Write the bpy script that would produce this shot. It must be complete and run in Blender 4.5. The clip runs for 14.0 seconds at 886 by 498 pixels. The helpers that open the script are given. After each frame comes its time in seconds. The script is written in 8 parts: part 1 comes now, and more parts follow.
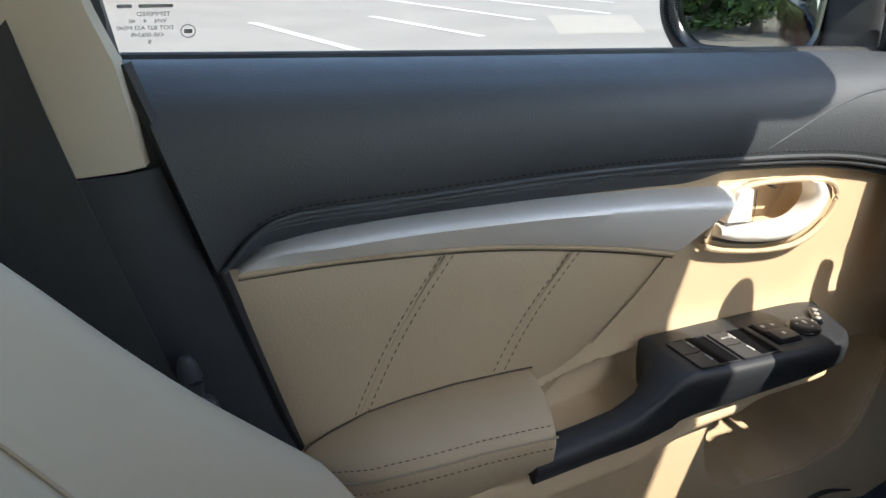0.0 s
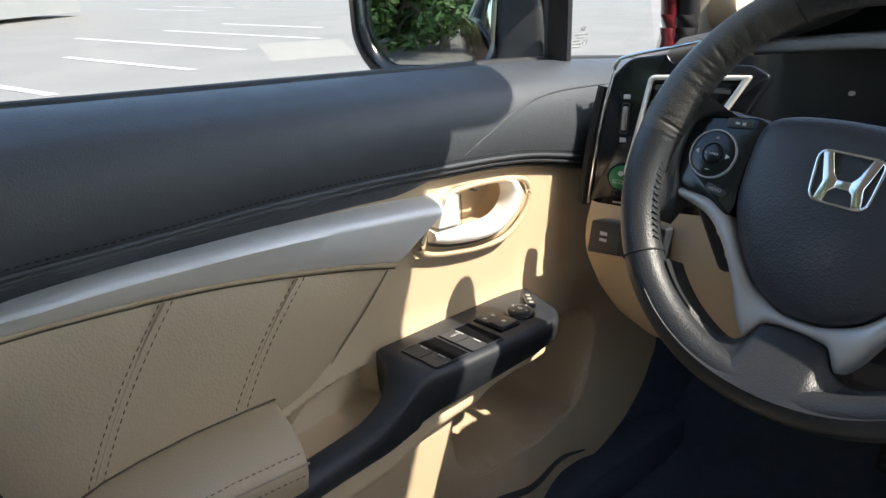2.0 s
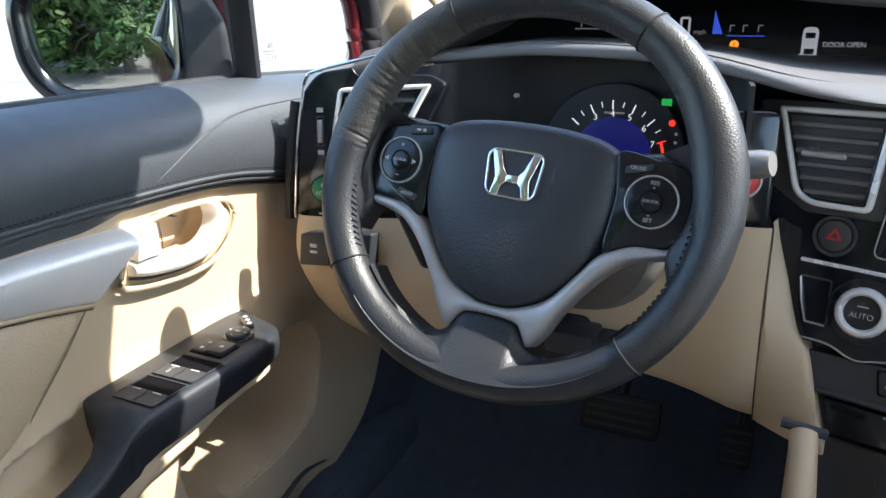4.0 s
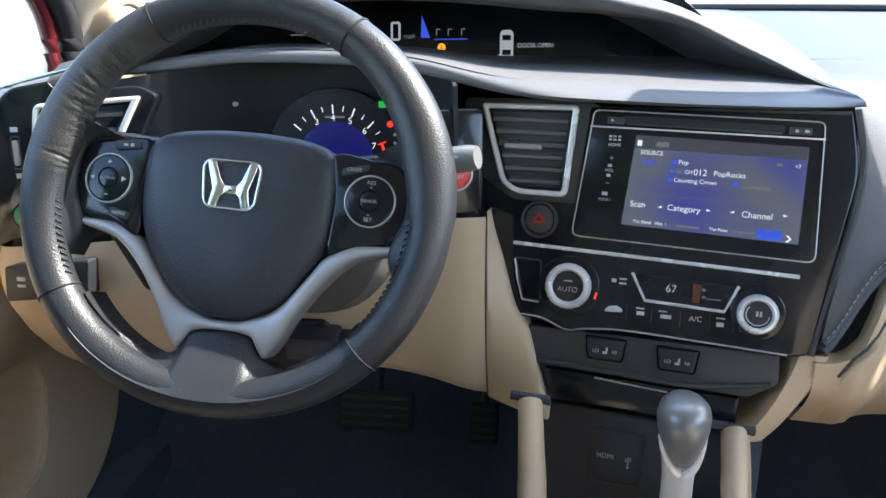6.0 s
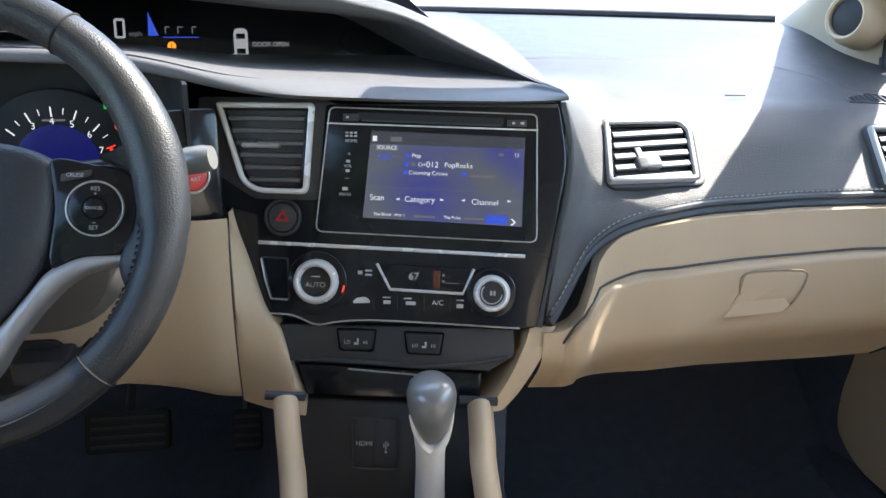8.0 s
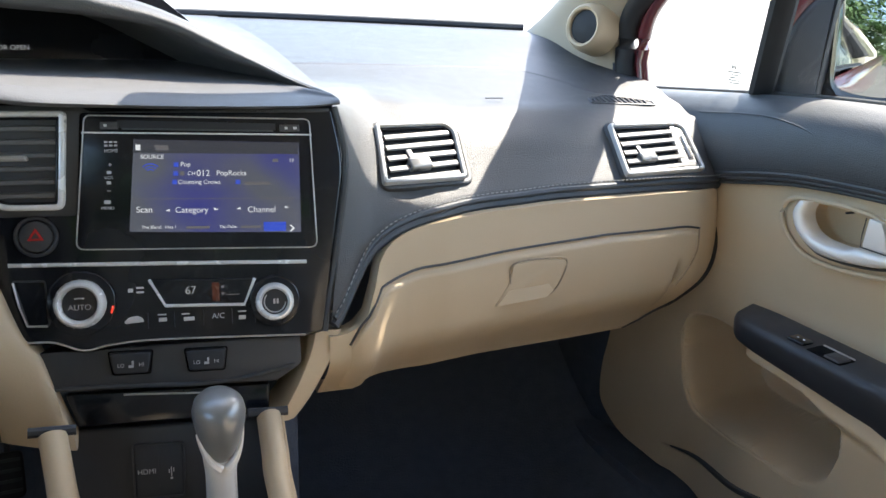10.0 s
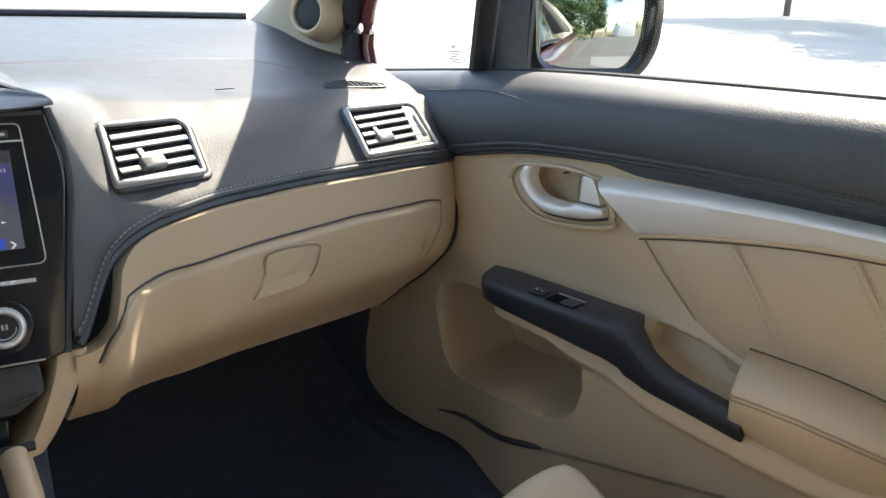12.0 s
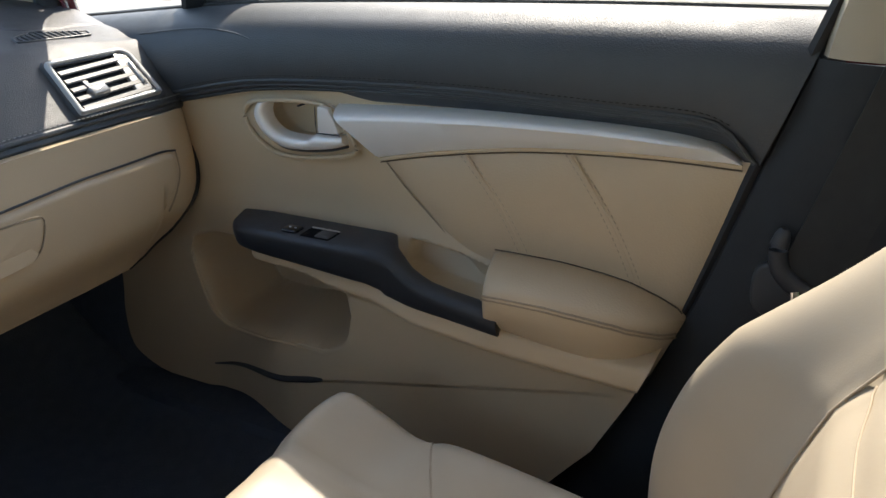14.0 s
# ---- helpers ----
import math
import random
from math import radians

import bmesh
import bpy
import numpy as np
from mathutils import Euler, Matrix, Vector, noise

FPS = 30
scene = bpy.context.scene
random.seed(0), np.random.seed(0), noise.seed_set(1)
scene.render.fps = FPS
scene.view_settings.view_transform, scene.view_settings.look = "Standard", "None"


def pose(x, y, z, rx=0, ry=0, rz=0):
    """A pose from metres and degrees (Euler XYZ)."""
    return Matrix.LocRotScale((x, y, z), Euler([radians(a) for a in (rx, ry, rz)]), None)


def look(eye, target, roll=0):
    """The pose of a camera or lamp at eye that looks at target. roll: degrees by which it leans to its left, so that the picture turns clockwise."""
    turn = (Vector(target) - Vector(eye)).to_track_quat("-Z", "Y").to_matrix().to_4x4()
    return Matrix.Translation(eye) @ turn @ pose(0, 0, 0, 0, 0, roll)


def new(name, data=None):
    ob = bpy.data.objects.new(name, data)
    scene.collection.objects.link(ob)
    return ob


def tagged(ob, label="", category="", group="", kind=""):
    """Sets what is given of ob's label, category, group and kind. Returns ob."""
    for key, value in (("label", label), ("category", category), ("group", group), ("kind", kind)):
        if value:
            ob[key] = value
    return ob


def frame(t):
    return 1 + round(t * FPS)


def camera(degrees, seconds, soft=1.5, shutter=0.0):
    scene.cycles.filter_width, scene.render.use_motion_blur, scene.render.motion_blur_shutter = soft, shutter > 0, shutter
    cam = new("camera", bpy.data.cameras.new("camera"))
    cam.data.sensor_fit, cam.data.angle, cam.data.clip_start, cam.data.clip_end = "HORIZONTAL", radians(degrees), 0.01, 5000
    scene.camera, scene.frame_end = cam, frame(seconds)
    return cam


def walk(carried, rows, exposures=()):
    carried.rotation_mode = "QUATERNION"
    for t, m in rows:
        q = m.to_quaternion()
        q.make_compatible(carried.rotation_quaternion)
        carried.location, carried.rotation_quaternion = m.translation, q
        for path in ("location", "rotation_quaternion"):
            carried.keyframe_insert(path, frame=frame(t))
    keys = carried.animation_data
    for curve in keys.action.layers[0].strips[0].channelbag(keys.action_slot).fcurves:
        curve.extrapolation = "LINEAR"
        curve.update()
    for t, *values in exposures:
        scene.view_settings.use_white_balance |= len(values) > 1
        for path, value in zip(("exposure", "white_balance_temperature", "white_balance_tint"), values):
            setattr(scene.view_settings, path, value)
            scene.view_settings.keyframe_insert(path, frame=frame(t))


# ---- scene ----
cam = camera(58.34, 14.0)
PATH = [
    (0, (-0.1425, -0.5480, 0.7968), (-1.8596, 0.1834, 0.0780), 0.88),
    (0.5, (-0.1379, -0.5445, 0.7914), (-1.7666, 0.3963, 0.1114), 1.87),
    (1, (-0.1343, -0.5384, 0.7910), (-1.7128, 0.4914, 0.1219), 0.69),
    (1.5, (-0.1276, -0.5392, 0.7948), (-1.6361, 0.5951, 0.1332), -0.56),
    (2, (-0.1251, -0.5352, 0.8001), (-1.5185, 0.7373, 0.1373), -1.15),
    (2.5, (-0.1217, -0.5330, 0.8022), (-1.4021, 0.8555, 0.1445), -1.59),
    (3, (-0.1167, -0.5324, 0.8043), (-1.2534, 0.9776, 0.1502), -1.27),
    (5.5, (-0.0851, -0.5206, 0.8029), (-0.5426, 1.3143, 0.1520), -1.85),
    (6, (-0.0788, -0.5220, 0.8032), (-0.3743, 1.3465, 0.1540), -1.30),
    (6.5, (-0.0704, -0.5223, 0.8042), (-0.2258, 1.3617, 0.1511), -1.23),
    (7, (-0.0636, -0.5236, 0.8059), (-0.0599, 1.3634, 0.1430), -0.45),
    (7.5, (-0.0572, -0.5271, 0.8050), (0.0584, 1.3569, 0.1438), -0.51),
    (8, (-0.0591, -0.5324, 0.8018), (0.2266, 1.3369, 0.1506), 0.47),
    (10.5, (-0.0651, -0.5356, 0.8001), (0.8895, 1.1071, 0.1754), 2.62),
    (11, (-0.0660, -0.5360, 0.7972), (1.0306, 1.0160, 0.1735), 2.98),
    (11.5, (-0.0674, -0.5399, 0.7982), (1.1467, 0.9218, 0.1740), 1.78),
    (12, (-0.0698, -0.5413, 0.7978), (1.2565, 0.8151, 0.1644), 1.07),
    (12.5, (-0.0692, -0.5427, 0.7982), (1.3352, 0.7031, 0.1086), -0.16),
    (13, (-0.0653, -0.5491, 0.8009), (1.4375, 0.5600, 0.0859), -0.73),
    (13.5, (-0.0595, -0.5554, 0.8021), (1.5240, 0.4204, 0.0669), -1.36),
    (14, (-0.0535, -0.5628, 0.8031), (1.5557, 0.3093, -0.0030), -2.08),
]
EXPOSURES = [(0, 2.17, 6850, 10), (1.5, 2.15, 6850, 10), (2.5, 2.22, 6700, 10), (3, 2.4, 6400, 10), (5.5, 3.0, 6350, 10), (6.5, 2.98, 6350, 10), (8, 2.9, 6550, 10), (10.5, 2.7, 7000, 10), (11.5, 2.55, 7250, 10), (12.5, 2.28, 7250, 10), (14, 1.95, 7050, 10)]
walk(cam, [(t, look(eye, target, roll)) for t, eye, target, roll in PATH], EXPOSURES)

# ---- daylight ----
SUN_AZIMUTH, SUN_HEIGHT = 70.0, 48.0          # degrees to the right of the car's nose, and above the horizon
world = bpy.data.worlds.new("world")
scene.world = world
world.use_nodes = True
wn = world.node_tree.nodes
sky = wn.new("ShaderNodeTexSky")
sky.sky_type, sky.sun_disc = "NISHITA", False
sky.sun_elevation, sky.sun_rotation = radians(SUN_HEIGHT), radians(SUN_AZIMUTH)
world.node_tree.links.new(sky.outputs[0], wn["Background"].inputs[0])
wn["Background"].inputs[1].default_value = 0.15
sun_data = bpy.data.lights.new("sun", "SUN")
sun_data.energy, sun_data.angle, sun_data.color = 2.2, radians(0.53), (1.0, 0.95, 0.87)
sun = new("sun", sun_data)
to_sun = Vector((math.sin(radians(SUN_AZIMUTH)) * math.cos(radians(SUN_HEIGHT)), math.cos(radians(SUN_AZIMUTH)) * math.cos(radians(SUN_HEIGHT)), math.sin(radians(SUN_HEIGHT))))
sun.matrix_world = look(to_sun * 30, (0, 0, 0))
# ---- materials ----
def material(name, colour, rough=0.5, metal=0.0, grain=0.0, grain_size=0.002, mottle=0.12, mottle_size=0.08, kind="noise", coat=0.0, spec=0.5, emit=0.0, wear=0.0):
    """A painted, leather or metal surface: colour mottled at one scale, gloss and relief at another."""
    m = bpy.data.materials.new(name)
    m.use_nodes = True
    nt = m.node_tree
    n, link = nt.nodes, nt.links.new
    b = n["Principled BSDF"]
    b.inputs["Metallic"].default_value = metal
    b.inputs["Specular IOR Level"].default_value = spec
    b.inputs["Coat Weight"].default_value = coat
    b.inputs["Coat Roughness"].default_value = 0.06
    where = n.new("ShaderNodeTexCoord")
    big = n.new("ShaderNodeTexNoise")
    big.inputs["Scale"].default_value, big.inputs["Detail"].default_value = 1 / mottle_size, 4
    link(where.outputs["Object"], big.inputs["Vector"])
    mix = n.new("ShaderNodeMix")
    mix.data_type = "RGBA"
    mix.inputs["A"].default_value = (*[c * (1 - mottle) for c in colour], 1)
    mix.inputs["B"].default_value = (*[min(c * (1 + mottle), 1) for c in colour], 1)
    link(big.outputs["Fac"], mix.inputs["Factor"])
    link(mix.outputs["Result"], b.inputs["Base Color"])
    gloss = n.new("ShaderNodeMapRange")
    gloss.inputs["To Min"].default_value, gloss.inputs["To Max"].default_value = max(rough * 0.82, 0.02), min(rough * 1.2, 1)
    fine = n.new("ShaderNodeTexNoise")
    fine.inputs["Scale"].default_value, fine.inputs["Detail"].default_value = 4 / mottle_size, 5
    link(where.outputs["Object"], fine.inputs["Vector"])
    link(fine.outputs["Fac"], gloss.inputs["Value"])
    link(gloss.outputs["Result"], b.inputs["Roughness"])
    if grain:
        if kind == "leather":
            tex = n.new("ShaderNodeTexVoronoi")
            tex.inputs["Scale"].default_value = 1 / grain_size
            height = tex.outputs["Distance"]
        else:
            tex = n.new("ShaderNodeTexNoise")
            tex.inputs["Scale"].default_value, tex.inputs["Detail"].default_value = 1 / grain_size, 3
            height = tex.outputs["Fac"]
        link(where.outputs["Object"], tex.inputs["Vector"])
        bump = n.new("ShaderNodeBump")
        bump.inputs["Strength"].default_value, bump.inputs["Distance"].default_value = grain, grain_size * 0.5
        link(height, bump.inputs["Height"])
        link(bump.outputs["Normal"], b.inputs["Normal"])
    if emit:
        b.inputs["Emission Color"].default_value, b.inputs["Emission Strength"].default_value = (*colour, 1), emit
    return m


def glass_material(name, tint):
    """Thin window glass: clear, with a faint mirror that grows at a slant."""
    m = bpy.data.materials.new(name)
    m.use_nodes = True
    n, link = m.node_tree.nodes, m.node_tree.links.new
    clear, mirror, mix, lw, power = n.new("ShaderNodeBsdfTransparent"), n.new("ShaderNodeBsdfGlossy"), n.new("ShaderNodeMixShader"), n.new("ShaderNodeLayerWeight"), n.new("ShaderNodeMath")
    clear.inputs["Color"].default_value = (*tint, 1)
    mirror.inputs["Roughness"].default_value = 0.0
    lw.inputs["Blend"].default_value = 0.5
    power.operation, power.inputs[1].default_value = "POWER", 5.0
    scale = n.new("ShaderNodeMapRange")
    scale.inputs["To Min"].default_value, scale.inputs["To Max"].default_value = 0.04, 0.7
    link(lw.outputs["Facing"], power.inputs[0]), link(power.outputs[0], scale.inputs["Value"])
    link(scale.outputs["Result"], mix.inputs[0]), link(clear.outputs[0], mix.inputs[1]), link(mirror.outputs[0], mix.inputs[2])
    link(mix.outputs[0], n["Material Output"].inputs["Surface"])
    return m


BLACK_LEATHER = material("black leather", (0.035, 0.041, 0.048), 0.56, grain=0.34, grain_size=0.0015, kind="leather", mottle=0.15, spec=0.75)
DASH_TOP = material("grained dashboard vinyl", (0.074, 0.075, 0.077), 0.50, grain=0.45, grain_size=0.0014, kind="leather", mottle=0.15, spec=0.4)
DASH_COARSE = material("coarse dashboard vinyl", (0.056, 0.057, 0.059), 0.46, grain=0.5, grain_size=0.0018, kind="leather", mottle=0.2, spec=0.5)
BLACK_PLASTIC = material("matt black plastic", (0.034, 0.036, 0.041), 0.45, grain=0.15, grain_size=0.0012)
POD_BLACK = material("black satin pull plastic", (0.022, 0.025, 0.030), 0.46, grain=0.10, grain_size=0.0010)
DARK_TRIM = material("dark grey moulded plastic", (0.046, 0.047, 0.049), 0.5, grain=0.25, grain_size=0.0015)
GLOSS_BLACK = material("gloss black plastic", (0.010, 0.012, 0.016), 0.13, mottle=0.2, coat=0.15, spec=0.4)
BEIGE_LEATHER = material("beige leather", (0.52, 0.402, 0.268), 0.5, grain=0.22, grain_size=0.0024, kind="leather", mottle=0.06)
BEIGE_PLASTIC = material("beige moulded plastic", (0.54, 0.418, 0.275), 0.5, grain=0.18, grain_size=0.0016, mottle=0.05)
BEIGE_SEAT = material("beige seat leather", (0.40, 0.335, 0.25), 0.50, grain=0.06, grain_size=0.0012, kind="leather", mottle=0.10)
BEIGE_CLOTH = material("beige pillar trim", (0.40, 0.34, 0.26), 0.75, grain=0.25, grain_size=0.001, mottle=0.05)
HEADLINER = material("headliner cloth", (0.55, 0.50, 0.42), 0.9, grain=0.3, grain_size=0.0012)
SILVER = material("satin silver paint", (0.82, 0.79, 0.74), 0.34, metal=0.22, mottle=0.03)
CHROME = material("chrome", (0.86, 0.86, 0.87), 0.14, metal=1.0, mottle=0.03)
SILVER_DIM = material("worn silver plastic", (0.55, 0.53, 0.50), 0.36, metal=0.5, mottle=0.1)
WORN_LIT_LEATHER = material("rubbed wheel leather paled for sun", (0.046, 0.045, 0.043), 0.46, grain=0.34, grain_size=0.0016, kind="leather", mottle=0.35, mottle_size=0.02)
WHEEL_LEATHER = material("steering wheel leather", (0.024, 0.026, 0.029), 0.42, grain=0.28, grain_size=0.0015, kind="leather", mottle=0.2, mottle_size=0.03)
HUB_VINYL = material("wheel hub vinyl", (0.040, 0.042, 0.050), 0.42, grain=0.3, grain_size=0.0018, kind="leather")
CARPET = material("black carpet", (0.062, 0.078, 0.108), 0.95, grain=0.8, grain_size=0.003, mottle=0.3, mottle_size=0.02)
RUBBER = material("black rubber seal", (0.018, 0.018, 0.020), 0.6, grain=0.1, grain_size=0.002)
BELT_WEB = material("dark grey belt webbing", (0.030, 0.030, 0.030), 0.8, grain=0.4, grain_size=0.0015)
THREAD = material("black thread", (0.010, 0.010, 0.011), 0.8)
PALE_THREAD = material("pale grey thread", (0.29, 0.29, 0.28), 0.8)
BEIGE_THREAD = material("brown beige thread", (0.31, 0.245, 0.175), 0.8)
SLAT_DARK = material("satin dark vent slat", (0.075, 0.075, 0.078), 0.34, mottle=0.06)
SLAT_GREY = material("satin grey vent slat", (0.12, 0.118, 0.116), 0.42, mottle=0.06)
# flat black that puts the shade of wells, grooves and gaps into colour
SHADE_BLACK = material("black for shaded hollows", (0.003, 0.003, 0.004), 0.9, spec=0.1)
# brown that gives joints and edges their shade as colour
GAP_BROWN = material("shaded brown joint", (0.11, 0.085, 0.06), 0.8)
GREY_THREAD = material("grey brown thread", (0.13, 0.105, 0.08), 0.8)
SPOKE_SILVER = material("satin grey spoke paint", (0.52, 0.50, 0.49), 0.38, metal=0.35, mottle=0.05)
COLUMN_GREY = material("grey column plastic", (0.115, 0.108, 0.10), 0.5, grain=0.2, grain_size=0.0015)
STRIP_SILVER = material("satin silver strip", (0.82, 0.80, 0.77), 0.38, metal=0.18, mottle=0.03)
VENT_TRIM = material("satin chrome vent frame", (0.42, 0.415, 0.40), 0.36, metal=0.2, mottle=0.05)
# paler copy of the dashboard vinyl: light on the shelf put into its colour
BROW_LIT_GREY = material("dashboard vinyl lightened for the lit shelf", (0.120, 0.121, 0.126), 0.55, grain=0.35, grain_size=0.0014, kind="leather", mottle=0.12)
# lining made paler in colour to stand for light reaching into the hood
HOOD_LIT_GREY = material("smooth hood lining lightened for light inside", (0.105, 0.106, 0.11), 0.6, grain=0.2, grain_size=0.0015)
BRIGHT_FRAME = material("bright satin frame", (0.84, 0.84, 0.83), 0.26, metal=0.3, mottle=0.04)
SEAT_SEAM = material("beige seat thread", (0.36, 0.29, 0.21), 0.7)
PILLAR_DARK = material("dark pillar plastic", (0.013, 0.015, 0.018), 0.65, grain=0.3, grain_size=0.0015)
MAROON = material("maroon car paint", (0.10, 0.012, 0.016), 0.25, coat=1.0, mottle=0.05)
WINDOW_GLASS = glass_material("window glass", (0.93, 0.96, 0.93))
MIRROR_GLASS = material("mirror glass", (0.46, 0.49, 0.50), 0.01, metal=1.0, mottle=0.0)
INK = material("grey glass print", (0.33, 0.33, 0.33), 0.8)
KNOB_GREY = material("grey metallic paint", (0.24, 0.24, 0.235), 0.3, metal=0.3, mottle=0.06, coat=0.3)
WHITE_PRINT = material("white print", (0.55, 0.55, 0.55), 0.6)
RED_PLASTIC = material("red plastic", (0.55, 0.03, 0.03), 0.3)
GREEN_PLASTIC = material("green plastic", (0.02, 0.22, 0.09), 0.3)
# ---- building tools ----
def thing(name, at, label, category, group="", kind=""):
    ob = new(name)
    ob.location = at
    ob.empty_display_size = 0.05
    return tagged(ob, label, category, group, kind)


def part(name, bm, mat, parent=None, label="", sharp=38):
    """Links a bmesh, whose points are world places, as one mesh object under a thing or a part."""
    mesh = bpy.data.meshes.new(name)
    bmesh.ops.recalc_face_normals(bm, faces=bm.faces)
    bm.to_mesh(mesh)
    bm.free()
    mesh.materials.append(mat)
    mesh.polygons.foreach_set("use_smooth", [True] * len(mesh.polygons))
    mesh.set_sharp_from_angle(angle=radians(sharp))
    ob = new(name, mesh)
    if parent:
        base = parent
        while base.parent:
            base = base.parent
        ob.parent = parent
        if parent is base:
            ob.matrix_parent_inverse = Matrix.Translation(base.location).inverted()
    if label:
        tagged(ob, label)
    return ob


def spline(points, steps=8, closed=False):
    """A smooth curve through the points (any dimension)."""
    p = np.array(points, float)
    n = len(p)
    out = []
    for i in range(n if closed else n - 1):
        a, b, c, d = (p[(i + k) % n] if closed else p[min(max(i + k, 0), n - 1)] for k in (-1, 0, 1, 2))
        for s in np.arange(steps) / steps:
            out.append(0.5 * (2 * b + (c - a) * s + (2 * a - 5 * b + 4 * c - d) * s**2 + (3 * b - a - 3 * c + d) * s**3))
    if not closed:
        out.append(p[-1])
    return np.array(out)


def evenly(curve, n):
    """n points at even spacing along a polyline."""
    curve = np.array(curve, float)
    d = np.r_[0, np.cumsum(np.linalg.norm(np.diff(curve, axis=0), axis=1))]
    return np.stack([np.interp(np.linspace(0, d[-1], n), d, curve[:, k]) for k in range(curve.shape[1])], 1)


def inset(outline, d):
    """A closed 2D outline drawn in by d (its turning sense does not matter)."""
    p = np.array(outline, float)
    area = np.sum(p[:, 0] * np.roll(p[:, 1], -1) - np.roll(p[:, 0], -1) * p[:, 1])
    a, b = p - np.roll(p, 1, 0), np.roll(p, -1, 0) - p
    na = np.stack([-a[:, 1], a[:, 0]], 1) / (np.linalg.norm(a, axis=1)[:, None] + 1e-9)
    nb = np.stack([-b[:, 1], b[:, 0]], 1) / (np.linalg.norm(b, axis=1)[:, None] + 1e-9)
    m = na + nb
    m /= np.maximum((m * m).sum(1, keepdims=True), 0.6) / 2
    return p + (d if area > 0 else -d) * m


def rounded(outline, r, steps=4):
    """A closed 2D outline with its corners rounded by r (a number, or one for each corner)."""
    p = np.array(outline, float)
    n = len(p)
    rs = [r] * n if np.isscalar(r) else r
    out = []
    for i in range(n):
        a, b, c = p[i - 1], p[i], p[(i + 1) % n]
        u, v = a - b, c - b
        lu, lv = np.linalg.norm(u), np.linalg.norm(v)
        k = min(rs[i], lu * 0.45, lv * 0.45)
        if k < 1e-5:
            out.append(b)
            continue
        s, e = b + u / lu * k, b + v / lv * k
        for q in np.linspace(0, 1, steps + 1):
            out.append((1 - q) ** 2 * s + 2 * q * (1 - q) * b + q**2 * e)
    return np.array(out)


def box2(w, h, cx=0.0, cy=0.0):
    return [(cx - w / 2, cy - h / 2), (cx + w / 2, cy - h / 2), (cx + w / 2, cy + h / 2), (cx - w / 2, cy + h / 2)]


def disc2(r, cx=0.0, cy=0.0, n=28, ry=None):
    return [(cx + r * math.cos(2 * math.pi * k / n), cy + (ry or r) * math.sin(2 * math.pi * k / n)) for k in range(n)]


def rings(bm, loops, cap_start=True, cap_end=True, closed=True):
    """Joins loops of equally many points by quads."""
    vs = [[bm.verts.new(Vector(q)) for q in loop] for loop in loops]
    n = len(vs[0])
    for a, b in zip(vs, vs[1:]):
        for i in range(n if closed else n - 1):
            j = (i + 1) % n
            bm.faces.new((a[i], a[j], b[j], b[i]))
    if cap_start:
        bm.faces.new(vs[0][::-1])
    if cap_end:
        bm.faces.new(vs[-1])
    return vs


class Frame:
    """A flat working frame: u to the right, v up, w towards the viewer."""

    def __init__(self, origin, u, v):
        self.o = np.array(origin, float)
        self.u = np.array(u, float) / np.linalg.norm(u)
        v = np.array(v, float) - self.u * (np.array(v, float) @ self.u)
        self.v = v / np.linalg.norm(v)
        self.w = np.cross(self.u, self.v)

    def __call__(self, u, v, w=0.0):
        return self.o + u * self.u + v * self.v + w * self.w

    def many(self, outline, w=0.0):
        return [self(a, b, w) for a, b in outline]

    def matrix(self, u=0.0, v=0.0, w=0.0):
        m = Matrix((self.u, self.v, self.w)).transposed().to_4x4()
        m.translation = Vector(self(u, v, w))
        return m


def slab(fr, outline, low, high, bevel=0.001, bm=None, dome=0.0):
    """A flat piece of that outline between the depths low and high of a frame, its upper edge rounded."""
    bm = bm or bmesh.new()
    loops = [fr.many(outline, low)]
    for k in (0.0, 0.3, 0.62, 1.0):
        loops.append(fr.many(inset(outline, bevel * (1 - math.cos(k * math.pi / 2))), high - bevel * (1 - math.sin(k * math.pi / 2))))
    if dome:
        last, mid = inset(outline, bevel), np.mean(outline, 0)
        for q in (0.8, 0.6, 0.4, 0.2):
            loops.append(fr.many(mid + (last - mid) * q, high + dome * (1 - q * q)))
    rings(bm, loops)
    return bm


def rim(fr, outline, width, low, high, bevel=0.0012, bm=None):
    """A raised frame that follows an outline, width wide inwards."""
    bm = bm or bmesh.new()
    b = min(bevel, width * 0.4)
    loops = [fr.many(outline, low), fr.many(outline, high - b), fr.many(inset(outline, b * 0.35), high - b * 0.3), fr.many(inset(outline, b), high)]
    loops += [fr.many(inset(outline, width - b), high), fr.many(inset(outline, width - b * 0.35), high - b * 0.3), fr.many(inset(outline, width), high - b), fr.many(inset(outline, width), low)]
    vs = [[bm.verts.new(Vector(q)) for q in loop] for loop in loops]
    n = len(vs[0])
    for a, c in zip(vs, vs[1:] + vs[:1]):
        for i in range(n):
            bm.faces.new((a[i], a[(i + 1) % n], c[(i + 1) % n], c[i]))
    return bm


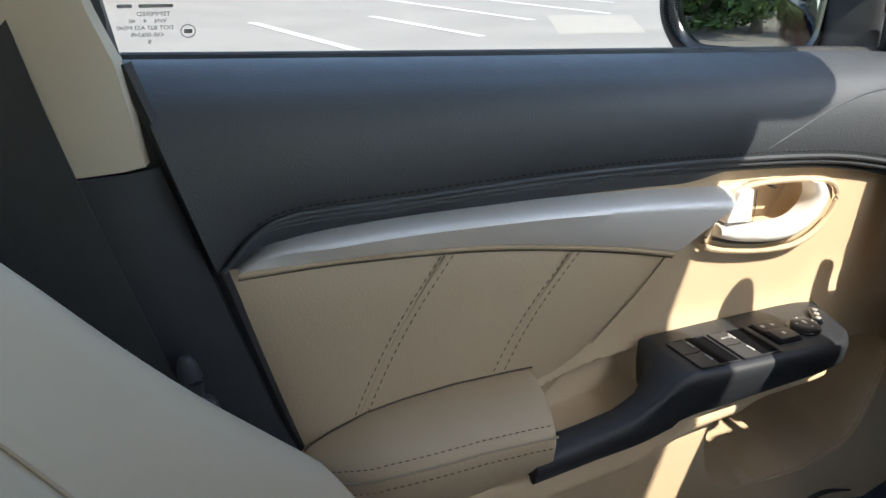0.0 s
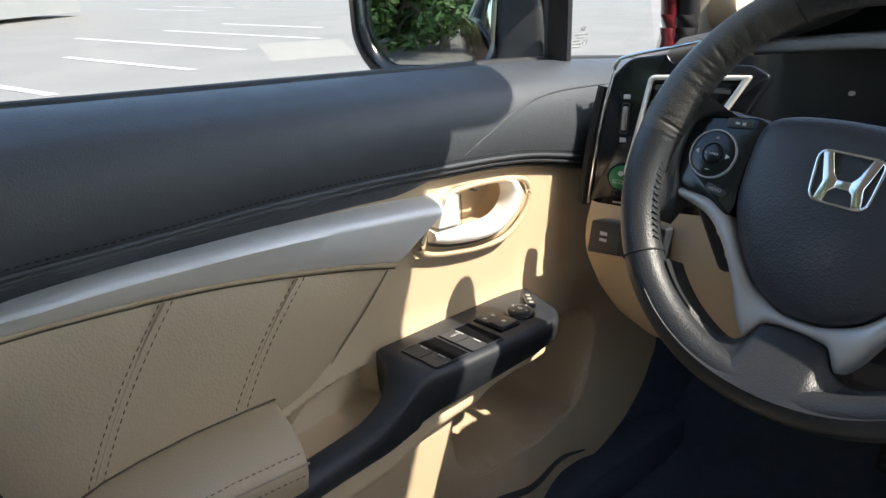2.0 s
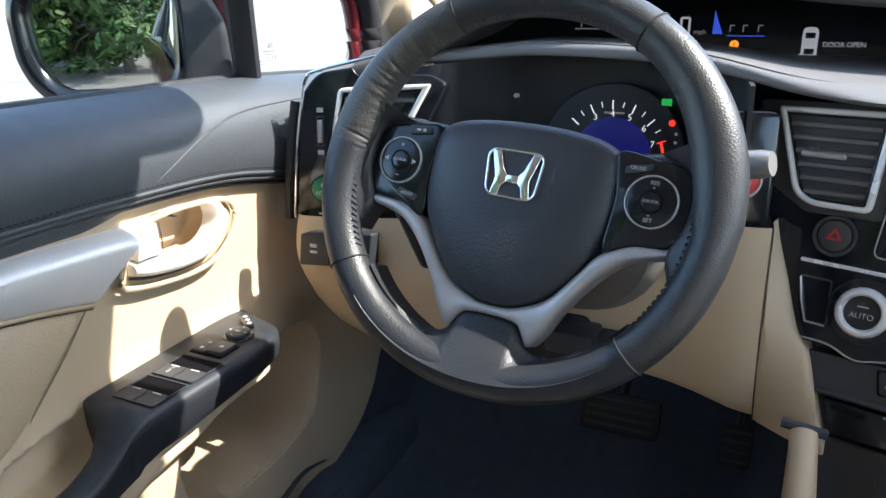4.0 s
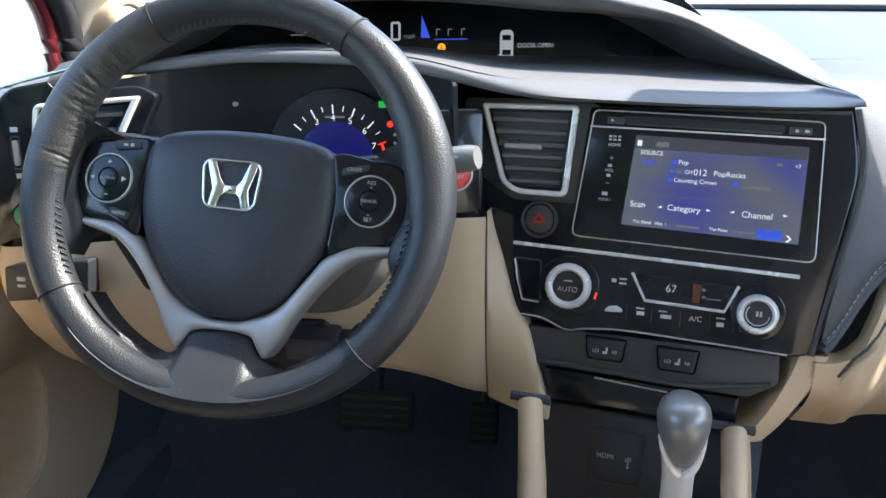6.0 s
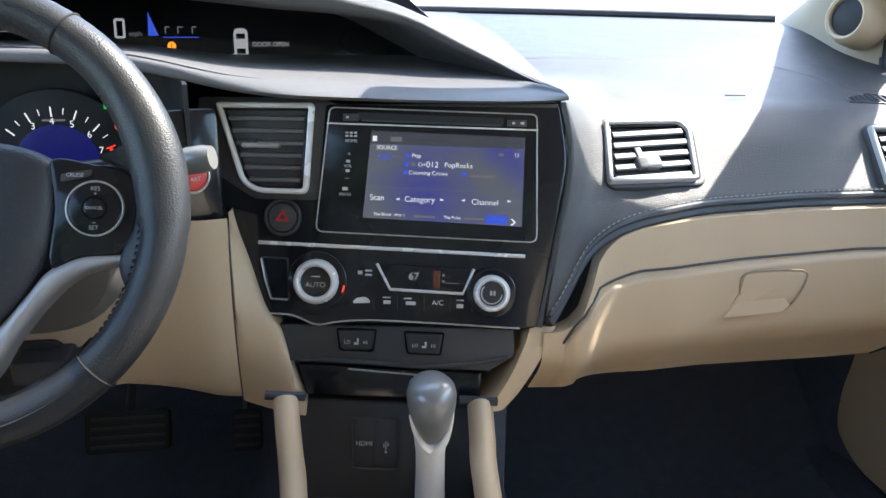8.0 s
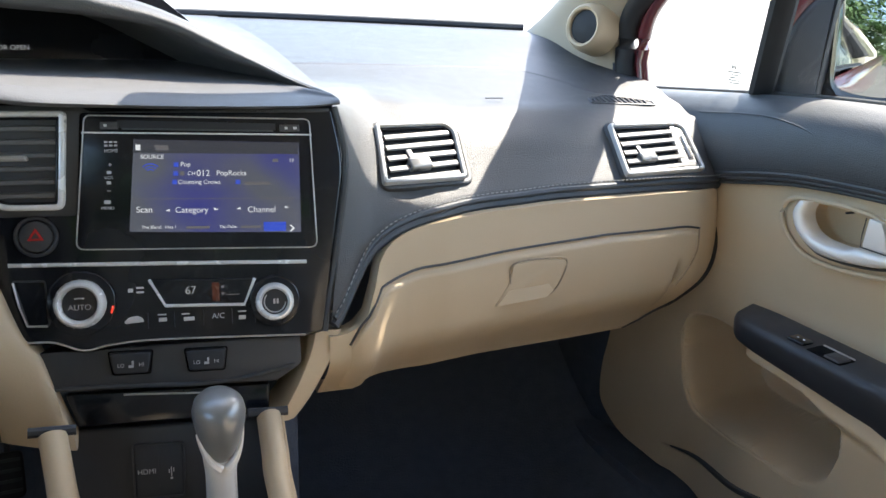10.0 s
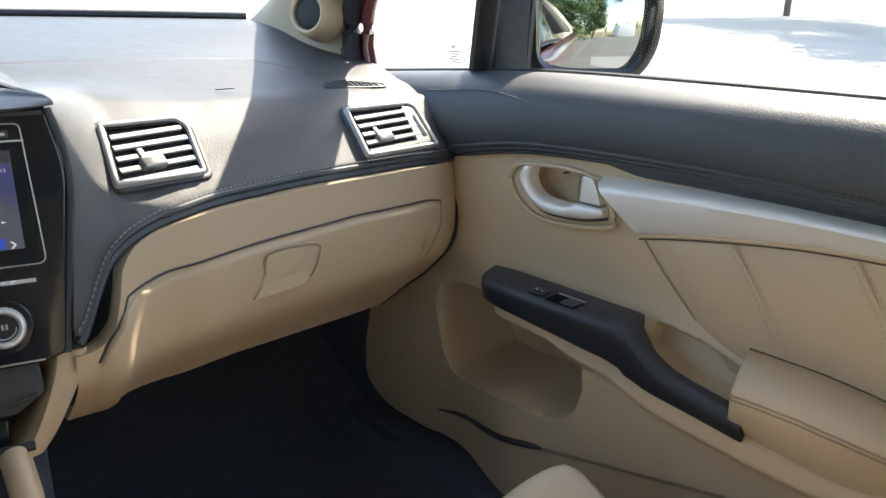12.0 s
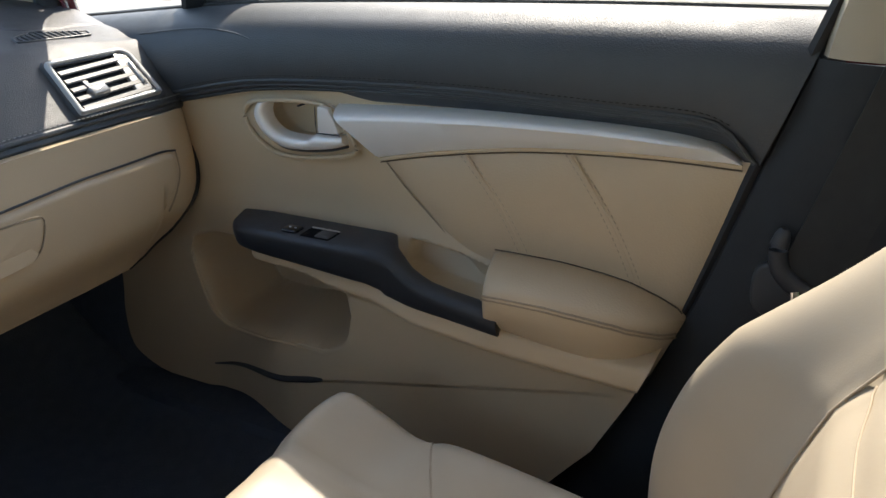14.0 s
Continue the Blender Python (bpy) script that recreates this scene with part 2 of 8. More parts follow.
def tube(path, radius, closed=False, sides=10, bm=None, squash=1.0, up=(0, 0, 1)):
    """A round bar along a path; radius a number or one for each point."""
    bm = bm or bmesh.new()
    p = np.array(path, float)
    n = len(p)
    rs = np.full(n, radius) if np.isscalar(radius) else np.array(radius)
    if closed:
        t = np.roll(p, -1, 0) - np.roll(p, 1, 0)
    else:
        t = np.gradient(p, axis=0)
    t /= np.linalg.norm(t, axis=1)[:, None] + 1e-12
    loops = []
    for q, d, r in zip(p, t, rs):
        a = np.cross(d, up)
        if np.linalg.norm(a) < 1e-3:
            a = np.cross(d, (1, 0, 0.1))
        a /= np.linalg.norm(a)
        b = np.cross(a, d)
        loops.append([q + r * (math.cos(k) * a + squash * math.sin(k) * b) for k in np.arange(sides) * 2 * math.pi / sides])
    if closed:
        vs = [[bm.verts.new(Vector(q)) for q in loop] for loop in loops]
        for a, c in zip(vs, vs[1:] + vs[:1]):
            for i in range(sides):
                bm.faces.new((a[i], a[(i + 1) % sides], c[(i + 1) % sides], c[i]))
    else:
        rings(bm, loops)
    return bm


def stitches(path, length=0.004, gap=0.0025, r=0.00055, bm=None):
    """A row of short sewn stitches along a path."""
    bm = bm or bmesh.new()
    p = np.array(path, float)
    d = np.r_[0, np.cumsum(np.linalg.norm(np.diff(p, axis=0), axis=1))]
    for s in np.arange(0, d[-1] - length, length + gap):
        a, b = ([np.interp(q, d, p[:, k]) for k in range(3)] for q in (s, s + length))
        tube([a, (np.array(a) + b) / 2, b], [r * 0.5, r, r * 0.5], sides=5, bm=bm)
    return bm


def sheet(rows, thick=0.0, bm=None):
    """A surface over rows of points; thick > 0 gives it a back, pushed out along -normal."""
    bm = bm or bmesh.new()
    g = np.array(rows, float)
    du, dv = np.gradient(g, axis=1), np.gradient(g, axis=0)
    nrm = np.cross(du, dv)
    nrm /= np.linalg.norm(nrm, axis=2, keepdims=True) + 1e-12
    h, w = g.shape[:2]
    front = [[bm.verts.new(Vector(q)) for q in row] for row in g]
    for i in range(h - 1):
        for j in range(w - 1):
            bm.faces.new((front[i][j], front[i][j + 1], front[i + 1][j + 1], front[i + 1][j]))
    if thick:
        back = [[bm.verts.new(Vector(q)) for q in row] for row in g - thick * nrm]
        for i in range(h - 1):
            for j in range(w - 1):
                bm.faces.new((back[i][j], back[i + 1][j], back[i + 1][j + 1], back[i][j + 1]))
        edge = [(0, j) for j in range(w)] + [(i, w - 1) for i in range(1, h)] + [(h - 1, j) for j in range(w - 2, -1, -1)] + [(i, 0) for i in range(h - 2, 0, -1)]
        for (a, b), (c, d) in zip(edge, edge[1:] + edge[:1]):
            bm.faces.new((front[a][b], back[a][b], back[c][d], front[c][d]))
    return bm


def block(lo, hi, bevel=0.004, segments=2, bm=None):
    """A box between two corners, with rounded edges."""
    own = bmesh.new()
    bmesh.ops.create_cube(own, size=1)
    for v in own.verts:
        v.co = [lo[k] + (v.co[k] + 0.5) * (hi[k] - lo[k]) for k in range(3)]
    if bevel:
        bmesh.ops.bevel(own, geom=own.edges[:], offset=bevel, segments=segments, affect="EDGES", profile=0.5)
    if bm is None:
        return own
    keep = bpy.data.meshes.new("tmp")
    own.to_mesh(keep), own.free()
    bm.from_mesh(keep)
    bpy.data.meshes.remove(keep)
    return bm


def lettering(name, text, size, fr, u, v, w, mat, parent, align="CENTER", mirrored=False, label=""):
    """Words in the built-in font, laid on a frame."""
    c = bpy.data.curves.new(name, "FONT")
    c.body, c.size, c.extrude, c.align_x, c.align_y = text, size, 0.00015, align, "CENTER"
    ob = bpy.data.objects.new(name, c)
    mesh = bpy.data.meshes.new_from_object(ob)
    bpy.data.objects.remove(ob)
    m = fr.matrix(u, v, w)
    if mirrored:
        m = m @ Matrix.Diagonal((-1, 1, 1, 1))
    bm = bmesh.new()
    bm.from_mesh(mesh)
    bmesh.ops.transform(bm, matrix=m, verts=bm.verts)
    return part(name, bm, mat, parent, label)


def smoothstep(a, b, x):
    t = np.clip((np.asarray(x, float) - a) / (b - a), 0, 1)
    return t * t * (3 - 2 * t)
# ---- the car's shell: floor, roof, pillars, outer skin, glass ----
BELTS = {-1: [(-0.536, 0.718), (-0.3, 0.7115), (0.04, 0.703), (0.2, 0.698), (0.42, 0.682)], 1: [(-0.536, 0.702), (-0.3, 0.702), (0.04, 0.6955), (0.2, 0.687), (0.42, 0.668), (0.47, 0.664)]}      # the window sill of each side: y, z
REAR_EDGE = [(-0.30, 0.16), (-0.359, 0.235), (-0.399, 0.315), (-0.444, 0.428), (-0.492, 0.585), (-0.536, 0.722)]   # the door's rear edge


def shell():
    """Everything of the body that stays shut round the front seats."""
    # carpeted floor with the toe board rising to the bulkhead, and the tunnel
    rows = []
    for x in np.linspace(-0.70, 0.70, 41):
        hump = 0.20 * float(smoothstep(0.17, 0.11, abs(x)))
        side = 0.05 * float(smoothstep(0.60, 0.68, abs(x)))
        row = []
        for y, z in [(-1.75, 0.02), (-1.0, 0.02), (-0.5, 0.03), (0.0, 0.03), (0.25, 0.03), (0.42, 0.04), (0.52, 0.09), (0.62, 0.20), (0.72, 0.33), (0.78, 0.48), (0.80, 0.66)]:
            row.append((x, y, max(z, 0.03 + hump) + side + 0.004 * noise.noise(Vector((x * 9, y * 9, 0)))))
        rows.append(evenly(spline(row, 4), 60))
    tagged(part("floor", sheet(rows, 0.02), CARPET), "black carpeted car floor with a raised centre tunnel", "floor", kind="structure")
    # roof lining
    rows = []
    for x in np.linspace(-0.58, 0.58, 25):
        head = HEADER_Y - 0.10 * x * x
        rows.append([(x, y, 1.135 - 0.10 * (abs(x) / 0.58) ** 3 - 0.02 * ((y + 0.7) / 1.0) ** 2) for y in np.linspace(-1.80, head, 30)])
    tagged(part("ceiling", sheet(rows, -0.03), HEADLINER), "pale beige cloth roof lining", "ceiling", kind="structure")
    # plain closing walls behind the front seats
    wall = bmesh.new()
    for s in (-1, 1):
        block((min(s * 0.70, s * 0.76), -1.80, 0.0), (max(s * 0.70, s * 0.76), -0.70, 0.74), 0.006, bm=wall)
        rings(wall, [[(s * x, y, z) for x, y, z in ((0.70, -1.40, 0.74), (0.70, -1.80, 0.74), (0.56, -1.80, 1.08), (0.56, -1.55, 1.08))], [(s * x, y, z) for x, y, z in ((0.74, -1.40, 0.74), (0.74, -1.80, 0.74), (0.60, -1.80, 1.10), (0.60, -1.55, 1.10))]])
    block((-0.70, -1.84, 0.0), (0.70, -1.78, 0.80), 0.006, bm=wall)
    tagged(part("wall_rear", wall, HEADLINER), "plain beige trim closing the cabin behind the front seats", "wall", kind="structure")
    for s in (-1, 1):
        pillars(s)
    # windscreen
    rows = []
    for k in np.linspace(-1, 1, 21):
        top, low = np.array((0.54 * k, HEADER_Y - 0.10 * (0.54 * k) ** 2, 1.10 - 0.02 * k * k)), np.array((0.68 * k, 1.02 - 0.26 * k * k, 0.715))
        rows.append([low + (top - low) * q + np.array((0, 0.03, 0.03)) * math.sin(q * math.pi) for q in np.linspace(0, 1, 12)])
    ob = tagged(part("windscreen", sheet(rows), WINDOW_GLASS), "clear raked windscreen above the dashboard", "windscreen", kind="structure")
    ob.visible_shadow = False


def pillars(s):
    """A-pillar with its tweeter, B-pillar, roof rail and outer skin of one side (s = 1 right, -1 left)."""
    def at(x, y, z):
        return (s * x, y, z)

    # A-pillar: wide foot, narrowing as it rakes back to the roof
    front = spline([(0.690, 0.80, 0.700), (0.682, 0.64, 0.775), (0.640, 0.36, 0.925), (0.575, 0.09, 1.085), (0.55, 0.02, 1.12)], 8)
    yb = 0.447 if s < 0 else 0.467          # the rear edge of its foot
    back = spline([(0.700, yb, 0.650), (0.695, yb - 0.002, 0.775), (0.668, 0.285, 0.895), (0.600, 0.02, 1.065), (0.575, -0.06, 1.10)], 8)
    rows = []
    for f, b in zip(front, back):
        c = (f + b) / 2 + np.array((-0.030, 0, 0))
        rows.append([at(*q) for q in evenly(spline([f + (0.03, 0.02, 0), f, (f + c) / 2 + (-0.008, 0, 0), c, (b + c) / 2 + (-0.008, 0, 0), b, b + (0.03, -0.004, 0)], 4), 22)])
    pillar = tagged(part("pillar_front_" + ("right" if s > 0 else "left"), sheet(rows, 0.006 * s), BEIGE_CLOTH), "beige windscreen pillar trim with a round tweeter", "pillar", kind="structure")
    # tweeter in a raised round seat
    tf = Frame(at(0.655, 0.495, 0.752), (0.30, -0.95 * s, 0.02), (0.12 * s, 0.1, 1))
    bm = bmesh.new()
    rings(bm, [tf.many(disc2(r), w) for r, w in ((0.040, -0.03), (0.036, 0.0), (0.033, 0.008), (0.029, 0.012), (0.0255, 0.010), (0.0245, 0.004))], cap_start=False)
    cup = part("tweeter_ring", bm, BEIGE_PLASTIC, pillar)
    # mesh is dark on the right side, dull silver on the left
    part("tweeter_mesh", slab(tf, disc2(0.0245), 0.002, 0.006, 0.001, dome=0.004), PILLAR_DARK if s > 0 else SILVER_DIM, pillar, "round tweeter mesh")
    # black seal round the door opening along the pillar, and the maroon sheet metal behind it
    seal = [np.array(at(*q)) for q in back + (0.012, -0.012, 0)]
    part("seal", tube(seal, 0.017, sides=10), RUBBER, pillar, "black rubber door seal")
    part("painted_edge", tube([q + np.array((s * 0.012, -0.024, 0)) for q in seal], 0.011, sides=10), MAROON, pillar, "maroon painted pillar edge")
    # roof rail over the doors
    rail = spline([at(0.585, -0.05, 1.09), at(0.592, -0.5, 1.10), at(0.585, -1.1, 1.09), at(0.57, -1.7, 1.06)], 8)
    tagged(part("roof_rail_" + ("right" if s > 0 else "left"), tube(rail, 0.036, sides=10), HEADLINER), "beige trim rail along the roof edge", "roof rail", kind="structure")

    # B-pillar: beige upper cover over a dark lower cover
    edge = np.array(REAR_EDGE)
    rows = []
    foot_z = 0.655 if s < 0 else 0.671
    for z in np.linspace(foot_z, 1.09, 14):
        yf = np.interp(z, [0.655, 0.722, 0.761, 1.09], [-0.535, -0.546, -0.560, -0.640])
        x = np.interp(z, [0.655, 0.72, 1.09], [0.688, 0.684, 0.590])
        rows.append([at(*q) for q in evenly(spline([(x + 0.04, yf + 0.004, z), (x + 0.008, yf + 0.002, z), (x, yf - 0.012, z), (x - 0.006, yf - 0.05, z), (x - 0.002, yf - 0.10, z), (x + 0.03, yf - 0.125, z)], 4), 16)])
    upper = tagged(part("pillar_middle_" + ("right" if s > 0 else "left"), sheet(rows, -0.006 * s), BEIGE_CLOTH), "beige upper door pillar cover above dark lower cover", "pillar", kind="structure")
    rows = []
    for z in np.linspace(0.05, foot_z - 0.003, 18):
        yf = np.interp(z, edge[:, 1], edge[:, 0]) - 0.012
        x = np.interp(z, [0.05, 0.3, 0.652], [0.66, 0.682, 0.690])
        rows.append([at(*q) for q in evenly(spline([(x + 0.06, yf + 0.004, z), (x + 0.012, yf + 0.002, z), (x, yf - 0.015, z), (x - 0.008, yf - 0.06, z), (x - 0.006, yf - 0.16, z), (x + 0.03, yf - 0.20, z)], 4), 16)])
    part("lower_cover", sheet(rows, -0.006 * s), PILLAR_DARK, upper, "dark grey plastic lower pillar cover")
    # dark weather strip that fills the gap behind the door's rear edge
    gap = [at(0.712, np.interp(z, edge[:, 1], edge[:, 0]) - 0.014, z) for z in np.linspace(0.15, 0.722, 20)] + [at(np.interp(z, [0.722, 1.08], [0.712, 0.60]), np.interp(z, [0.722, 1.08], [-0.550, -0.615]), z) for z in np.linspace(0.75, 1.08, 8)]
    part("weather_strip", tube(gap, 0.014, sides=8), RUBBER, upper, "black rubber weather strip")
    # dark kick panel beside the footwell
    rows = [[at(x, y, z) for z in np.linspace(0.04, zt, 8)] for y, x, zt in ((0.29, 0.740, 0.64), (0.34, 0.722, 0.64), (0.40, 0.708, 0.64), (0.44, 0.695, 0.655), (0.47, 0.698, 0.70), (0.60, 0.694, 0.72), (0.84, 0.68, 0.73))]
    tagged(part("kick_panel_" + ("right" if s > 0 else "left"), sheet(rows, 0.004 * s), CARPET), "black carpeted kick panel beside the footwell", "side panel", kind="structure")
    # dark door sill between floor and door
    tagged(part("door_sill_" + ("right" if s > 0 else "left"), block((min(s * 0.655, s * 0.80), -0.60, 0.0), (max(s * 0.655, s * 0.80), 0.45, 0.150 if s < 0 else 0.112), 0.012), CARPET), "dark carpeted door sill beside the floor", "door sill", kind="structure")
    # outer skin
    rows = []
    for y in np.linspace(-2.2, 0.95, 24):
        sill = float(np.interp(y, [-2.2, -0.5, 0.2, 0.95], [0.80, 0.710, 0.678, 0.652]))
        rows.append([at(x, y, z) for x, z in evenly(spline([(0.768, sill - 0.016), (0.785, sill - 0.024), (0.815, sill - 0.06), (0.845, 0.50), (0.85, 0.44), (0.835, 0.41), (0.855, 0.25), (0.85, 0.0), (0.80, -0.10)], 5), 36)])
    body = tagged(part("outer_skin_" + ("right" if s > 0 else "left"), sheet(rows, 0.004 * s), MAROON), "maroon painted outer skin of the car's side", "car body", kind="structure")
    # rear side window, its frame and the door handle outside, seen in the wing mirror
    rows = [[at(np.interp(q, [0, 1], [0.745, 0.60]), y, np.interp(q, [0, 1], [0.735, 1.06])) for q in np.linspace(0, 1, 6)] for y in np.linspace(-1.45, -0.64, 8)]
    ob = part("rear_side_glass", sheet(rows), WINDOW_GLASS, body, "clear rear side glass")
    ob.visible_shadow = False
    part("window_post", tube([at(0.748, -0.62, 0.735), at(0.607, -0.64, 1.07)], 0.022, sides=8, squash=1.6), RUBBER, body, "black window post")
    part("roof_skin", sheet([[at(x, y, z) for x, z in ((0.62, 1.08), (0.605, 1.12), (0.55, 1.155), (0.3, 1.185), (0.0, 1.19))] for y in np.linspace(-1.9, 0.05, 14)], -0.004 * s), MAROON, body)


HEADER_Y = 0.131
shell()


def sun_visor(x, y, z, half, deep, drop, label):
    """A padded visor let down a little from the roof edge, above the view; unseen, there to cast shade."""
    unit = thing("sun_visor", (x, y - deep, z), label, "sun visor", "sun visors")
    vf = Frame((x, y, z), (1, 0, 0), (0, 1, -drop))
    part("pad", slab(vf, rounded([(-half, -deep), (half, -deep), (half, deep), (-half, deep)], [0.01, 0.01, 0.05, 0.02]), 0.0, 0.018, 0.006), HEADLINER, unit)


# shaped after the rounded shadow on the driver's door
sun_visor(-0.455, 0.135, 1.062, 0.120, 0.072, 0.06, "beige cloth driver's sun visor under the roof edge")
# added out of view, sized to block sun from console and side rails
sun_visor(0.445, 0.225, 1.030, 0.200, 0.095, 0.40, "unseen beige visor added under the roof edge to shade the console")
# ---- front doors ----
def inside_depth(points, outline):
    """How far each 2D point lies inside a closed outline (negative outside)."""
    o = np.array(outline)
    a, b = o, np.roll(o, -1, 0)
    p = points[:, None, :]
    ab = b - a
    t = np.clip(((p - a) * ab).sum(-1) / (ab * ab).sum(-1), 0, 1)
    d = np.linalg.norm(p - (a + t[..., None] * ab), axis=-1).min(1)
    cross = (a[:, 1] > p[..., 1]) != (b[:, 1] > p[..., 1])
    xs = a[:, 0] + (p[..., 1] - a[:, 1]) * ab[:, 0] / np.where(np.abs(ab[:, 1]) < 1e-9, 1e-9, ab[:, 1])
    return np.where((cross & (p[..., 0] < xs)).sum(1) % 2 == 1, d, -d)


LEDGE = [(-0.46, 0.375), (-0.26, 0.384), (-0.155, 0.395), (-0.098, 0.411), (0.0, 0.420), (0.08, 0.427), (0.4, 0.43)]      # under the switch pod: y, z
POCKET = spline([(0.236, 0.380), (0.246, 0.345), (0.236, 0.309), (0.222, 0.272), (0.203, 0.254), (0.165, 0.257), (0.10, 0.273), (0.06, 0.2825), (0.006, 0.2815), (-0.027, 0.292), (-0.043, 0.315), (-0.047, 0.350), (-0.03, 0.386), (0.02, 0.397), (0.12, 0.397)], 5, True)
CUP = spline([(-0.004, 0.585), (0.03, 0.5875), (0.068, 0.586), (0.088, 0.581), (0.092, 0.566), (0.080, 0.546), (0.056, 0.534), (0.010, 0.536), (-0.004, 0.546), (-0.006, 0.566)], 5, True)
BEZEL = spline([(-0.022, 0.584), (0.011, 0.592), (0.055, 0.592), (0.105, 0.585), (0.119, 0.564), (0.106, 0.537), (0.071, 0.517), (0.015, 0.517), (-0.046, 0.529), (-0.048, 0.548)], 5, True)
HOLLOW = rounded([(-0.116, 0.4345), (-0.145, 0.4325), (-0.180, 0.4280), (-0.215, 0.4200), (-0.290, 0.4150), (-0.290, 0.3700), (-0.116, 0.3700)], 0.004)
FOLD = [(-0.42, 0.328), (-0.302, 0.300), (-0.099, 0.254), (0.0, 0.231), (0.05, 0.219), (0.15, 0.191), (0.25, 0.164), (0.42, 0.13)]      # crease along the foot of the door: y, z


def door_depth(y, z, pocket=1.0):
    """How far the hard lower panel stands from the car's middle plane."""
    y, z = np.asarray(y, float), np.asarray(z, float)
    ledge = np.interp(y, *zip(*LEDGE))
    d = z - ledge
    reach = smoothstep(0.125, 0.075, y)
    rail = smoothstep(0.003, -0.004, d) * (1 - 0.72 * smoothstep(-0.024, -0.052, d))
    x = 0.702 - 0.042 * smoothstep(0.47, 0.35, z) - reach * 0.046 * rail - (1 - reach) * 0.012 * smoothstep(0.50, 0.40, z)
    x = x + 0.048 * smoothstep(0.05, 0.22, y) * smoothstep(0.46, 0.37, z)
    pts = np.stack([y.ravel(), z.ravel()], 1)
    x = x + pocket * smoothstep(0.404, 0.374, z) * (0.085 + 0.045 * smoothstep(0.36, 0.28, z)) * smoothstep(-0.003, 0.009, inside_depth(pts, POCKET)).reshape(y.shape)
    x = x + 0.020 * smoothstep(-0.002, 0.006, inside_depth(pts, HOLLOW)).reshape(y.shape) * smoothstep(-0.001, 0.003, d)
    x = x + 0.006 * smoothstep(0.002, -0.005, z - np.interp(y, *zip(*FOLD))) * smoothstep(0.27, 0.24, y) * smoothstep(-0.40, -0.32, y)
    x = x + 0.030 * smoothstep(-0.28, -0.32, y) * smoothstep(0.370, 0.395, z)
    x = x + 0.030 * smoothstep(-0.001, 0.005, inside_depth(pts, CUP)).reshape(y.shape)
    x = x - 0.007 * smoothstep(0.0, 0.007, inside_depth(pts, BEZEL)).reshape(y.shape) * (1 - smoothstep(-0.004, 0.002, inside_depth(pts, CUP)).reshape(y.shape))
    return x


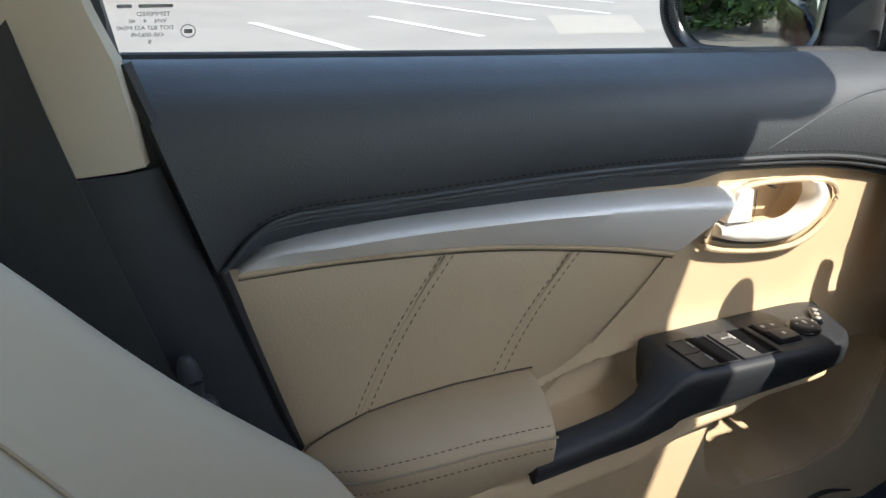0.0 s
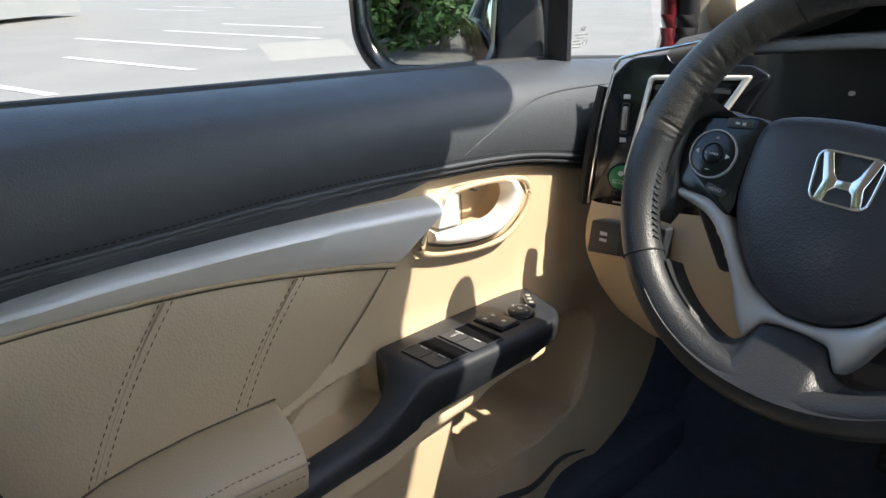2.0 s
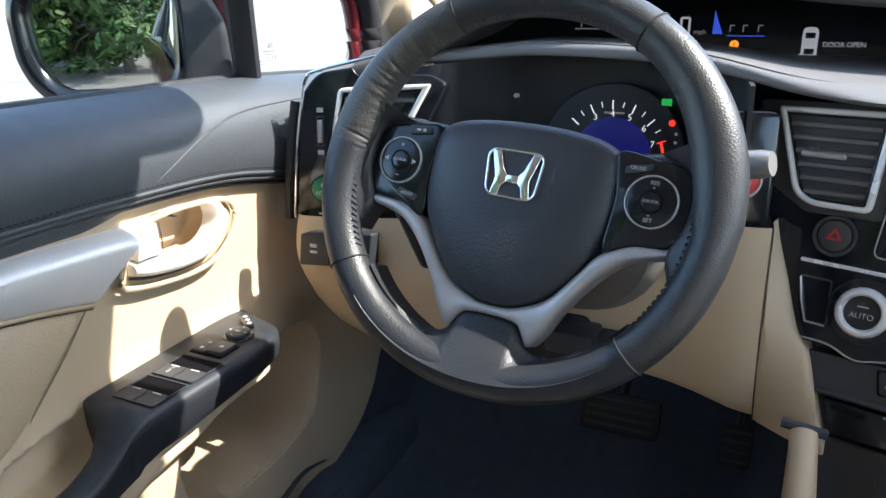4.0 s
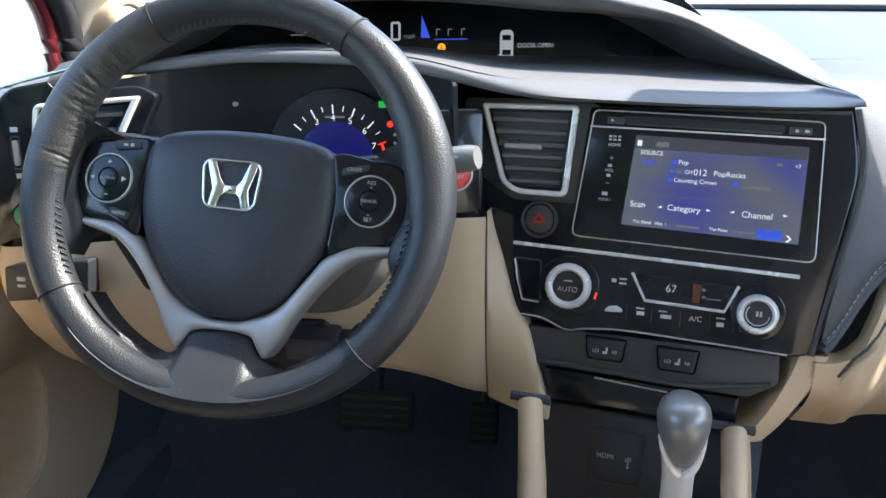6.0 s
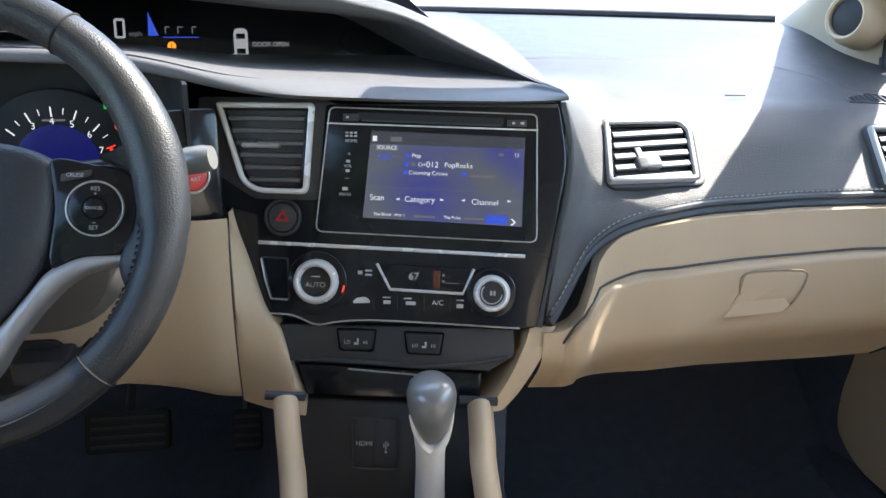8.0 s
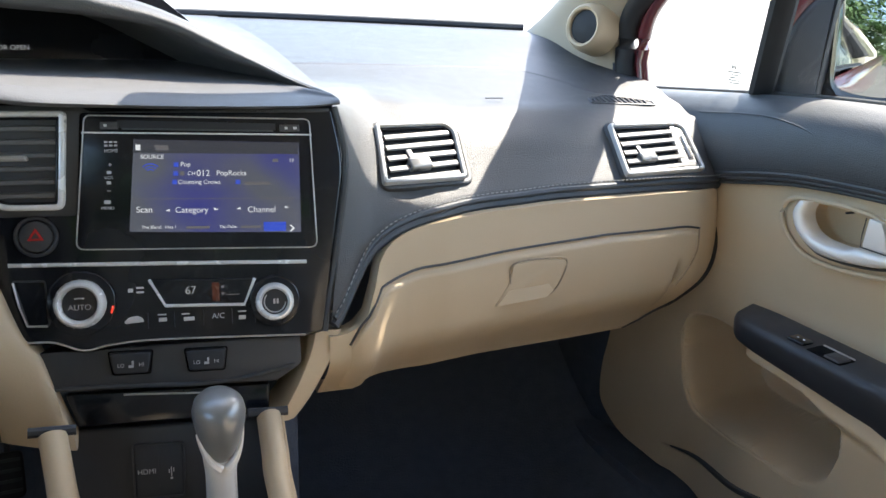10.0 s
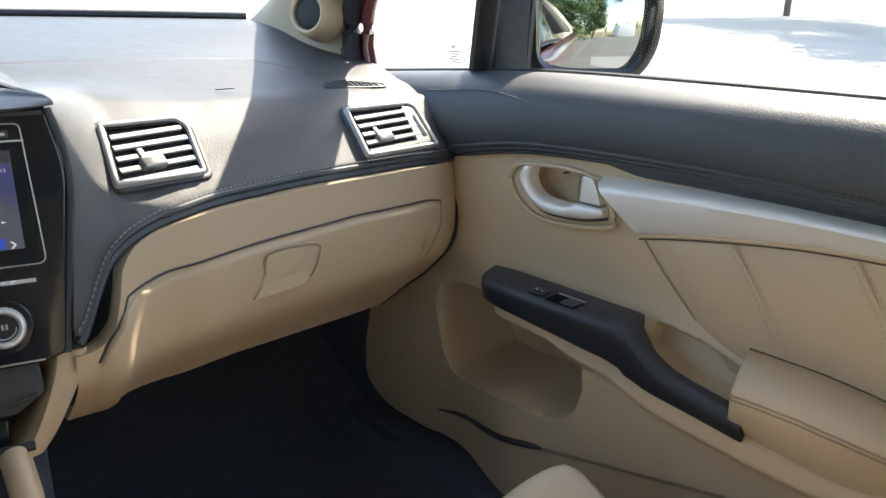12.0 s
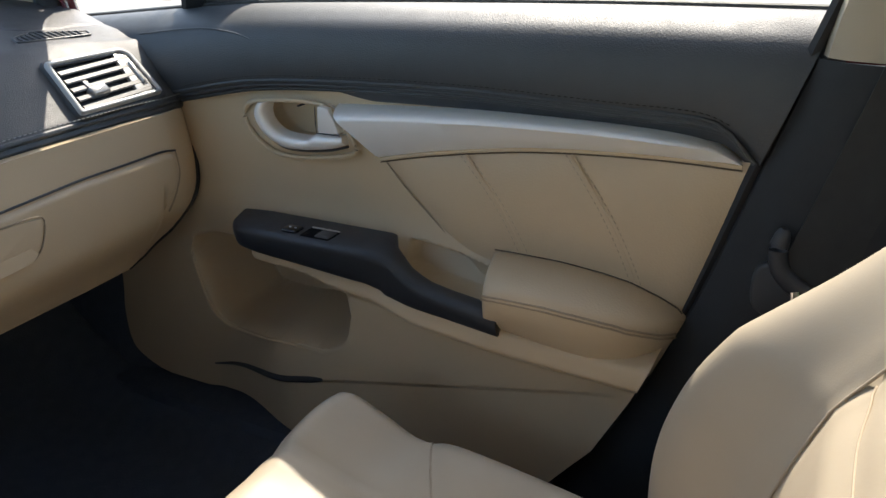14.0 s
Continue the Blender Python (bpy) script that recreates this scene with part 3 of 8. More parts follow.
def door(s):
    driver = s < 0
    def at(x, y, z):
        return np.array((s * x, y, z))

    def flat(outline):
        return [(-s * y, z) for y, z in outline]

    fr = Frame((s * 0.70, 0, 0), (0, -s, 0), (0, 0, 1))
    unit = thing("front_door", (s * 0.70, 0, 0.15), ("driver's" if driver else "passenger's") + " closed front door with beige and black leather trim", "car door", "front doors")

    # hard beige panel with map pocket and handle cup
    rear = np.array(REAR_EDGE)
    front = spline([(0.10, 0.118), (0.22, 0.136), (0.318, 0.168), (0.371, 0.209), (0.396, 0.25), (0.41, 0.31), (0.41, 0.61)] if driver else [(0.20, 0.116), (0.302, 0.121), (0.359, 0.125), (0.402, 0.142), (0.422, 0.165), (0.424, 0.22), (0.41, 0.32), (0.41, 0.61)], 6)
    zs = np.r_[np.linspace(0.123, 0.37, 96), np.linspace(0.3725, 0.44, 34), np.linspace(0.4435, 0.61, 60)]
    grid = []
    for z in zs:
        ya, yb = np.interp(z, rear[:, 1], rear[:, 0]), np.interp(z, front[:, 1], front[:, 0])
        ys = np.linspace(ya, yb, 290)
        grid.append(np.stack([s * door_depth(ys, np.full(290, z)), ys, np.full(290, z)], 1))
    part("lower_panel", sheet(grid), BEIGE_PLASTIC, unit, "beige hard plastic panel with map pocket", sharp=60)
    part("panel_edge", tube([at(0.70, y, z) for y, z in spline(REAR_EDGE, 5)], 0.006, sides=6), RUBBER, unit, "black rear edge of the door")

    # black leather upper panel rolling over to the glass
    low = evenly(spline([(-0.489, 0.566), (-0.470, 0.588), (-0.440, 0.6), (-0.35, 0.603), (-0.2, 0.608), (-0.05, 0.606), (0.09, 0.598), (0.2, 0.578), (0.30, 0.556), (0.42, 0.54)] + ([] if driver else [(0.47, 0.535)]), 6), 70)
    top = evenly(spline(BELTS[s], 6), 70)
    prof = [(0.0, 0.7035), (0.02, 0.695), (0.10, 0.686), (0.35, 0.682), (0.62, 0.686), (0.80, 0.697), (0.91, 0.714), (0.97, 0.730), (1.0, 0.748)]
    us = np.r_[np.linspace(0, 0.12, 5), np.linspace(0.2, 0.8, 9), np.linspace(0.84, 1.0, 9)]
    curve = spline(prof, 6)
    rows = []
    for a, b in zip(low, top):
        row = [at(np.interp(u, curve[:, 0], curve[:, 1]), *(a + (b - a) * u)) for u in us]
        row.append(at(0.775, b[0], b[1] - 0.006))
        rows.append(row)
    part("upper_panel", sheet(rows), BLACK_LEATHER, unit, "black grained leather upper panel", sharp=60)
    for k, (dz, dx) in enumerate(((0.002, 0.6945), (0.0075, 0.6890), (0.013, 0.6855))):
        path = [at(dx, y + 0.004 * k, z + dz) for y, z in spline([(-0.486, 0.569), (-0.468, 0.588), (-0.440, 0.5985), (-0.35, 0.602), (-0.2, 0.607), (-0.05, 0.605), (0.09, 0.597), (0.2, 0.577), (0.27, 0.562)], 10)]
        part("piping", tube(path, 0.0024, sides=8), BLACK_LEATHER, unit)
    hem = spline([(-0.486, 0.569), (-0.468, 0.588), (-0.440, 0.5985), (-0.35, 0.602), (-0.2, 0.607), (-0.05, 0.605), (0.0, 0.603)], 10)
    part("panel_hem", sheet([[at(0.6925, y, z + 0.006), at(0.6965, y, z), at(0.6995, y, z - 0.005 * float(smoothstep(0.0, -0.08, y))), at(0.7012, y, z - 0.011 * float(smoothstep(0.0, -0.08, y)))] for y, z in hem]), BLACK_LEATHER, unit, "black leather hem over the silver strip", sharp=60)
    part("stitching", stitches([at(0.6838, y + 0.01, z + 0.0175) for y, z in spline([(-0.472, 0.590), (-0.440, 0.6), (-0.35, 0.603), (-0.2, 0.608), (-0.05, 0.606), (0.09, 0.598), (0.2, 0.578)], 10)], r=0.0007), THREAD, unit)
    def panel_x(y, z):
        lo, hi = np.interp(y, low[:, 0], low[:, 1]), np.interp(y, top[:, 0], top[:, 1])
        return float(np.interp((z - lo) / (hi - lo), curve[:, 0], curve[:, 1]))

    crease = spline([(-0.005, 0.618), (0.03, 0.637), (0.09, 0.661), (0.16, 0.671), (0.30, 0.667)] if driver else [(0.085, 0.659), (0.12, 0.6655), (0.18, 0.667), (0.28, 0.656)], 8)
    part("crease", tube([at(panel_x(y, z) + 0.0006, y, z) for y, z in crease], np.interp(np.linspace(0, 1, len(crease)), [0, 0.3, 1], [0.0004, 0.0013, 0.0013]), sides=8), BLACK_LEATHER, unit)

    # silver strip
    a = evenly(spline([(-0.476, 0.568), (-0.451, 0.584), (-0.416, 0.5915), (-0.353, 0.5955), (-0.28, 0.5965), (-0.2, 0.5965), (-0.113, 0.5935), (-0.022, 0.5885)], 8), 50)
    b = evenly(spline([(-0.476, 0.567), (-0.40, 0.5685), (-0.307, 0.565), (-0.234, 0.558), (-0.141, 0.543), (-0.079, 0.5295)], 8), 50)
    rows = []
    for k, (p, q) in enumerate(zip(a, b)):
        w = 1 - float(smoothstep(0, 9, k))
        rows.append([at(x, *(p + (q - p) * v)) for v, x in ((0.0, 0.706), (0.01, 0.6995 + 0.002 * w), (0.05, 0.6890 + 0.008 * w), (0.11, 0.6800 + 0.015 * w), (0.17, 0.6750 + 0.019 * w), (0.25, 0.6735 + 0.020 * w), (0.60, 0.6820 + 0.012 * w), (0.92, 0.6900 + 0.005 * w), (0.97, 0.6935), (1.0, 0.701))])
    part("trim_strip", sheet(rows), STRIP_SILVER, unit, "satin silver trim strip", sharp=50)
    part("strip_lip", tube([at(0.6945, *(q - (0, 0.0005))) for q in b], 0.0026, sides=8), BEIGE_PLASTIC, unit, "beige lip under the silver strip")
    # thin brown line painting the shadow under the strip's lower edge
    part("strip_shadow", tube([at(0.6955, *(q - (0, 0.0042))) for q in b], 0.0010, sides=6), GAP_BROWN, unit)

    # soft beige insert below the strip
    a = evenly(spline([(-0.488, 0.571), (-0.40, 0.5685), (-0.307, 0.5645), (-0.234, 0.5565), (-0.141, 0.5415), (-0.082, 0.529)], 8), 60)
    b = evenly(spline([(-0.440, 0.405), (-0.36, 0.405), (-0.27, 0.405), (-0.205, 0.405)], 8), 60)
    rows = []
    for k, (p, q) in enumerate(zip(a, b)):
        e = min(k, 59 - k) / 59
        puff = 0.010 * (1 - math.exp(-e * 14))
        rows.append([at(0.6985 - puff * (1 - math.exp(-v * 10)), *(p + (q - p) * v)) for v in np.linspace(0, 1, 26)])
    part("insert", sheet(rows), BEIGE_LEATHER, unit, "beige leather insert with sewn seams", sharp=60)
    part("insert_gap", tube([at(0.699, y, z) for y, z in spline([(-0.080, 0.530), (-0.109, 0.496), (-0.143, 0.463), (-0.175, 0.433), (-0.194, 0.422), (-0.224, 0.428)], 6)], 0.0008, sides=6), BEIGE_THREAD, unit)
    for top_y, low_y, z0, z1 in ((-0.312, -0.388, 0.562, 0.428), (-0.192, -0.263, 0.548, 0.440)):
        for off in (-0.0055, 0.0055):
            path = [at(0.6880, top_y + (low_y - top_y) * q + off - 0.006 * math.sin(q * math.pi), z0 + (z1 - z0) * q) for q in np.linspace(0, 1, 14)]
            part("seam", stitches(path, 0.0042, 0.0028, 0.00055), GREY_THREAD if driver else SEAT_SEAM, unit)
        part("seam_fold", tube([at(0.6897, top_y + (low_y - top_y) * q - 0.006 * math.sin(q * math.pi), z0 + (z1 - z0) * q) for q in np.linspace(0, 1, 14)], 0.0014, sides=8), BEIGE_LEATHER, unit)

    # padded armrest: leaf-shaped top, square front end, rounded sewn edge
    def arm_top(y):
        return float(np.interp(y, [-0.440, -0.432, -0.414, -0.384, -0.355, -0.315, -0.268, -0.23], [0.402, 0.411, 0.420, 0.431, 0.4365, 0.441, 0.442, 0.441]))

    def arm_in(y):
        return float(np.interp(y, [-0.440, -0.432, -0.424, -0.412, -0.398, -0.381, -0.355, -0.325, -0.255], [0.676, 0.652, 0.640, 0.628, 0.618, 0.611, 0.605, 0.602, 0.599]))

    loops = []
    for y, nose in [(v, 0.0) for v in (-0.4400, -0.4385, -0.436, -0.432, -0.427, -0.420, -0.412, -0.400, -0.385, -0.365, -0.34, -0.31, -0.28, -0.258)] + [(-0.2535, 0.0008), (-0.2510, 0.0025), (-0.2500, 0.0052)]:
        q = (y + 0.44) / 0.19
        zt, xi = arm_top(y) - nose, arm_in(y) + nose
        tail = float(smoothstep(0.25, 0.0, q))
        low_z, low_x = 0.322 + 0.045 * q + 0.012 * tail, 0.640 + 0.020 * tail
        sect = [(0.700, zt - 0.002), (0.686, zt), ((xi + 0.69) / 2, zt + 0.0035 * (1 - tail)), (xi + 0.024 * (1 - 0.6 * tail), zt + 0.0025 * (1 - tail)), (xi + 0.010, zt - 0.0010), (xi + 0.0035, zt - 0.0050), (xi + 0.0008, zt - 0.0100), (xi, zt - 0.0160), (xi + 0.003, zt - 0.034), (xi + 0.35 * (low_x - xi), zt + 0.62 * (low_z - zt)), (low_x, low_z), (0.705, low_z)]
        loops.append([at(max(x, xi), y + 0.024 * max(0.0, x - 0.604) / 0.083 * q**2 + 0.42 * max(0.0, zt - z) * (1 - q) ** 2, z) for x, z in sect])
    bm = bmesh.new()
    rings(bm, loops)
    pad = part("armrest", bm, BEIGE_LEATHER, unit, "padded beige leather armrest", sharp=50)
    ys = np.linspace(-0.436, -0.2505, 40)
    def sewn(dx, dz):
        return [at(arm_in(y) + dx, y, arm_top(y) + dz) for y in ys]
    if driver:
        part("stitching", stitches(sewn(0.0055, -0.0022), 0.0034, 0.0022, 0.00055), GREY_THREAD, pad)
        part("stitching", stitches(sewn(0.0002, -0.0205), 0.0034, 0.0022, 0.00055), GREY_THREAD, pad)
    else:
        part("seam_fold", tube(sewn(0.0004, -0.0150), 0.0010, sides=6), BEIGE_THREAD, pad)
    part("seam_fold", tube(sewn(0.0010, -0.0108), 0.0011, sides=6), SEAT_SEAM if driver else BEIGE_THREAD, pad)
    part("armrest_gap", tube([at(0.6885, y + 0.024 * ((y + 0.44) / 0.19) ** 2, arm_top(y) + 0.0006) for y in ys], 0.0009, sides=6), GAP_BROWN, unit, "dark gap behind the armrest")

    # black pull and switch pod
    ys = np.r_[np.linspace(-0.262, -0.15, 10), np.linspace(-0.142, -0.095, 9), np.linspace(-0.08, 0.06, 9), [0.072, 0.080, 0.085]]
    loops = []
    for y in ys:
        zt = float(np.interp(y, [-0.262, -0.2, -0.170, -0.145, -0.125, -0.110, 0.05, 0.085], [0.402, 0.411, 0.417, 0.432, 0.4475, 0.4518, 0.4518, 0.4490]))
        zb = float(np.interp(y, *zip(*LEDGE))) + 0.001 - (0.008 if y < -0.12 else 0.004)
        xo = float(np.interp(y, [-0.262, -0.2, -0.13, -0.08, 0.05, 0.075, 0.085], [0.611, 0.613, 0.613, 0.609, 0.608, 0.613, 0.626]))
        xi = float(np.interp(y, [-0.262, -0.15, -0.125, -0.112, 0.085], [0.640, 0.640, 0.655, 0.690, 0.700] if driver else [0.638, 0.638, 0.648, 0.670, 0.672]))
        y = y + (0.0 if driver else 0.010 * float(smoothstep(-0.05, 0.06, y)))
        r = 0.010
        sect = [(xi, zb), (xi, zt - 0.004), (xi - 0.002, zt - 0.001), (xi - 0.007, zt), (xo + 0.0065, zt - 0.0002), (xo + 0.0012, zt - 0.0022), (xo - 0.0018, zt - 0.0068), (xo - 0.0012, zt - 0.013), (xo + 0.001, zb + 0.003), (xo + 0.004, zb)]
        loops.append([at(x, y + 0.028 * smoothstep(0.0, 0.07, y) * (x - 0.614) / 0.08, z) for x, z in sect])
    bm = bmesh.new()
    rings(bm, loops)
    pod = part("switch_pod", bm, POD_BLACK, unit, "matt black door pull with window switches", sharp=45)
    pf = Frame(at(0.655, 0, 0.4520), (0, -s, 0) if driver else (0, -1, 0), (s, 0, 0.0) if driver else (1, 0, 0))   # u runs along the door, v towards the glass
    up = 1 if pf.w[2] > 0 else -1
    if up < 0:
        pf = Frame(at(0.655, 0, 0.4520), (0, s, 0), (s, 0, 0))
        pf = pf if pf.w[2] > 0 else Frame(at(0.655, 0, 0.4520), (0, -s, 0), (s, 0, 0))
    sgn = 1 if pf.u[1] > 0 else -1      # turns a place along y into u

    def on_pod(name, outline, low, high, mat, bevel=0.0012, label="", parent=None):
        return part(name, slab(pf, [(sgn * y, x - 0.655) for x, y in outline], low, high, bevel), mat, parent or pod, label)

    if driver:
        for yc in (-0.077, -0.029):
            # no recess is cut: a flush black plate paints the well's shade
            on_pod("switch_well_shade", rounded([(0.616, yc - 0.021), (0.666, yc - 0.021), (0.666, yc + 0.021), (0.616, yc + 0.021)], 0.003), -0.010, 0.0006, SHADE_BLACK)
            part("well_frame", rim(pf, rounded([(sgn * (yc + dy), v) for dy, v in ((-0.022, -0.040), (0.022, -0.040), (0.022, 0.012), (-0.022, 0.012))], 0.003), 0.0016, 0.0, 0.0016, 0.0006), POD_BLACK, pod)
            for xc in (0.6285, 0.6535):
                bm = bmesh.new()
                rings(bm, [[at(x, yc + dy, 0.4520 + dz) for dy, dz in ((-0.0205, 0.0), (-0.0205, 0.0010), (-0.0190, 0.0014), (-0.0060, 0.0008), (-0.0030, 0.0022), (-0.0015, 0.0020), (-0.0010, 0.0))] for x in (xc - 0.0117, xc + 0.0117)])
                ob = part("window_switch", bm, DARK_TRIM, pod, "dark grey window rocker switch")
                on_pod("mark", [(xc - 0.005, yc - 0.0040), (xc + 0.005, yc - 0.0040), (xc + 0.005, yc - 0.0025), (xc - 0.005, yc - 0.0025)], 0.0010, 0.0025, WHITE_PRINT, 0.0001, parent=ob)
        lettering("legend", "AUTO", 0.0042, Frame(at(0.6535, -0.0390, 0.4536), (0, 1, 0), (s, 0, 0)) if s < 0 else pf, 0, 0, 0.0, WHITE_PRINT, pod)
        # again a black plate in place of a shaded recess
        on_pod("lock_well_shade", rounded([(0.6265, 0.000), (0.6680, 0.000), (0.6680, 0.030), (0.6265, 0.030)], 0.002), -0.004, 0.0006, SHADE_BLACK)
        for xc, yc, up_by in ((0.6375, 0.016, 0.0046), (0.6575, 0.015, 0.0030)):
            ob = on_pod("lock_switch", rounded([(xc - 0.0095, yc - 0.012), (xc + 0.0095, yc - 0.012), (xc + 0.0095, yc + 0.012), (xc - 0.0095, yc + 0.012)], 0.0015), 0.0, up_by, BLACK_PLASTIC, 0.001, "black door lock switch")
            for dy in ((0.0,) if xc < 0.65 else (-0.006, 0.006)):
                on_pod("mark", [(xc - 0.002, yc + dy - 0.002), (xc + 0.002, yc + dy - 0.002), (xc + 0.002, yc + dy + 0.0015), (xc - 0.002, yc + dy + 0.0015)], up_by - 0.0004, up_by + 0.0004, WHITE_PRINT, 0.0001, parent=ob)
        dx, dy = 0.6450, 0.0490
        on_pod("dial_seat", disc_at(dx, dy, 0.0165, 24), 0, 0.002, GLOSS_BLACK)
        dial = on_pod("mirror_dial", disc_at(dx, dy, 0.0130, 24), 0.001, 0.0065, DARK_TRIM, 0.002, "round mirror adjusting dial")
        on_pod("mark", [(dx - 0.003, dy - 0.002), (dx + 0.003, dy - 0.002), (dx + 0.003, dy + 0.0015), (dx - 0.003, dy + 0.0015)], 0.006, 0.0068, WHITE_PRINT, 0.0001, parent=dial)
        for a in range(4):
            on_pod("mark", disc_at(dx + 0.0098 * math.cos(a * math.pi / 2), dy + 0.0098 * math.sin(a * math.pi / 2), 0.0011), 0.0055, 0.0067, WHITE_PRINT, 0.0001, parent=dial)
        sel = on_pod("mirror_selector", rounded([(0.6420, 0.0720), (0.6500, 0.0660), (0.6740, 0.0840), (0.6660, 0.0900)], 0.003), 0.0, 0.0045, GLOSS_BLACK, 0.0015, "small mirror selector switch")
        for x, y in ((0.6500, 0.0730), (0.6575, 0.0785), (0.6655, 0.0845)):
            on_pod("mark", disc_at(x, y, 0.0028), 0.004, 0.0052, SILVER_DIM, 0.0004, parent=sel)
    else:
        on_pod("switch_well_shade", rounded([(0.616, -0.052), (0.641, -0.052), (0.641, -0.010), (0.616, -0.010)], 0.003), -0.010, 0.0006, SHADE_BLACK)
        ob = on_pod("window_switch", rounded([(0.618, -0.050), (0.638, -0.050), (0.638, -0.030), (0.618, -0.030)], 0.003), 0.0, 0.0022, DARK_TRIM, 0.0015, "dark grey window switch")
        on_pod("mark", [(0.6410, -0.050), (0.6424, -0.050), (0.6424, -0.012), (0.6410, -0.012)], 0.0, 0.0016, SILVER_DIM, 0.0002, parent=ob)
        on_pod("lock_switch", rounded([(0.618, -0.004), (0.636, -0.004), (0.636, 0.018), (0.618, 0.018)], 0.003), 0.0, 0.0028, GLOSS_BLACK, 0.0012, "black door lock switch")
        for y in (0.003, 0.011):
            on_pod("mark", disc_at(0.628, y, 0.0014), 0.0022, 0.0031, WHITE_PRINT, 0.0001)

    # moulded edge of the handle's surround
    part("bezel_edge", tube([at(float(door_depth(y, z)) - 0.0065, y, z) for y, z in evenly(inset(BEZEL, 0.0035), 60)], 0.0030, True, 8), BEIGE_PLASTIC, unit, "beige raised surround of the door handle")
    # inner release handle
    outer = evenly(spline([(0.090, 0.5835), (0.0945, 0.570), (0.090, 0.557), (0.079, 0.5445), (0.057, 0.5320), (0.030, 0.5305), (0.005, 0.5325), (-0.018, 0.5365), (-0.036, 0.5425)], 6), 40)
    inner = evenly(spline([(0.0745, 0.5855), (0.0780, 0.572), (0.0715, 0.5580), (0.056, 0.5485), (0.030, 0.5460), (0.014, 0.5475), (0.004, 0.5530), (-0.012, 0.5535), (-0.034, 0.5540)], 6), 40)
    loops = []
    for k, (p, q) in enumerate(zip(outer, inner)):
        end = 0.0035 * (math.exp(-k / 1.5) + math.exp(-(39 - k) / 1.5))
        loops.append([at(x + end, *(p + (q - p) * v)) for v, x in ((0.0, 0.702), (0.0, 0.690), (0.06, 0.6845), (0.22, 0.6805), (0.5, 0.6790), (0.78, 0.6805), (0.94, 0.6845), (1.0, 0.690), (1.0, 0.702))])
    bm = bmesh.new()
    rings(bm, loops)
    part("release_lever", bm, SILVER, unit, "satin silver door release lever", sharp=50)
    tilted = Frame((s * 0.690, 0, 0), (0, -s, 0), (0, 0, 1))
    part("lock_tab", slab(tilted, flat(rounded([(-0.001, 0.5555), (-0.0310, 0.5560), (-0.0250, 0.573), (-0.0180, 0.586), (-0.003, 0.5875)], 0.003)), -0.010, 0.007, 0.0014), SILVER, unit, "silver lock tab")
    part("tab_gap", tube([at(0.6835, y, z) for y, z in ((-0.0320, 0.5548), (-0.01, 0.5548), (0.0008, 0.5548), (0.0014, 0.567), (0.000, 0.587))], 0.0006, sides=6), BLACK_PLASTIC, unit)
    part("lever_gap", tube([at(0.6905, y, z) for y, z in spline([(-0.038, 0.5405), (-0.018, 0.5345), (0.005, 0.5305), (0.03, 0.5285), (0.057, 0.5300), (0.080, 0.5425), (0.092, 0.556), (0.0965, 0.568)], 6)], 0.0016, sides=6), DARK_TRIM, unit)
    part("screw_hole", slab(tilted, [(-s * (0.030 + 0.0022 * math.cos(k)), 0.5835 + 0.0012 * math.sin(k)) for k in np.arange(12) * math.pi / 6], -0.012, -0.001, 0.0003), BLACK_PLASTIC, unit)
    # raised lip round the pocket, and below it a dark bar painting the slot's shade
    lip = spline([(0.250, 0.378), (0.254, 0.345), (0.244, 0.303), (0.230, 0.264), (0.205, 0.244), (0.160, 0.248), (0.10, 0.264), (0.06, 0.2735), (0.0, 0.2725), (-0.034, 0.284)], 6)
    part("pocket_lip", tube([at(float(door_depth(y, z, 0.0)) + 0.0005, y, z) for y, z in lip], np.interp(np.linspace(0, 1, len(lip)), [0, 0.25, 0.6, 1], [0.0008, 0.0046, 0.0030, 0.0006]), sides=8), BEIGE_PLASTIC, unit)
    slot = [(y, float(np.interp(y, *zip(*FOLD))) + 0.002) for y in np.linspace(0.245, 0.004, 25)]
    part("slot_shade", tube([at(float(door_depth(y, z)) - 0.0005, y, z) for y, z in slot], np.interp(np.linspace(0, 1, 25), [0, 0.2, 0.5, 0.94, 1], [0.0012, 0.0032, 0.0044, 0.0046, 0.002]), sides=8), DARK_TRIM, unit, "dark bar for the shaded slot along the lower panel")

    # glass, its inner seal, the post and the quarter glass
    post = (at(0.757, 0.237, 0.684), at(0.632, 0.079, 1.03))
    part("window_post", tube([post[0], (post[0] + post[1]) / 2, post[1]], 0.0160, sides=8, squash=0.8), PILLAR_DARK, unit, "black window post")
    part("glass_seal", tube([at(0.760, y, z - 0.001) for y, z in spline(BELTS[s], 6)], 0.0045, sides=8), RUBBER, unit, "black rubber window sill seal")
    for name, ya, yb, ta, tb in (("door_glass", -0.535, 0.245, -0.62, 0.085), ("quarter_glass", 0.252, 0.455, 0.09, 0.20)):
        rows = []
        for q in np.linspace(0, 1, 8):
            y0, y1 = ya + (yb - ya) * q, ta + (tb - ta) * q
            z0 = float(np.interp(y0, *zip(*BELTS[s]))) - 0.01
            rows.append([at(0.757 + (0.612 - 0.757) * v + 0.012 * math.sin(v * math.pi), y0 + (y1 - y0) * v, z0 + ((1.075 if name == "door_glass" else 0.96) - z0) * v) for v in np.linspace(0, 1, 8)])
        ob = part(name, sheet(rows), WINDOW_GLASS, unit, "clear tinted window glass")
        ob.visible_shadow = False
    return unit


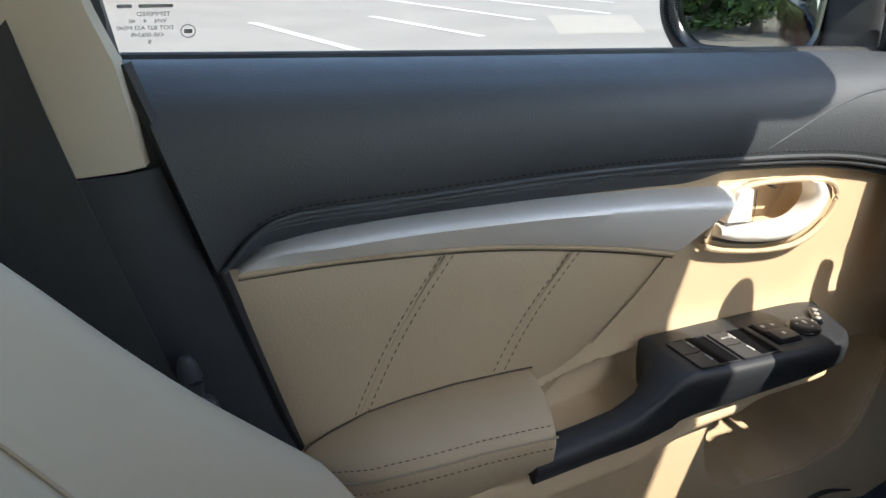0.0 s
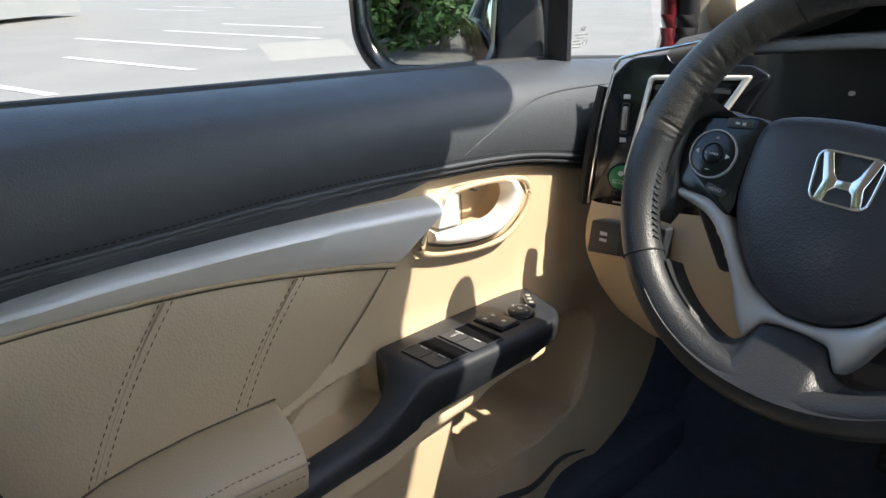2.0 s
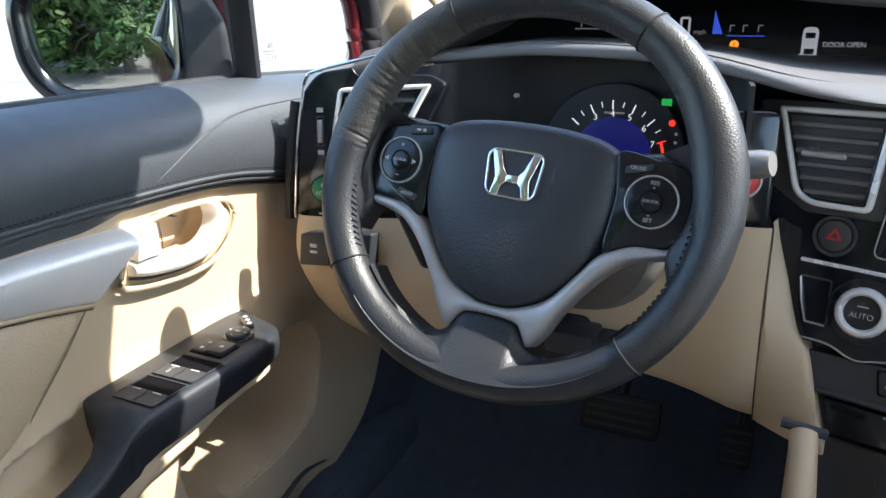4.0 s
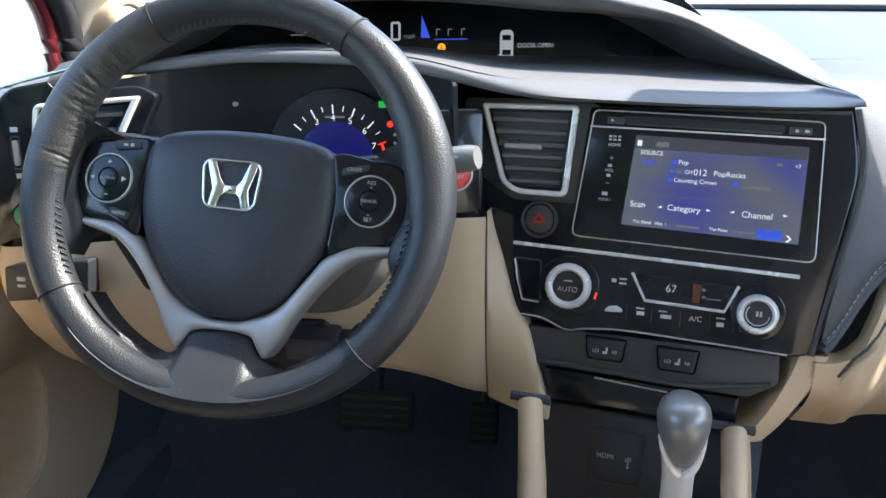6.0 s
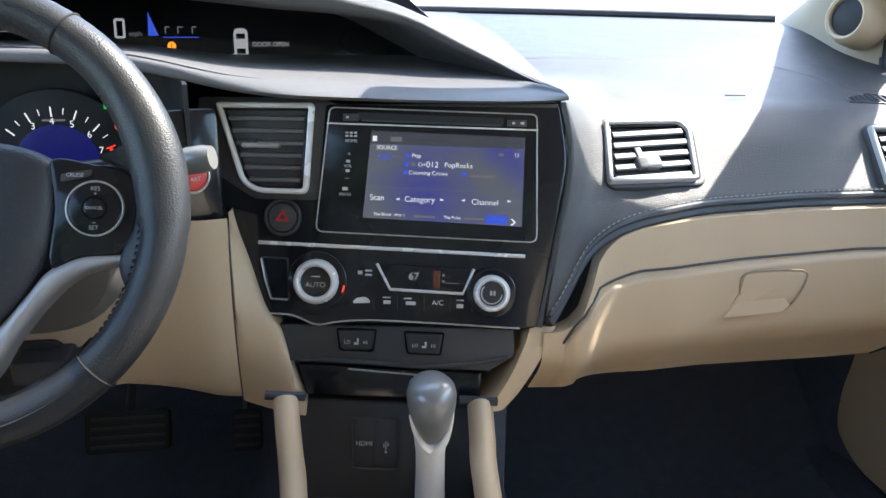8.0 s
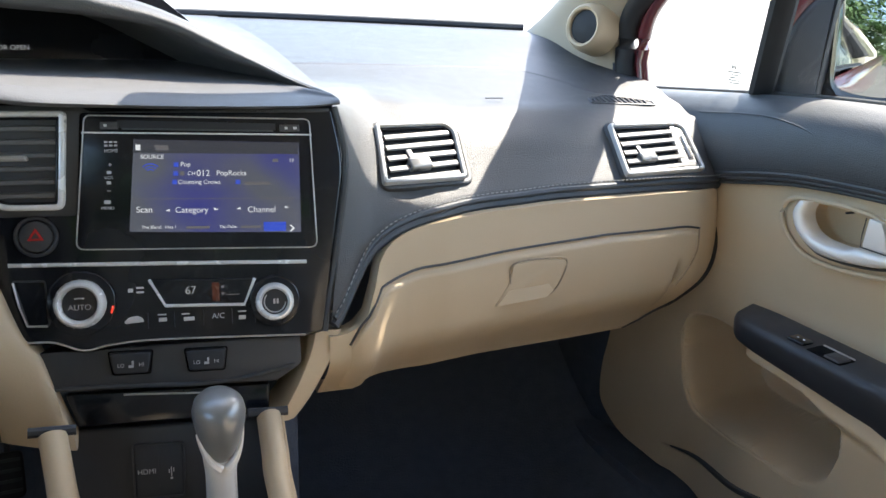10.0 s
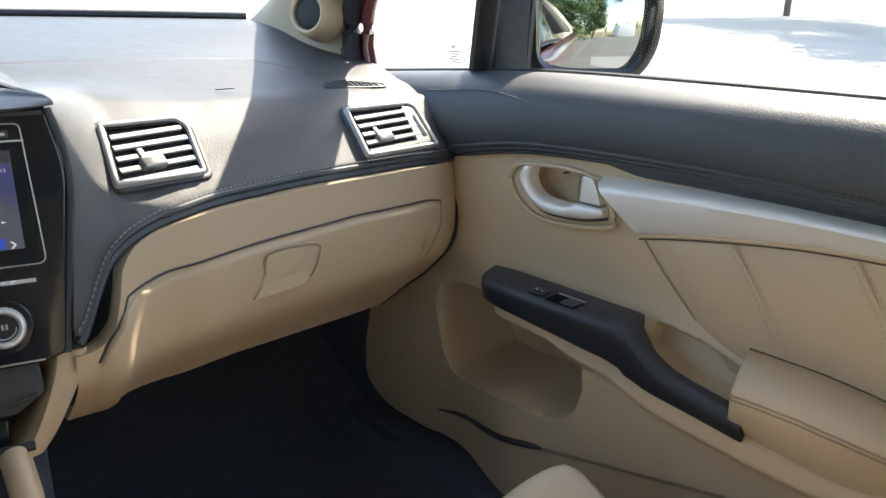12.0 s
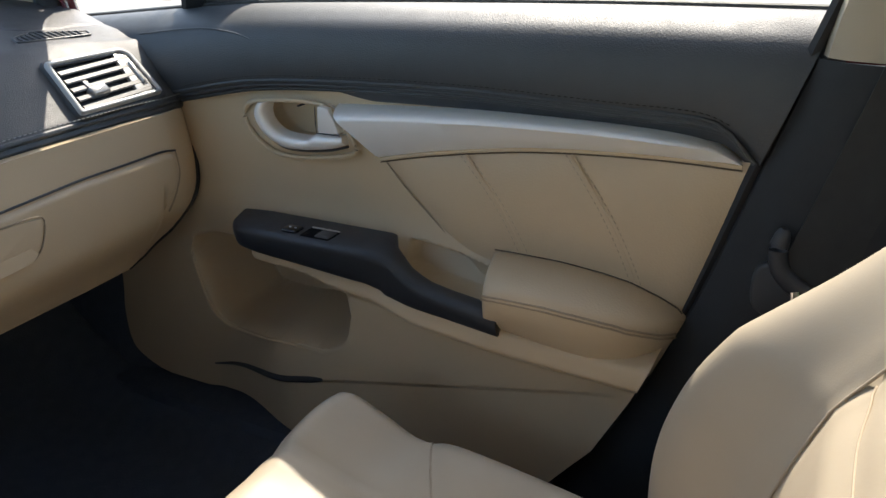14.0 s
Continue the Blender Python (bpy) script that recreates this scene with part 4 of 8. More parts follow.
def disc_at(x, y, r, n=12):
    return [(x + r * math.cos(2 * math.pi * k / n), y + r * math.sin(2 * math.pi * k / n)) for k in range(n)]


left_door = door(-1)
right_door = door(1)
# ---- dashboard ----
def emitter(name, colour, strength):
    m = bpy.data.materials.new(name)
    m.use_nodes = True
    b = m.node_tree.nodes["Principled BSDF"]
    b.inputs["Base Color"].default_value = (0.01, 0.01, 0.012, 1)
    b.inputs["Roughness"].default_value = 0.25
    b.inputs["Emission Color"].default_value, b.inputs["Emission Strength"].default_value = (*colour, 1), strength
    return m


def screen_material():
    """A lit display: dark blue, brighter towards its lower right, with soft cloudy steps."""
    m = emitter("lit blue screen", (0.02, 0.03, 0.12), 0.12)
    n, link = m.node_tree.nodes, m.node_tree.links.new
    tex, ramp, where = n.new("ShaderNodeTexNoise"), n.new("ShaderNodeValToRGB"), n.new("ShaderNodeTexCoord")
    tex.inputs["Scale"].default_value, tex.inputs["Detail"].default_value = 15, 1
    ramp.color_ramp.elements[0].position, ramp.color_ramp.elements[0].color = 0.46, (0.078, 0.088, 0.115, 1)
    ramp.color_ramp.elements[1].position, ramp.color_ramp.elements[1].color = 0.74, (0.034, 0.040, 0.20, 1)
    link(where.outputs["Object"], tex.inputs["Vector"]), link(tex.outputs["Fac"], ramp.inputs["Fac"])
    link(ramp.outputs["Color"], n["Principled BSDF"].inputs["Emission Color"])
    n["Principled BSDF"].inputs["Emission Strength"].default_value = 0.16
    return m


SCREEN = screen_material()
LIT_WHITE = emitter("lit white display", (0.75, 0.8, 0.85), 0.14)
LIT_BLUE = emitter("lit blue display", (0.05, 0.12, 0.85), 0.10)
DEEP_BLUE = emitter("deep blue gauge light", (0.008, 0.010, 0.16), 0.09)
LIT_RED = emitter("lit red mark", (0.9, 0.04, 0.02), 0.18)
LIT_GREEN = emitter("lit green mark", (0.03, 0.6, 0.10), 0.09)
LIT_AMBER = emitter("lit amber mark", (0.95, 0.30, 0.02), 0.2)
DIM_AMBER = emitter("dim amber reflection strip", (0.30, 0.07, 0.02), 0.06)
MID_WHITE = emitter("soft white display", (0.7, 0.75, 0.8), 0.06)
DIM_WHITE = emitter("dim white display", (0.5, 0.5, 0.55), 0.035)

EDGE = spline([(0.168, 0.197, 0.697), (0.138, 0.240, 0.7095), (0.098, 0.272, 0.7315), (0.040, 0.298, 0.762), (-0.012, 0.303, 0.779), (-0.10, 0.305, 0.799), (-0.25, 0.305, 0.812), (-0.39, 0.300, 0.805), (-0.465, 0.288, 0.783), (-0.520, 0.270, 0.752), (-0.556, 0.256, 0.735), (-0.595, 0.238, 0.724)], 5)
BROW = spline([(-0.640, 0.226, 0.708), (-0.617, 0.244, 0.7115), (-0.571, 0.258, 0.7185), (-0.4585, 0.268, 0.7310), (-0.4075, 0.267, 0.7355), (-0.3160, 0.256, 0.7355), (-0.2310, 0.236, 0.7305), (-0.1490, 0.211, 0.7155), (-0.100, 0.200, 0.710), (-0.056, 0.197, 0.7065), (0.028, 0.191, 0.7005), (0.10, 0.182, 0.6985), (0.166, 0.179, 0.6985)], 5)
STITCH_X, STITCH_Z = (0.150, 0.157, 0.164, 0.172, 0.180, 0.187, 0.2015, 0.233, 0.299, 0.372, 0.448, 0.62, 0.74), (0.492, 0.493, 0.495, 0.501, 0.512, 0.531, 0.5580, 0.5755, 0.5845, 0.5860, 0.5870, 0.5830, 0.572)

_sewn = spline(list(zip(STITCH_X, STITCH_Z)), 8)
STITCH_X, STITCH_Z = _sewn[:, 0], _sewn[:, 1]


def face_y(x, z):
    """The front of the passenger's side of the dashboard: a sloping face that turns back beside the centre stack and at the door."""
    y = float(np.interp(x, [0.15, 0.168, 0.20, 0.25, 0.35, 0.55, 0.64, 0.69, 0.706, 0.72], [0.160, 0.165, 0.184, 0.200, 0.213, 0.222, 0.229, 0.238, 0.248, 0.285]))
    low = float(np.interp(x, [0.168, 0.28, 0.64, 0.72], [0.32, 0.62, 0.62, 0.3]))
    high = float(np.interp(x, [0.168, 0.24, 0.64, 0.72], [0.5, 1.2, 1.2, 0.5]))
    return y - 0.045 * low + (low if z < 0.58 else high) * (z - 0.58)


def slide(x, z):
    """The pad's inner edge follows the stack, which narrows downwards."""
    return x - 0.030 * float(smoothstep(0.645, 0.47, z)) * float(smoothstep(0.26, 0.17, x))


def dashboard():
    unit = thing("dashboard", (0, 0.45, 0.40), "two-tier car dashboard, dark grained vinyl over beige", "dashboard")
    # passenger's side: top, rounded edge and face down to the sewn line
    rows, ledge = [], []
    for x in np.r_[np.linspace(0.168, 0.30, 22), np.linspace(0.31, 0.72, 30)]:
        ze = float(np.interp(x, [0.168, 0.25, 0.35, 0.6, 0.72], [0.697, 0.681, 0.670, 0.661, 0.654]))
        zb = float(np.interp(x, STITCH_X, STITCH_Z))
        yf = face_y(x, ze)
        side = float(smoothstep(0.60, 0.72, x))
        far = 0.955 - 0.42 * x * x
        pts = [(far, 0.742 - 0.012 * x), (far - 0.15, 0.737 - 0.014 * x), (0.53, 0.710 - 0.012 * x), (0.42, 0.694 - 0.020 * x), (yf + 0.050, ze + 0.004), (yf + 0.020, ze - 0.001 - 0.004 * side), (yf + 0.001, ze - 0.008), (face_y(x, ze - 0.03), ze - 0.030)]
        for q in (0.4, 0.7, 0.92):
            z = ze - 0.03 + (zb - ze + 0.03) * q
            pts.append((face_y(x, z) + 0.002 * q, z))
        pts += [(face_y(x, zb) + 0.006, zb), (face_y(x, zb) + 0.020, zb - 0.004)]
        line = evenly(spline(pts, 5), 400)
        cut = int(np.argmax(line[:, 0] < float(np.interp(x, [0.168, 0.30, 0.43, 0.52, 0.560, 0.585, 0.72], [0.490, 0.488, 0.482, 0.474, 0.43, 0.375, 0.352]))))
        ledge.append([(slide(x, z), y, z) for y, z in evenly(line[:cut], 44)] + [(slide(x, line[cut, 1]), line[cut, 0] - 0.001, line[cut, 1] - 0.0012)])
        lead = line[cut:].copy()
        lead[:6, 1] -= (0.0006, 0.0003, 0.0001, 0.0, 0.0, 0.0)
        rows.append([(slide(x, z), y, z) for y, z in np.vstack([lead[:5], evenly(lead[5:], 66)])])
    pad = part("upper_pad", sheet(rows), DASH_TOP, unit, "dark grey grained dashboard pad", sharp=60)
    part("far_pad", sheet(ledge), DASH_COARSE, pad, "coarsely grained shelf under the windscreen", sharp=60)
    xs = np.linspace(0.1715, 0.70, 90)
    path = [(slide(x, np.interp(x, STITCH_X, STITCH_Z)), face_y(x, np.interp(x, STITCH_X, STITCH_Z)) - 0.0012, np.interp(x, STITCH_X, STITCH_Z) + 0.0075) for x in xs]
    part("stitching", stitches(path, 0.0040, 0.0022, 0.0008), PALE_THREAD, pad, "pale grey stitching")
    for dz, r in ((0.000, 0.0035), (-0.008, 0.0060)):
        part("piping", tube([(slide(x, np.interp(x, STITCH_X, STITCH_Z)), face_y(x, np.interp(x, STITCH_X, STITCH_Z)) + 0.005 - dz * 0.4, np.interp(x, STITCH_X, STITCH_Z) + dz) for x in xs], r, sides=8), BLACK_LEATHER, pad)

    # driver's side: hood over the upper display, from its edge forward to the windscreen
    rows = []
    for e in EDGE:
        far = np.array((e[0] * 1.10, 0.96 - 0.30 * e[0] ** 2, 0.742))
        k = float(smoothstep(0.150, 0.06, e[0])) * (0.45 + 0.55 * float(smoothstep(0.04, -0.12, e[0])))
        rows.append(spline([e + k * np.array((0, -0.004, -0.030)) + (0, 0, -0.0005), e + k * np.array((0, -0.0150, -0.024)) + (0, -0.0002, -0.0003), e + k * np.array((0, -0.0160, -0.010)), e + (0, 0.001, 0.0), e + (0, 0.012, 0.003), e + (0, 0.05, 0.004), e * 0.55 + far * 0.45 + (0, 0, 0.010), far], 6))
    part("hood", sheet(rows), DASH_TOP, unit, "dark grained hood over the upper display", sharp=60)
    # inner walls of the hood down to the display glass
    rows = []
    for e in EDGE:
        c = np.array((np.interp(e[0], [-0.6, 0.168], [-0.57, 0.085]), 0.452, 0.690 + (e[2] - 0.69) * 0.86))
        k0 = float(smoothstep(0.150, 0.06, e[0])) * (0.45 + 0.55 * float(smoothstep(0.04, -0.12, e[0])))
        rows.append([(e + k0 * np.array((0, -0.004, -0.0295))) * (1 - q) + c * q for k, q in enumerate(np.linspace(0, 1, 10))])
    part("hood_wall", sheet(rows), HOOD_LIT_GREY, unit, "dark grey inner wall of the hood", sharp=60)
    uf = Frame((-0.25, 0.450, 0.75), (1, 0, 0), (0, 0.16, 1))
    glass = part("upper_display", slab(uf, rounded([(-0.36, -0.10), (0.355, -0.10), (0.34, -0.01), (0.24, 0.075), (-0.28, 0.075), (-0.36, 0.02)], 0.03), -0.01, 0.0, 0.001), GLOSS_BLACK, unit, "dark glossy upper display")

    def on_display(name, outline, mat, w=0.0008, parent=glass, label=""):
        return part(name, slab(uf, outline, 0, w, 0.0001), mat, parent, label)

    # car outline with an open door, the message and the marks
    icon = on_display("car_icon", rounded(box2(0.016, 0.036, 0.100, -0.026), 0.006), MID_WHITE, label="lit car outline icon")
    for v, h in ((-0.017, 0.006), (-0.034, 0.006)):
        on_display("icon_glass", rounded(box2(0.010, h, 0.100, v), 0.001), GLOSS_BLACK, 0.0014)
    on_display("icon_door", [(0.092, -0.036), (0.083, -0.040), (0.0845, -0.0425), (0.092, -0.0395)], MID_WHITE, 0.001)
    lettering("message", "DOOR OPEN", 0.0072, uf, 0.134, -0.0265, 0.001, MID_WHITE, glass, label="lit door open message")
    # amber reflection in the glass, put in as a faintly glowing bar
    on_display("amber_reflection", box2(0.090, 0.0028, 0.130, -0.0495), DIM_AMBER)
    amber = on_display("amber_lamp", disc2(0.0048, 0.022, -0.0275), LIT_AMBER)
    on_display("lamp_mark", box2(0.001, 0.005, 0.022, -0.0275), GLOSS_BLACK, 0.0012)
    speed = rounded(box2(0.012, 0.022, -0.034, -0.008), 0.003)
    part("speed_digit", rim(uf, speed, 0.0026, 0.0, 0.001, 0.0002), MID_WHITE, glass, "lit speed digit")
    lettering("unit_mark", "mph", 0.008, uf, -0.017, -0.014, 0.001, DIM_WHITE, glass)
    on_display("blue_bar", [(-0.003, -0.016), (0.008, -0.016), (-0.002, 0.010)], LIT_BLUE)
    on_display("blue_line", box2(0.040, 0.001, 0.033, -0.018), LIT_BLUE)
    for u in (0.016, 0.030, 0.046):
        on_display("gauge_mark", box2(0.0012, 0.007, u, -0.010), DIM_WHITE)
        on_display("gauge_mark", box2(0.005, 0.0012, u + 0.002, -0.0065), DIM_WHITE)
    on_display("tick_row", box2(0.040, 0.0012, -0.146, -0.011), DIM_WHITE)
    for u in (-0.158, -0.137):
        on_display("tick", box2(0.0012, 0.006, u, -0.006), DIM_WHITE)
    on_display("dash_mark", box2(0.020, 0.001, 0.221, -0.039), DIM_WHITE)
    on_display("dash_mark", box2(0.014, 0.001, 0.221, -0.0425), DIM_WHITE)

    # brow between the two tiers
    rows = []
    for f in BROW:
        b = np.array((f[0] * 0.96, np.interp(f[0], [-0.622, -0.45, 0.05, 0.13, 0.166], [0.36, 0.445, 0.445, 0.33, 0.215]), np.interp(f[0], [-0.622, -0.42, -0.27, -0.17, -0.043, 0.05, 0.166], [0.712, 0.730, 0.724, 0.713, 0.712, 0.711, 0.701])))
        thick = float(np.interp(f[0], [-0.62, -0.5, -0.25, -0.1, 0.0, 0.06, 0.166], [0.006, 0.012, 0.013, 0.012, 0.008, 0.006, 0.005]))
        k = min(1.0, (b[1] - f[1]) / 0.09)
        soft = float(smoothstep(-0.20, -0.05, f[0])) * float(smoothstep(0.172, 0.14, f[0]))
        rows.append(spline([f + (0, 0.06, -thick - 0.004), f + (0, 0.012, -thick - soft * 0.003), f + (0, 0.001 - 0.002 * soft, -thick * 0.9), f + (0, -0.001 * soft, -thick * (0.45 + 0.30 * soft)), f + (0, (0.003 + 0.004 * soft) * k, -thick * (0.1 + 0.28 * soft)), f + (0, (0.010 + 0.010 * soft) * k, 0.0), f + (0, (0.018 + 0.020 * soft) * k, 0.0015 * k), (f + b) / 2 + (0, 0, 0.004 * k), b], 5))
    part("brow", sheet(rows), BROW_LIT_GREY, unit, "grey grained shelf between the two display tiers", sharp=60)

    # lower instrument recess behind the wheel
    plan = evenly(spline([(-0.600, 0.228), (-0.540, 0.240), (-0.500, 0.252), (-0.480, 0.285), (-0.445, 0.315), (-0.36, 0.325), (-0.27, 0.320), (-0.215, 0.29), (-0.190, 0.235), (-0.180, 0.195)], 6), 40)
    rows = [[(x, y + 0.05 * (z - 0.64), z) for z in np.linspace(0.50, float(np.interp(x, BROW[:, 0], BROW[:, 2])) - 0.012, 14)] for x, y in plan]
    part("gauge_recess", sheet(rows, -0.004), PILLAR_DARK, unit, "matt black instrument recess", sharp=60)
    gf = Frame((-0.325, 0.303, 0.616), (1, 0, 0), (0, 0.10, 1))
    gauge = part("tachometer", slab(gf, disc2(0.078, n=48), -0.012, 0.0, 0.002), PILLAR_DARK, unit, "black rev counter with white ticks and blue light")
    part("blue_glow", slab(gf, [(0.042 * math.cos(a), 0.042 * math.sin(a)) for a in np.linspace(0, math.pi, 25)], 0, 0.0006, 0.0001), DEEP_BLUE, gauge, "deep blue lit half disc")
    for k in range(11):
        a = radians(140 - k * 132 / 11)
        long = k % 2 == 0
        r0, r1 = (0.050, 0.060) if long else (0.053, 0.059)
        t = np.array((-math.sin(a), math.cos(a))) * (0.0007 if long else 0.0004)
        p, q = np.array((math.cos(a), math.sin(a))) * r0, np.array((math.cos(a), math.sin(a))) * r1
        part("tick", slab(gf, [p - t, q - t, q + t, p + t], 0, 0.001, 0.0001), LIT_WHITE if k < 10 else LIT_RED, gauge)
        if long and 2 <= k <= 10:
            lettering("numeral", str(2 + k // 2 - 0 if k else 2), 0.0095, gf, 0.0455 * math.cos(a), 0.0455 * math.sin(a), 0.0012, LIT_WHITE, gauge)
    part("red_zone", slab(gf, [(r * math.cos(a), r * math.sin(a)) for r, aa in ((0.056, np.linspace(0.36, -0.05, 8)), (0.053, np.linspace(-0.05, 0.36, 8))) for a in aa], 0, 0.0008, 0.0001), LIT_RED, gauge, "red zone arc")
    part("legend", slab(gf, box2(0.022, 0.002, 0.0, 0.0465), 0, 0.0008, 0.0001), DIM_WHITE, gauge)
    part("green_lamp", slab(gf, rounded(box2(0.0105, 0.007, 0.054, 0.060), 0.001), 0, 0.001, 0.0002), LIT_GREEN, gauge, "lit green lamp")
    part("red_lamp", slab(gf, disc2(0.0035, 0.061, 0.039, 14), 0, 0.001, 0.0002), LIT_RED, gauge, "lit red lamp")
    for k in range(5):
        part("selector_mark", slab(gf, box2(0.003, 0.003, 0.066, 0.028 - 0.009 * k), 0, 0.0006, 0.0001), DIM_WHITE, gauge)
    part("small_lamp", slab(gf, disc2(0.0025, -0.113, 0.060, 12), -0.006, 0.001, 0.0002), DIM_WHITE, gauge)

    # beige lower dashboard and glovebox
    def base_z(x):
        return float(np.interp(x, [0.14, 0.25, 0.50, 0.577, 0.602, 0.633, 0.671, 0.690, 0.702, 0.712], [0.398, 0.388, 0.380, 0.379, 0.387, 0.407, 0.440, 0.467, 0.494, 0.545]))

    def low_y(x, z):
        top = min(0.572, float(np.interp(x, STITCH_X, STITCH_Z)))
        return max(face_y(x, top), 0.138) + 0.004 - 0.010 * math.sin(min(max((z - 0.40) / 0.17, 0), 1) * math.pi) + 0.045 * float(smoothstep(0.46, 0.375, z)) + 0.004 * float(smoothstep(0.63, 0.71, x))

    rows = []
    for x in np.linspace(0.140, 0.708, 60):
        zt, zb = float(np.interp(x, STITCH_X, STITCH_Z)) - 0.011, base_z(x)
        zt = max(zt, zb + 0.006)
        col = [(x, low_y(x, z), z) for z in np.linspace(zt, zb, 22)]
        rows.append([(x, col[0][1] + 0.02, zt)] + col + [(x, col[-1][1] + 0.03, zb - 0.001)])
    part("lower_pad", sheet(rows), BEIGE_PLASTIC, unit, "beige lower dashboard", sharp=60)
    gx, gz = (0.140, 0.148, 0.168, 0.198, 0.242, 0.303, 0.374, 0.492, 0.619, 0.643), (0.424, 0.446, 0.484, 0.5165, 0.5255, 0.5280, 0.5305, 0.533, 0.529, 0.524)
    rows = []
    for x in np.linspace(0.160, 0.640, 56):
        zt, zb = float(np.interp(x, gx, gz)) - 0.002, base_z(x) + 0.002
        if x > 0.60:
            zb = max(zb, 0.455 + (x - 0.60) * 0.9)
        zt = max(zt, zb + 0.004)
        e = min(x - 0.160, 0.640 - x)
        back = 0.006 * (1 - float(smoothstep(0, 0.006, e)))
        col = [(x, low_y(x, z) - 0.005 + back + 0.006 * (1 - float(smoothstep(0, 0.005, min(zt - z, z - zb)))), z) for z in np.r_[zt, zt - 0.0015, zt - 0.003, zt - 0.005, np.linspace(zt - 0.008, zb + 0.006, 18), zb + 0.003, zb]]
        rows.append(col)
    glove = part("glovebox_door", sheet(rows), BEIGE_PLASTIC, unit, "beige glovebox door", sharp=60)
    part("glovebox_gap", tube([(x, low_y(x, np.interp(x, gx, gz)) - 0.0005, np.interp(x, gx, gz) + 0.0005) for x in np.linspace(0.16, 0.642, 50)], 0.0014, sides=6), DARK_TRIM, unit, "dark gap over the glovebox door")
    part("glovebox_gap", tube([(x, low_y(x, z) + 0.0005, z) for x, z in spline([(0.642, 0.523), (0.6415, 0.498), (0.630, 0.475), (0.612, 0.453)], 5)], 0.0016, sides=6), BEIGE_THREAD, unit)
    lf = Frame((0.403, low_y(0.403, 0.486) - 0.0055, 0.486), (1, 0.03, 0), (0, 0.03, 1))
    latch = rounded([(-0.065, -0.015), (0.002, -0.013), (0.018, -0.001), (0.028, 0.027), (-0.010, 0.0325), (-0.044, 0.030), (-0.046, 0.010)], [0.003, 0.008, 0.008, 0.006, 0.02, 0.006, 0.01])
    part("latch_lever", slab(lf, latch, -0.003, 0.0014, 0.0010), BEIGE_PLASTIC, glove, "beige glovebox latch lever")
    part("latch_edge", tube(lf.many(spline([(-0.046, 0.008), (-0.044, 0.030), (-0.010, 0.0325), (0.027, 0.028), (0.0185, -0.001), (0.003, -0.013)], 6), 0.0010), 0.0009, sides=6), BEIGE_THREAD, glove)
    bm = bmesh.new()
    rings(bm, [lf.many([(-0.065, -0.015), (0.002, -0.013), (0.012, -0.006), (0.006, 0.002), (-0.049, 0.001)], -0.002), [lf(u, v, w) for u, v, w in ((-0.0645, -0.0145, 0.0045), (0.001, -0.0125, 0.0045), (0.011, -0.006, 0.003), (0.005, 0.0015, 0.0016), (-0.0485, 0.0005, 0.0016))]])
    part("latch_scoop", bm, BEIGE_PLASTIC, glove, "sloping finger lip of the latch")

    end_line = [(x, low_y(x, base_z(x)) - 0.001, base_z(x)) for x in np.linspace(0.575, 0.706, 30)] + [(0.7075, low_y(0.708, z) - 0.002, z) for z in np.linspace(0.568, 0.585, 4)]
    part("end_gap", tube(end_line, np.interp(np.linspace(0, 1, len(end_line)), [0, 0.4, 1], [0.0008, 0.0022, 0.0045]), sides=6), RUBBER, unit, "dark gap between dashboard end and door")

    # driver's knee panel
    def knee(x, q):
        zt = float(np.interp(x, [-0.676, -0.60, -0.52, -0.18, -0.13, -0.10], [0.548, 0.552, 0.560, 0.592, 0.592, 0.56]))
        zb = float(np.interp(x, [-0.676, -0.655, -0.616, -0.568, -0.42, -0.256, -0.20, -0.149], [0.50, 0.455, 0.418, 0.400, 0.406, 0.422, 0.414, 0.403]))
        y0 = 0.175 + 0.06 * float(smoothstep(-0.648, -0.684, x)) + 0.006 * float(smoothstep(-0.17, -0.14, x))
        return np.array((x, y0 - 0.016 * math.sin(q * math.pi) + 0.015 * q - 0.012 * q * float(smoothstep(-0.24, -0.149, x)), zt + (zb - zt) * q))

    rows = []
    for x in np.linspace(-0.676, -0.149, 50):
        rows.append([knee(x, q) for q in np.linspace(0, 0.97, 18)] + [knee(x, 0.99) + (0, 0.006, 0), knee(x, 1.0) + (0, 0.03, 0)])
    part("knee_panel", sheet(rows), BEIGE_PLASTIC, unit, "beige knee panel under the wheel", sharp=60)
    # cheek from the knee panel's joint across to the edge of the stack
    stack_edge = np.array([(-0.150, 0.203, 0.592), (-0.145, 0.198, 0.572), (-0.135, 0.189, 0.543), (-0.122, 0.176, 0.503), (-0.110, 0.170, 0.484), (-0.101, 0.160, 0.452), (-0.092, 0.148, 0.420), (-0.088, 0.138, 0.409)])
    edge_line = evenly(spline(stack_edge, 6), 24)
    rows = []
    for q, k in zip(np.linspace(0, 1, 24), edge_line):
        j = knee(-0.149, q) + (0.0016, 0.0, 0.0)
        mid = (j + k) / 2 + (0, -0.004 * q, 0)
        rows.append(evenly(spline([j + (0, 0.006, 0), j, mid, k + (0, -0.003, 0), k + (0.002, 0.004, 0), k + (0.003, 0.03, 0)], 5), 18))
    rows.append([r + np.array((0, 0.03, 0.002)) for r in rows[-1]])
    part("cheek", sheet(rows), BEIGE_PLASTIC, unit, "beige cheek beside the stack", sharp=60)
    part("panel_gap", tube([knee(-0.149, q) + (0.0008, 0.0012, 0) for q in np.linspace(0.05, 1, 20)], 0.0010, sides=6), GAP_BROWN, unit)

